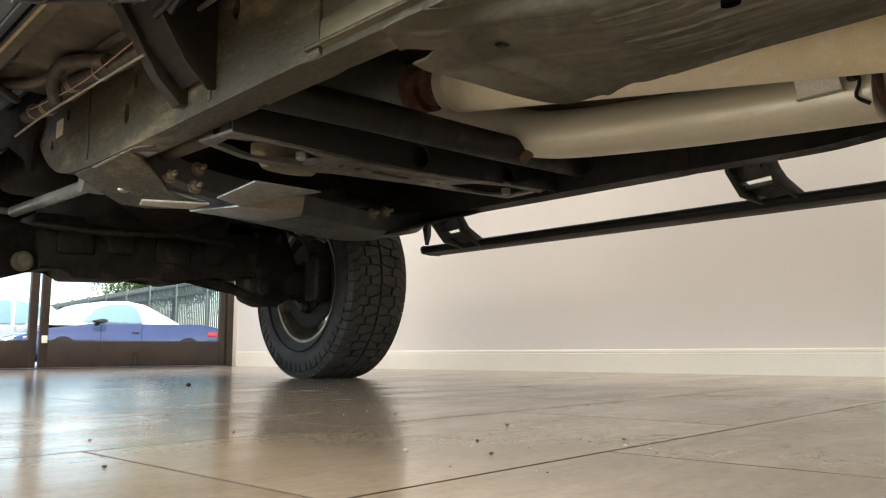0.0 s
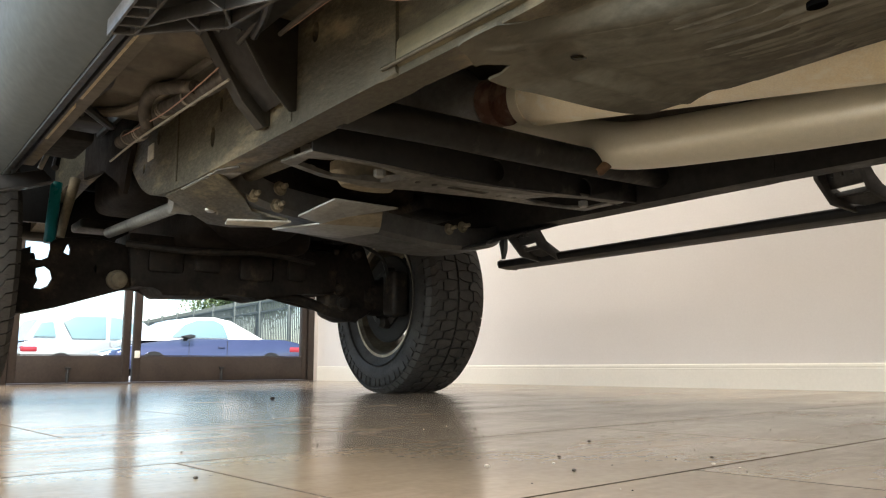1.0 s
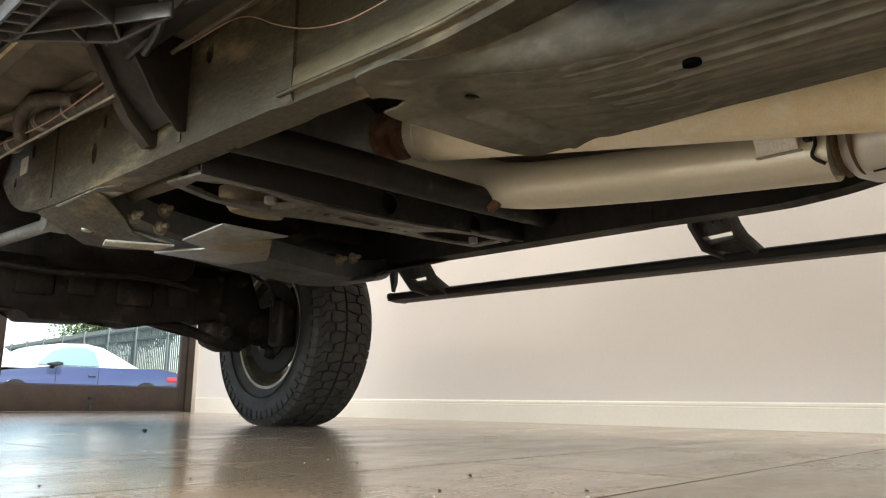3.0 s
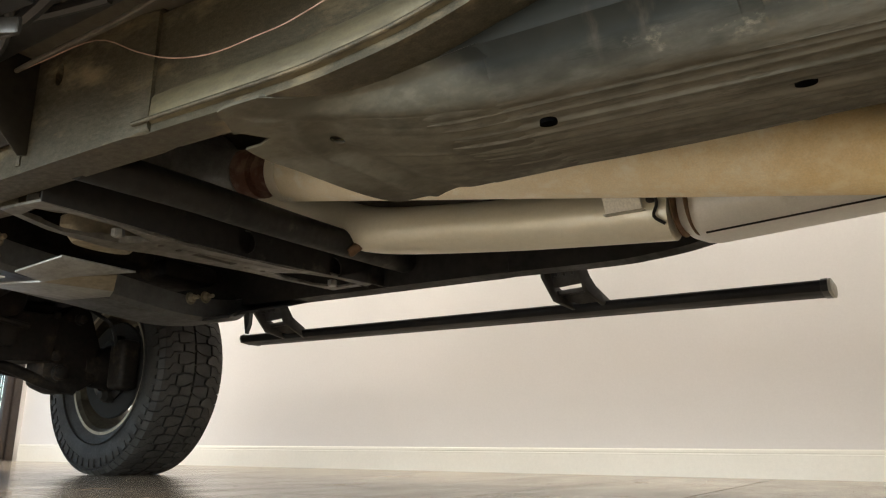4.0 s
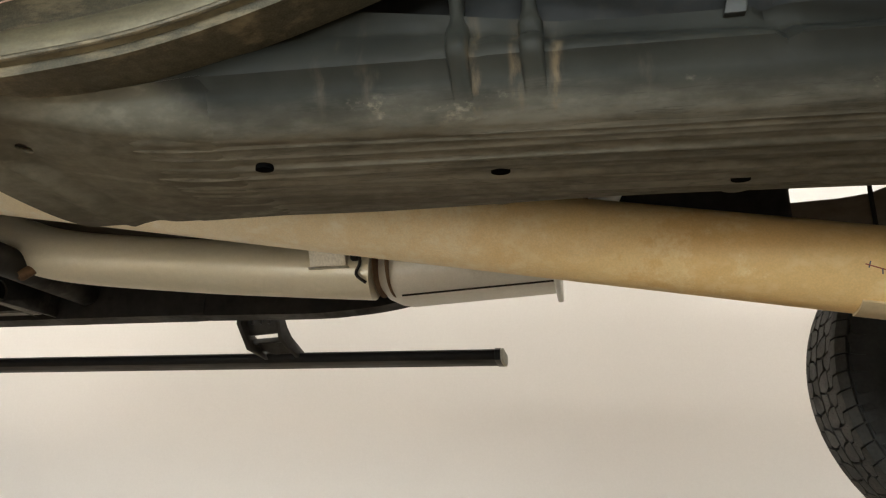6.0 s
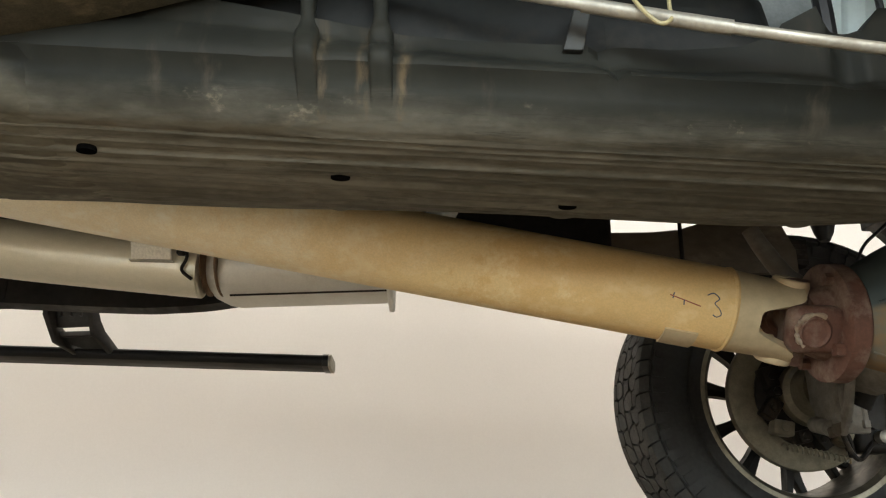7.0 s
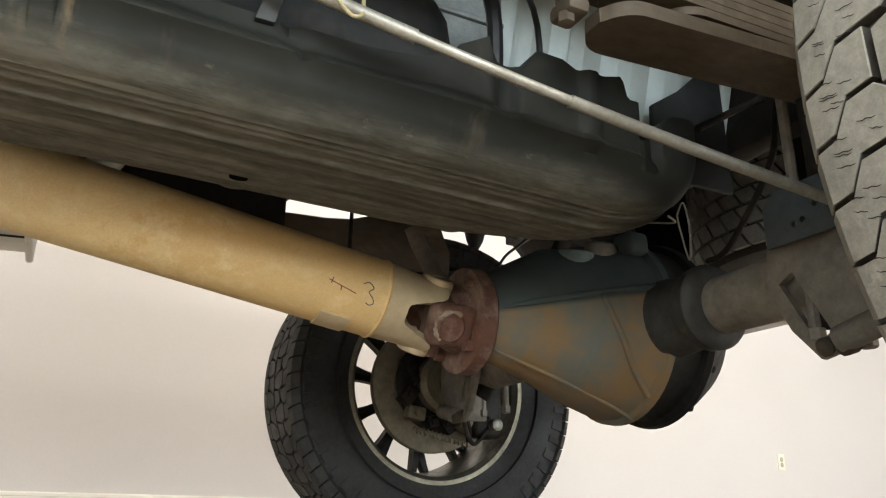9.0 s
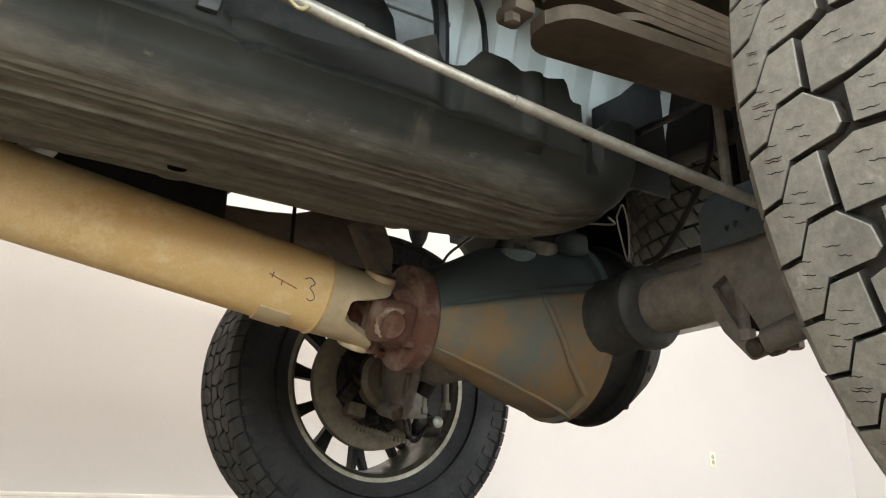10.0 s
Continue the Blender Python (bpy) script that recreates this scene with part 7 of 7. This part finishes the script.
# grey sheet and strip added in front of the panel to stand for its shade
bm = B()
box(bm, (3.27, -0.366, 0.690), (3.475, -0.356, 0.985), 0.003)
box(bm, (3.27, -0.372, 0.748), (3.475, -0.357, 0.756), 0.002)
part("stay_plate", bm, M_PANEL_SHADE, body, "dull grey plate added for the shade on the panel")
bm = B()
prism(bm, [(3.765, -0.34, 0.60), (3.768, -0.34, 0.722), (3.83, -0.34, 0.765), (3.888, -0.34, 0.822), (3.922, -0.34, 0.812), (3.93, -0.34, 0.60)], (0, 0.010, 0), 0.003)
part("dark_stay", bm, M_UPPER, body, "black stay plate behind the tank")
for x_ in (4.25, 4.75):
    bm = B()
    box(bm, (x_, -0.92, 0.935), (x_ + 0.05, 0.92, 0.985), 0.006)
    part("bed_sill", bm, M_FRAME_D, body)
bm = B()
box(bm, (2.76, -1.0, 0.93), (2.80, 1.0, 1.45), 0.006)
part("bed_end", bm, M_PAINT, body)
bm = B()
box(bm, (5.16, -1.0, 0.80), (5.20, 1.0, 1.45), 0.006)
part("bed_end", bm, M_PAINT, body)
bm = B()
box(bm, (5.15, -0.98, 0.76), (5.36, 0.98, 0.90), 0.03, 3)
part("rear_bumper", bm, M_SKID, body)

# straps and small lines over the tank
for x_ in (3.405, 3.47):
    bm = B()
    tube(bm, curve_pts([(x_, -0.468, 0.60), (x_ - 0.005, -0.462, 0.72), (x_ - 0.03, -0.40, 0.86), (x_ - 0.04, -0.35, 0.90)], 5), 0.010 if x_ < 3.42 else 0.004, 8)
    part("tank_hose", bm, M_PLASTIC, truck, "thin black hose above the tank")
bm = B()
tube(bm, curve_pts([(3.96, -0.50, 0.90), (3.925, -0.445, 0.72), (3.915, -0.43, 0.62), (3.91, -0.34, 0.51), (3.92, -0.28, 0.50)], 6), 0.005, 8)
tube(bm, [(3.80, -0.40, 0.66), (4.10, -0.36, 0.85)], 0.006, 8)
part("brake_hose", bm, M_GREASE, truck, "black rubber brake hose")
bm = B()
tube(bm, curve_pts([(3.86, -0.28, 0.57), (3.87, -0.275, 0.545), (3.89, -0.27, 0.50), (3.90, -0.265, 0.56), (3.885, -0.27, 0.60), (3.86, -0.28, 0.57)], 6), 0.0016, 6)
tube(bm, curve_pts([(3.87, -0.10, 0.60), (3.88, -0.17, 0.595), (3.90, -0.23, 0.58), (3.86, -0.26, 0.575)], 5), 0.002, 6)
part("vent_wire", bm, M_TUBE, truck, "thin pale vent wire")

# cable, hose and wires along the near rail
bm = B()
hose = curve_pts([(0.80, -0.625, 0.725), (0.914, -0.635, 0.708), (1.034, -0.64, 0.690), (1.103, -0.64, 0.700), (1.214, -0.64, 0.703), (1.322, -0.64, 0.689), (1.443, -0.64, 0.678), (1.544, -0.635, 0.672), (1.66, -0.625, 0.69)], 12)
tube(bm, hose, [0.0165 + (0.0012 if k % 3 == 0 else 0.0) for k in range(len(hose))], 18)
part("fuel_hose", bm, M_HOSE_D, truck, "dusty dark corrugated hose with clamps")
bm = B()
tube(bm, curve_pts([(1.19, -0.668, 0.660), (1.205, -0.68, 0.690), (1.225, -0.682, 0.713), (1.268, -0.680, 0.722), (1.330, -0.674, 0.712), (1.40, -0.665, 0.696), (1.46, -0.655, 0.680)], 8), 0.0145, 18)
part("vent_hose", bm, M_HOSE_D, truck, "dark rubber hose loop")
for k, pts_ in enumerate((((0.88, -0.80, 0.715), (1.00, -0.775, 0.705), (1.12, -0.79, 0.71), (1.26, -0.77, 0.72), (1.40, -0.80, 0.72)), ((0.85, -0.74, 0.76), (0.96, -0.72, 0.715), (1.06, -0.75, 0.712), (1.15, -0.80, 0.70)), ((0.92, -0.68, 0.73), (1.02, -0.71, 0.70), (1.10, -0.76, 0.695), (1.16, -0.81, 0.70)))):
    bm = B()
    tube(bm, curve_pts(pts_, 5), 0.006 + 0.002 * k, 8)
    part("loom_branch", bm, M_PLASTIC, truck, "black taped wire branch")
bm = B()
box(bm, (0.95, -0.80, 0.69), (1.05, -0.72, 0.745), 0.012, 2)
part("junction_box", bm, M_PLASTIC, truck, "black plastic junction box")
for x_, z_ in ((1.030, 0.6905), (1.045, 0.690), (1.205, 0.703), (1.220, 0.7025), (1.383, 0.683), (0.93, 0.705)):
    bm = B()
    lathe(bm, [(-0.0035, 0.0170), (-0.0035, 0.0195), (0.0035, 0.0195), (0.0035, 0.0170)], (x_, -0.640, z_), (1, 0, 0.1), 24, closed=True)
    part("hose_clamp", bm, M_TUBE, truck, "pale steel hose clamp")
bm = B()
tube(bm, curve_pts([(0.823, -0.655, 0.662), (1.098, -0.664, 0.653), (1.359, -0.664, 0.643), (1.640, -0.655, 0.640)], 5), 0.0026, 8)
part("parking_brake_cable", bm, M_TUBE, truck, "pale steel cable")
bm = B()
tube(bm, curve_pts([(0.95, -0.66, 0.70), (1.15, -0.668, 0.675), (1.35, -0.664, 0.665), (1.60, -0.66, 0.675)], 5), 0.0016, 6)
tube(bm, curve_pts([(1.68, -0.592, 0.714), (1.80, -0.596, 0.708), (1.95, -0.594, 0.702), (2.05, -0.59, 0.655), (2.125, -0.59, 0.623), (2.211, -0.59, 0.603), (2.297, -0.59, 0.602), (2.37, -0.59, 0.606), (2.5, -0.585, 0.64), (2.6, -0.575, 0.70)], 5), 0.0009, 6)
part("loose_wire", bm, M_COPPER, truck, "loose copper-pink wire")
bm = B()
tube(bm, curve_pts([(1.66, -0.594, 0.712), (1.80, -0.60, 0.712), (1.98, -0.60, 0.712), (2.10, -0.60, 0.72), (2.25, -0.60, 0.74)], 5), 0.0042, 8)
part("wire_sheath", bm, M_HOSE, truck, "dusty wire sheath")
# loom and fittings above the near rail
bm = B()
rnd = random.Random(7)
for k in range(7):
    y_ = -0.66 - 0.022 * k
    bm = B()
    tube(bm, curve_pts([(1.60 + 0.25 * rnd.random() + 0.12 * j, y_ + 0.02 * rnd.random(), 0.69 + 0.05 * rnd.random() + 0.01 * j) for j in range(6)], 4), 0.006 + 0.005 * rnd.random(), 8)
    part("wiring_loom", bm, M_PLASTIC, truck, "black wiring loom")

bm = B()
box(bm, (1.74, -0.845, 0.690), (2.14, -0.64, 0.742), 0.014, 2)
part("harness_tray", bm, M_PLASTIC, truck, "black plastic harness tray")
for x_, y_ in ((1.80, -0.80), (1.88, -0.70), (1.97, -0.78), (2.04, -0.69)):
    bm = B()
    lathe(bm, [(-0.014, 0.007), (-0.004, 0.010), (0.004, 0.010)], (x_, y_, 0.688), (0.2, 0.1, 1), 10)
    part("tray_clip", bm, M_TUBE, truck, "small pale metal clip")
for k, (a_, c_) in enumerate((((1.76, -0.66), (2.10, -0.80)), ((1.80, -0.83), (2.10, -0.67)), ((1.78, -0.74), (2.12, -0.73)))):
    bm = B()
    tube(bm, curve_pts([(a_[0], a_[1], 0.680), ((a_[0] + c_[0]) / 2, (a_[1] + c_[1]) / 2 + 0.02, 0.667), (c_[0], c_[1], 0.682)], 5), 0.007 + 0.002 * k, 8)
    part("loom_branch", bm, M_PLASTIC, truck, "black taped wire branch")

# spare wheel under the bed
spare = new("spare_wheel")
spare.parent = truck
tagged(spare, "dusty spare tyre slung under the bed")
bm = B()
prof = [(-0.118, 0.27), (-0.136, 0.300), (-0.146, 0.335), (-0.140, 0.375), (-0.11, 0.388), (0.11, 0.388), (0.140, 0.375), (0.146, 0.335), (0.136, 0.300), (0.118, 0.27)]
SPM = pose(4.80, 0.08, 0.835, 90, 0, 0)
lathe(bm, prof, (0, 0, 0), (0, 1, 0), 80, caps=False)
bmesh.ops.transform(bm, matrix=SPM, verts=bm.verts)
part("tyre", bm, M_RUBBER, spare)
bm = B()
for k in range(44):
    for j, (v0, v1) in enumerate(((-0.125, -0.080), (-0.072, -0.026), (-0.018, 0.018), (0.026, 0.072), (0.080, 0.125))):
        a0 = 2 * math.pi * (k + 0.5 * (j % 2)) / 44
        a1 = a0 + 2 * math.pi * 0.86 / 44
        def sp_pt(a, v, r):
            return SPM @ Vector((r * math.cos(a + v * 1.6), v, r * math.sin(a + v * 1.6)))
        lo_ = [bm.verts.new(sp_pt(a, v, 0.386)) for a, v in ((a0, v0), (a1, v0), (a1, v1), (a0, v1))]
        hi_ = [bm.verts.new(sp_pt(a, v, 0.399)) for a, v in ((a0, v0), (a1, v0), (a1, v1), (a0, v1))]
        for i in range(4):
            bm.faces.new((lo_[i], lo_[(i + 1) % 4], hi_[(i + 1) % 4], hi_[i]))
        bm.faces.new(hi_)
part("tread", bm, M_TREAD, spare, "grey-brown block tread", 30)
bm = B()
lathe(bm, [(-0.10, 0.265), (-0.05, 0.23), (0.02, 0.22), (0.03, 0.08), (0.04, 0.05)], (0, 0, 0), (0, 1, 0), 48)
bmesh.ops.transform(bm, matrix=SPM, verts=bm.verts)
part("rim", bm, M_RIM, spare)

# ---- crumbs on the floor ----
rnd = random.Random(11)
def crumb(bm, x, y_, r):
    v = bmesh.ops.create_icosphere(bm, subdivisions=1, radius=r)["verts"]
    for q in v:
        q.co = Vector((x, y_, r * 0.55)) + Vector((q.co.x * (0.8 + 0.5 * rnd.random()), q.co.y * (0.7 + 0.5 * rnd.random()), q.co.z * 0.6))
bm = B()
for x_, y_, r in ((2.36, -0.53, 0.0030), (2.146, -0.268, 0.0034), (2.257, -0.447, 0.0026), (2.383, -0.308, 0.0030), (1.782, -0.676, 0.0022), (0.377, 0.045, 0.010), (1.898, -0.801, 0.0022), (2.157, -0.875, 0.0028)):
    crumb(bm, x_, y_, r)
for k in range(260):
    crumb(bm, -1.2 + 4.6 * rnd.random(), -0.95 + 2.9 * rnd.random(), 0.0009 + 0.0012 * rnd.random() ** 2)
tagged(obj("dirt_crumbs", bm, M_CRUMB), "scattered dark dirt crumbs on the tiled floor", "dirt", kind="stuff")
bm = B()
for x_, y_, r in ((2.275, -0.582, 0.0036), (2.42, -0.36, 0.0022), (2.30, -0.50, 0.0020)):
    crumb(bm, x_, y_, r)
for k in range(36):
    crumb(bm, 0.2 + 2.6 * rnd.random(), -0.85 + 1.6 * rnd.random(), 0.0007 + 0.0009 * rnd.random() ** 2)
tagged(obj("pale_crumbs", bm, M_CRUMB_L), "scattered pale grit on the tiled floor", "grit", kind="stuff")

# ---- outside: pavement, road, cars, fence and trees ----
def outside(name, bm, material, label="", category="", kind="structure"):
    ob = obj(name, bm, material)
    ob.matrix_world = ROOM
    return tagged(ob, label, category, kind=kind)


bm = B()
box(bm, (-13.0, -40, -0.20), (X0 - 0.16, 40, -0.012))
outside("pavement", bm, M_WALK)
bm = B()
box(bm, (-600, -600, -0.40), (600, 600, -0.14))
outside("ground", bm, M_ASPHALT)


def car(name, label, paint, roofpaint, at, heading, length, height, roof_shape, panes):
    """A car of side profile: lower body, cabin, glass, wheels and lamps. Nose towards -x of its own."""
    c = thing(name, label, "car", ROOM @ pose(*at) @ pose(0, 0, 0, 0, 0, heading))
    h = length / 2
    bm = B()
    low = [(-h, 0.42), (-h + 0.03, 0.30), (-h + 0.5, 0.2), (h - 0.5, 0.2), (h - 0.05, 0.32), (h, 0.62), (h - 0.06, 0.84), (h - 0.5, 0.92), (0.4, 0.90), (-0.7, 0.90), (-h + 0.6, 0.78), (-h + 0.08, 0.62)]
    prism(bm, [(x_, -0.88, z_) for x_, z_ in low], (0, 1.76, 0), 0.05)
    part("lower_body", bm, paint, c)
    rs = [(x_ * h, z_ * height) for x_, z_ in roof_shape]
    bm = B()
    lo_ = [bm.verts.new((x_, -0.80 + 0.16 * (z_ > 0.95), z_)) for x_, z_ in rs]
    hi_ = [bm.verts.new((x_, 0.80 - 0.16 * (z_ > 0.95), z_)) for x_, z_ in rs]
    n = len(rs)
    bm.faces.new(lo_)
    bm.faces.new(hi_[::-1])
    for i in range(n):
        bm.faces.new((lo_[i], hi_[i], hi_[(i + 1) % n], lo_[(i + 1) % n]))
    part("cabin", bm, roofpaint, c, "sunlit pale roof")
    for s in (-1, 1):
        bm = B()
        for pane in panes:
            bm = B()
            prism(bm, [(x_ * h, s * (0.815 - 0.16 * min(1.0, max(0.0, (z_ - 0.62) / 0.3))), z_ * height) for x_, z_ in pane], (0, 0.012 * s, 0), 0.003)
            part("window", bm, M_CARWIN, c, "side window, pale with a painted sky reflection")
        for x_ in (-0.62, 0.28):
            bm = B()
            box(bm, (x_ - 0.006, min(s * 0.876, s * 0.884), 0.34), (x_ + 0.006, max(s * 0.876, s * 0.884), 0.86))
            part("door_seam", bm, M_PLASTIC, c)
        bm = B()
        box(bm, (0.06, min(s * 0.875, s * 0.91), 0.70), (0.22, max(s * 0.875, s * 0.91), 0.735), 0.008)
        part("door_handle", bm, paint, c)
        bm = B()
        prism(bm, [(-0.84, s * 0.90, 0.945), (-0.80, s * 0.90, 0.905), (-0.62, s * 0.90, 0.895), (-0.55, s * 0.90, 0.915), (-0.55, s * 0.90, 0.965), (-0.66, s * 0.90, 0.985)], (0, 0.14 * s, 0.005), 0.012)
        prism(bm, [(-0.76, s * 0.84, 0.82), (-0.68, s * 0.84, 0.82), (-0.66, s * 0.92, 0.91), (-0.76, s * 0.92, 0.91)], (0, 0.02 * s, 0), 0.004)
        part("mirror", bm, M_PLASTIC, c)
        bm = B()
        box(bm, (h - 0.36, min(s * 0.60, s * 0.892), 0.62), (h - 0.02, max(s * 0.60, s * 0.892), 0.75), 0.03)
        part("tail_light", bm, M_TAIL, c, "red tail light")
        for x_ in (-h + 0.85, h - 0.85):
            bm = B()
            lathe(bm, [(-0.10, 0.20), (-0.11, 0.30), (0.11, 0.30), (0.10, 0.20)], (x_, s * 0.80, 0.31), (0, 1, 0), 28)
            part("car_wheel", bm, M_PLASTIC, c)
    return c


car("parked_coupe", "blue coupe with pale sunlit roof, parked across the street", M_CARBLUE, M_CARROOF, (-17.5, 7.75, -0.14), 90, 4.5, 1.40,
    [(-0.74, 0.60), (-0.36, 0.93), (-0.24, 0.98), (0.02, 1.0), (0.20, 0.95), (0.58, 0.62)],
    [[(-0.44, 0.66), (-0.30, 0.86), (-0.16, 0.945), (0.02, 0.95), (0.11, 0.88), (0.15, 0.66)]])
car("parked_hatchback", "silver hatchback parked beside the fence", M_CARSILVER, M_CARSILVER, (-19.9, 6.5, -0.14), -90, 4.4, 1.56,
    [(-0.55, 0.56), (-0.18, 0.95), (0.05, 1.0), (0.50, 0.99), (0.82, 0.88), (0.96, 0.56)],
    [[(-0.30, 0.60), (-0.10, 0.90), (0.10, 0.94), (0.12, 0.60)], [(0.16, 0.60), (0.15, 0.94), (0.46, 0.93), (0.58, 0.84), (0.50, 0.60)], [(0.66, 0.62), (0.68, 0.84), (0.80, 0.82), (0.88, 0.62)]])
fence = thing("iron_fence", "dark iron picket fence running back beside the parked cars", "fence", ROOM @ pose(-18.5, 11.8, -0.14, 0, 0, 83.3))
for k in range(10):
    bm = B()
    box(bm, (-0.05, 2.4 * k - 0.05, 0), (0.05, 2.4 * k + 0.05, 2.62), 0.01)
    part("post", bm, M_FENCE, fence)
for z_ in (0.25, 2.05, 2.36):
    bm = B()
    box(bm, (-0.02, -0.05, z_), (0.02, 21.65, z_ + 0.05))
    part("fence_rail", bm, M_FENCE, fence)
pick = None
for k in range(160):
    if k % 18 == 0:
        continue
    if pick is None:
        bm = B()
        box(bm, (-0.016, -0.016, 0.05), (0.016, 0.016, 2.56))
        pick = part("picket", bm, M_FENCE, fence)
        pick.location.y = 2.4 / 18 * k
    else:
        c = pick.copy()
        scene.collection.objects.link(c)
        c.location.y = 2.4 / 18 * k


def tree(at, hgt, seed):
    rnd = random.Random(seed)
    t = thing("street_tree", "leafy green street tree in bright sun", "tree", ROOM @ pose(*at), group="street trees")
    bm = B()
    top = Vector((0.3, 0.2, hgt * 0.55))
    tube(bm, curve_pts([(0, 0, -0.1), (0.05, 0.05, hgt * 0.25), top], 5), [0.16 - 0.009 * k for k in range(11)], 10)
    tips = []
    for k in range(9):
        a = 2 * math.pi * k / 9 + rnd.random()
        e = top + Vector((math.cos(a) * hgt * 0.25, math.sin(a) * hgt * 0.25, hgt * (0.05 + 0.3 * rnd.random())))
        st = top * (0.6 + 0.4 * rnd.random())
        tube(bm, curve_pts([st, (st + e) / 2 + Vector((0, 0, 0.2)), e], 4), [0.06 - 0.005 * j for j in range(9)], 6)
        tips += [e, (st + e) / 2]
    part("trunk", bm, M_BARK, t)
    vs, fs = [], []
    for p in tips:
        for k in range(260):
            c = p + Vector((rnd.gauss(0, 0.5), rnd.gauss(0, 0.5), rnd.gauss(0, 0.42)))
            a, b = Vector((rnd.gauss(0, 1), rnd.gauss(0, 1), rnd.gauss(0, 1))).normalized() * 0.09, Vector((rnd.gauss(0, 1), rnd.gauss(0, 1), rnd.gauss(0, 1))).normalized() * 0.05
            i = len(vs)
            vs += [c - a, c + b, c + a, c - b]
            fs.append((i, i + 1, i + 2, i + 3))
    me = bpy.data.meshes.new("crown")
    me.from_pydata(vs, [], fs)
    me.materials.append(M_LEAFGREEN)
    cr = new("crown", me)
    cr.parent = t
    return t


for k, (x_, y_, hg) in enumerate(((-30, 15.6, 5.0), (-34.5, 16.4, 5.5), (-25.5, 16.6, 6.5))):
    tree((x_, y_, -0.14), hg, k)

# ---- floor: tiles of 0.455 by 0.80 m in half bond over a bed of grout ----
floor = room_part("floor", (X0 - 0.10, Y0, -0.12), (X1, Y1, -0.0025), M_GROUT)
TWX, TLY, GAP = 0.455, 0.80, 0.0045
tile_me = {}


def tile_mesh(w, l):
    key = (round(w, 3), round(l, 3))
    if key not in tile_me:
        bm = B()
        g, b_ = GAP / 2, 0.0002
        lo_ = [bm.verts.new(p) for p in ((g, g, -0.004), (w - g, g, -0.004), (w - g, l - g, -0.004), (g, l - g, -0.004))]
        md = [bm.verts.new(p) for p in ((g, g, -b_), (w - g, g, -b_), (w - g, l - g, -b_), (g, l - g, -b_))]
        hi_ = [bm.verts.new(p) for p in ((g + b_, g + b_, 0), (w - g - b_, g + b_, 0), (w - g - b_, l - g - b_, 0), (g + b_, l - g - b_, 0))]
        for A, C in ((lo_, md), (md, hi_)):
            for i in range(4):
                bm.faces.new((A[i], A[(i + 1) % 4], C[(i + 1) % 4], C[i]))
        for f_ in bm.faces:
            f_.material_index = 1
        bm.faces.new(hi_).material_index = 0
        bmesh.ops.recalc_face_normals(bm, faces=bm.faces)
        me = bpy.data.meshes.new("tile")
        bm.to_mesh(me)
        bm.free()
        me.materials.append(M_TILE)
        me.materials.append(M_GROUT)
        tile_me[key] = me
    return tile_me[key]


far = B()
count = 0
i0, i1 = -13, 17
for i in range(i0, i1):
    xa = max(-0.48 + TWX * i, X0 + 0.02)
    xb_ = min(-0.48 + TWX * (i + 1), X1)
    if xb_ - xa < 0.02:
        continue
    off = 0.39 if i % 2 else 0.79
    for j in range(-8, 6):
        ya, yb_ = max(off + TLY * j, Y0), min(off + TLY * (j + 1), Y1 - 0.001)
        if yb_ - ya < 0.02:
            continue
        ob = new("tile", tile_mesh(xb_ - xa, yb_ - ya))
        ob.parent = floor
        ob.location = (xa, ya, 0)
        count += 1
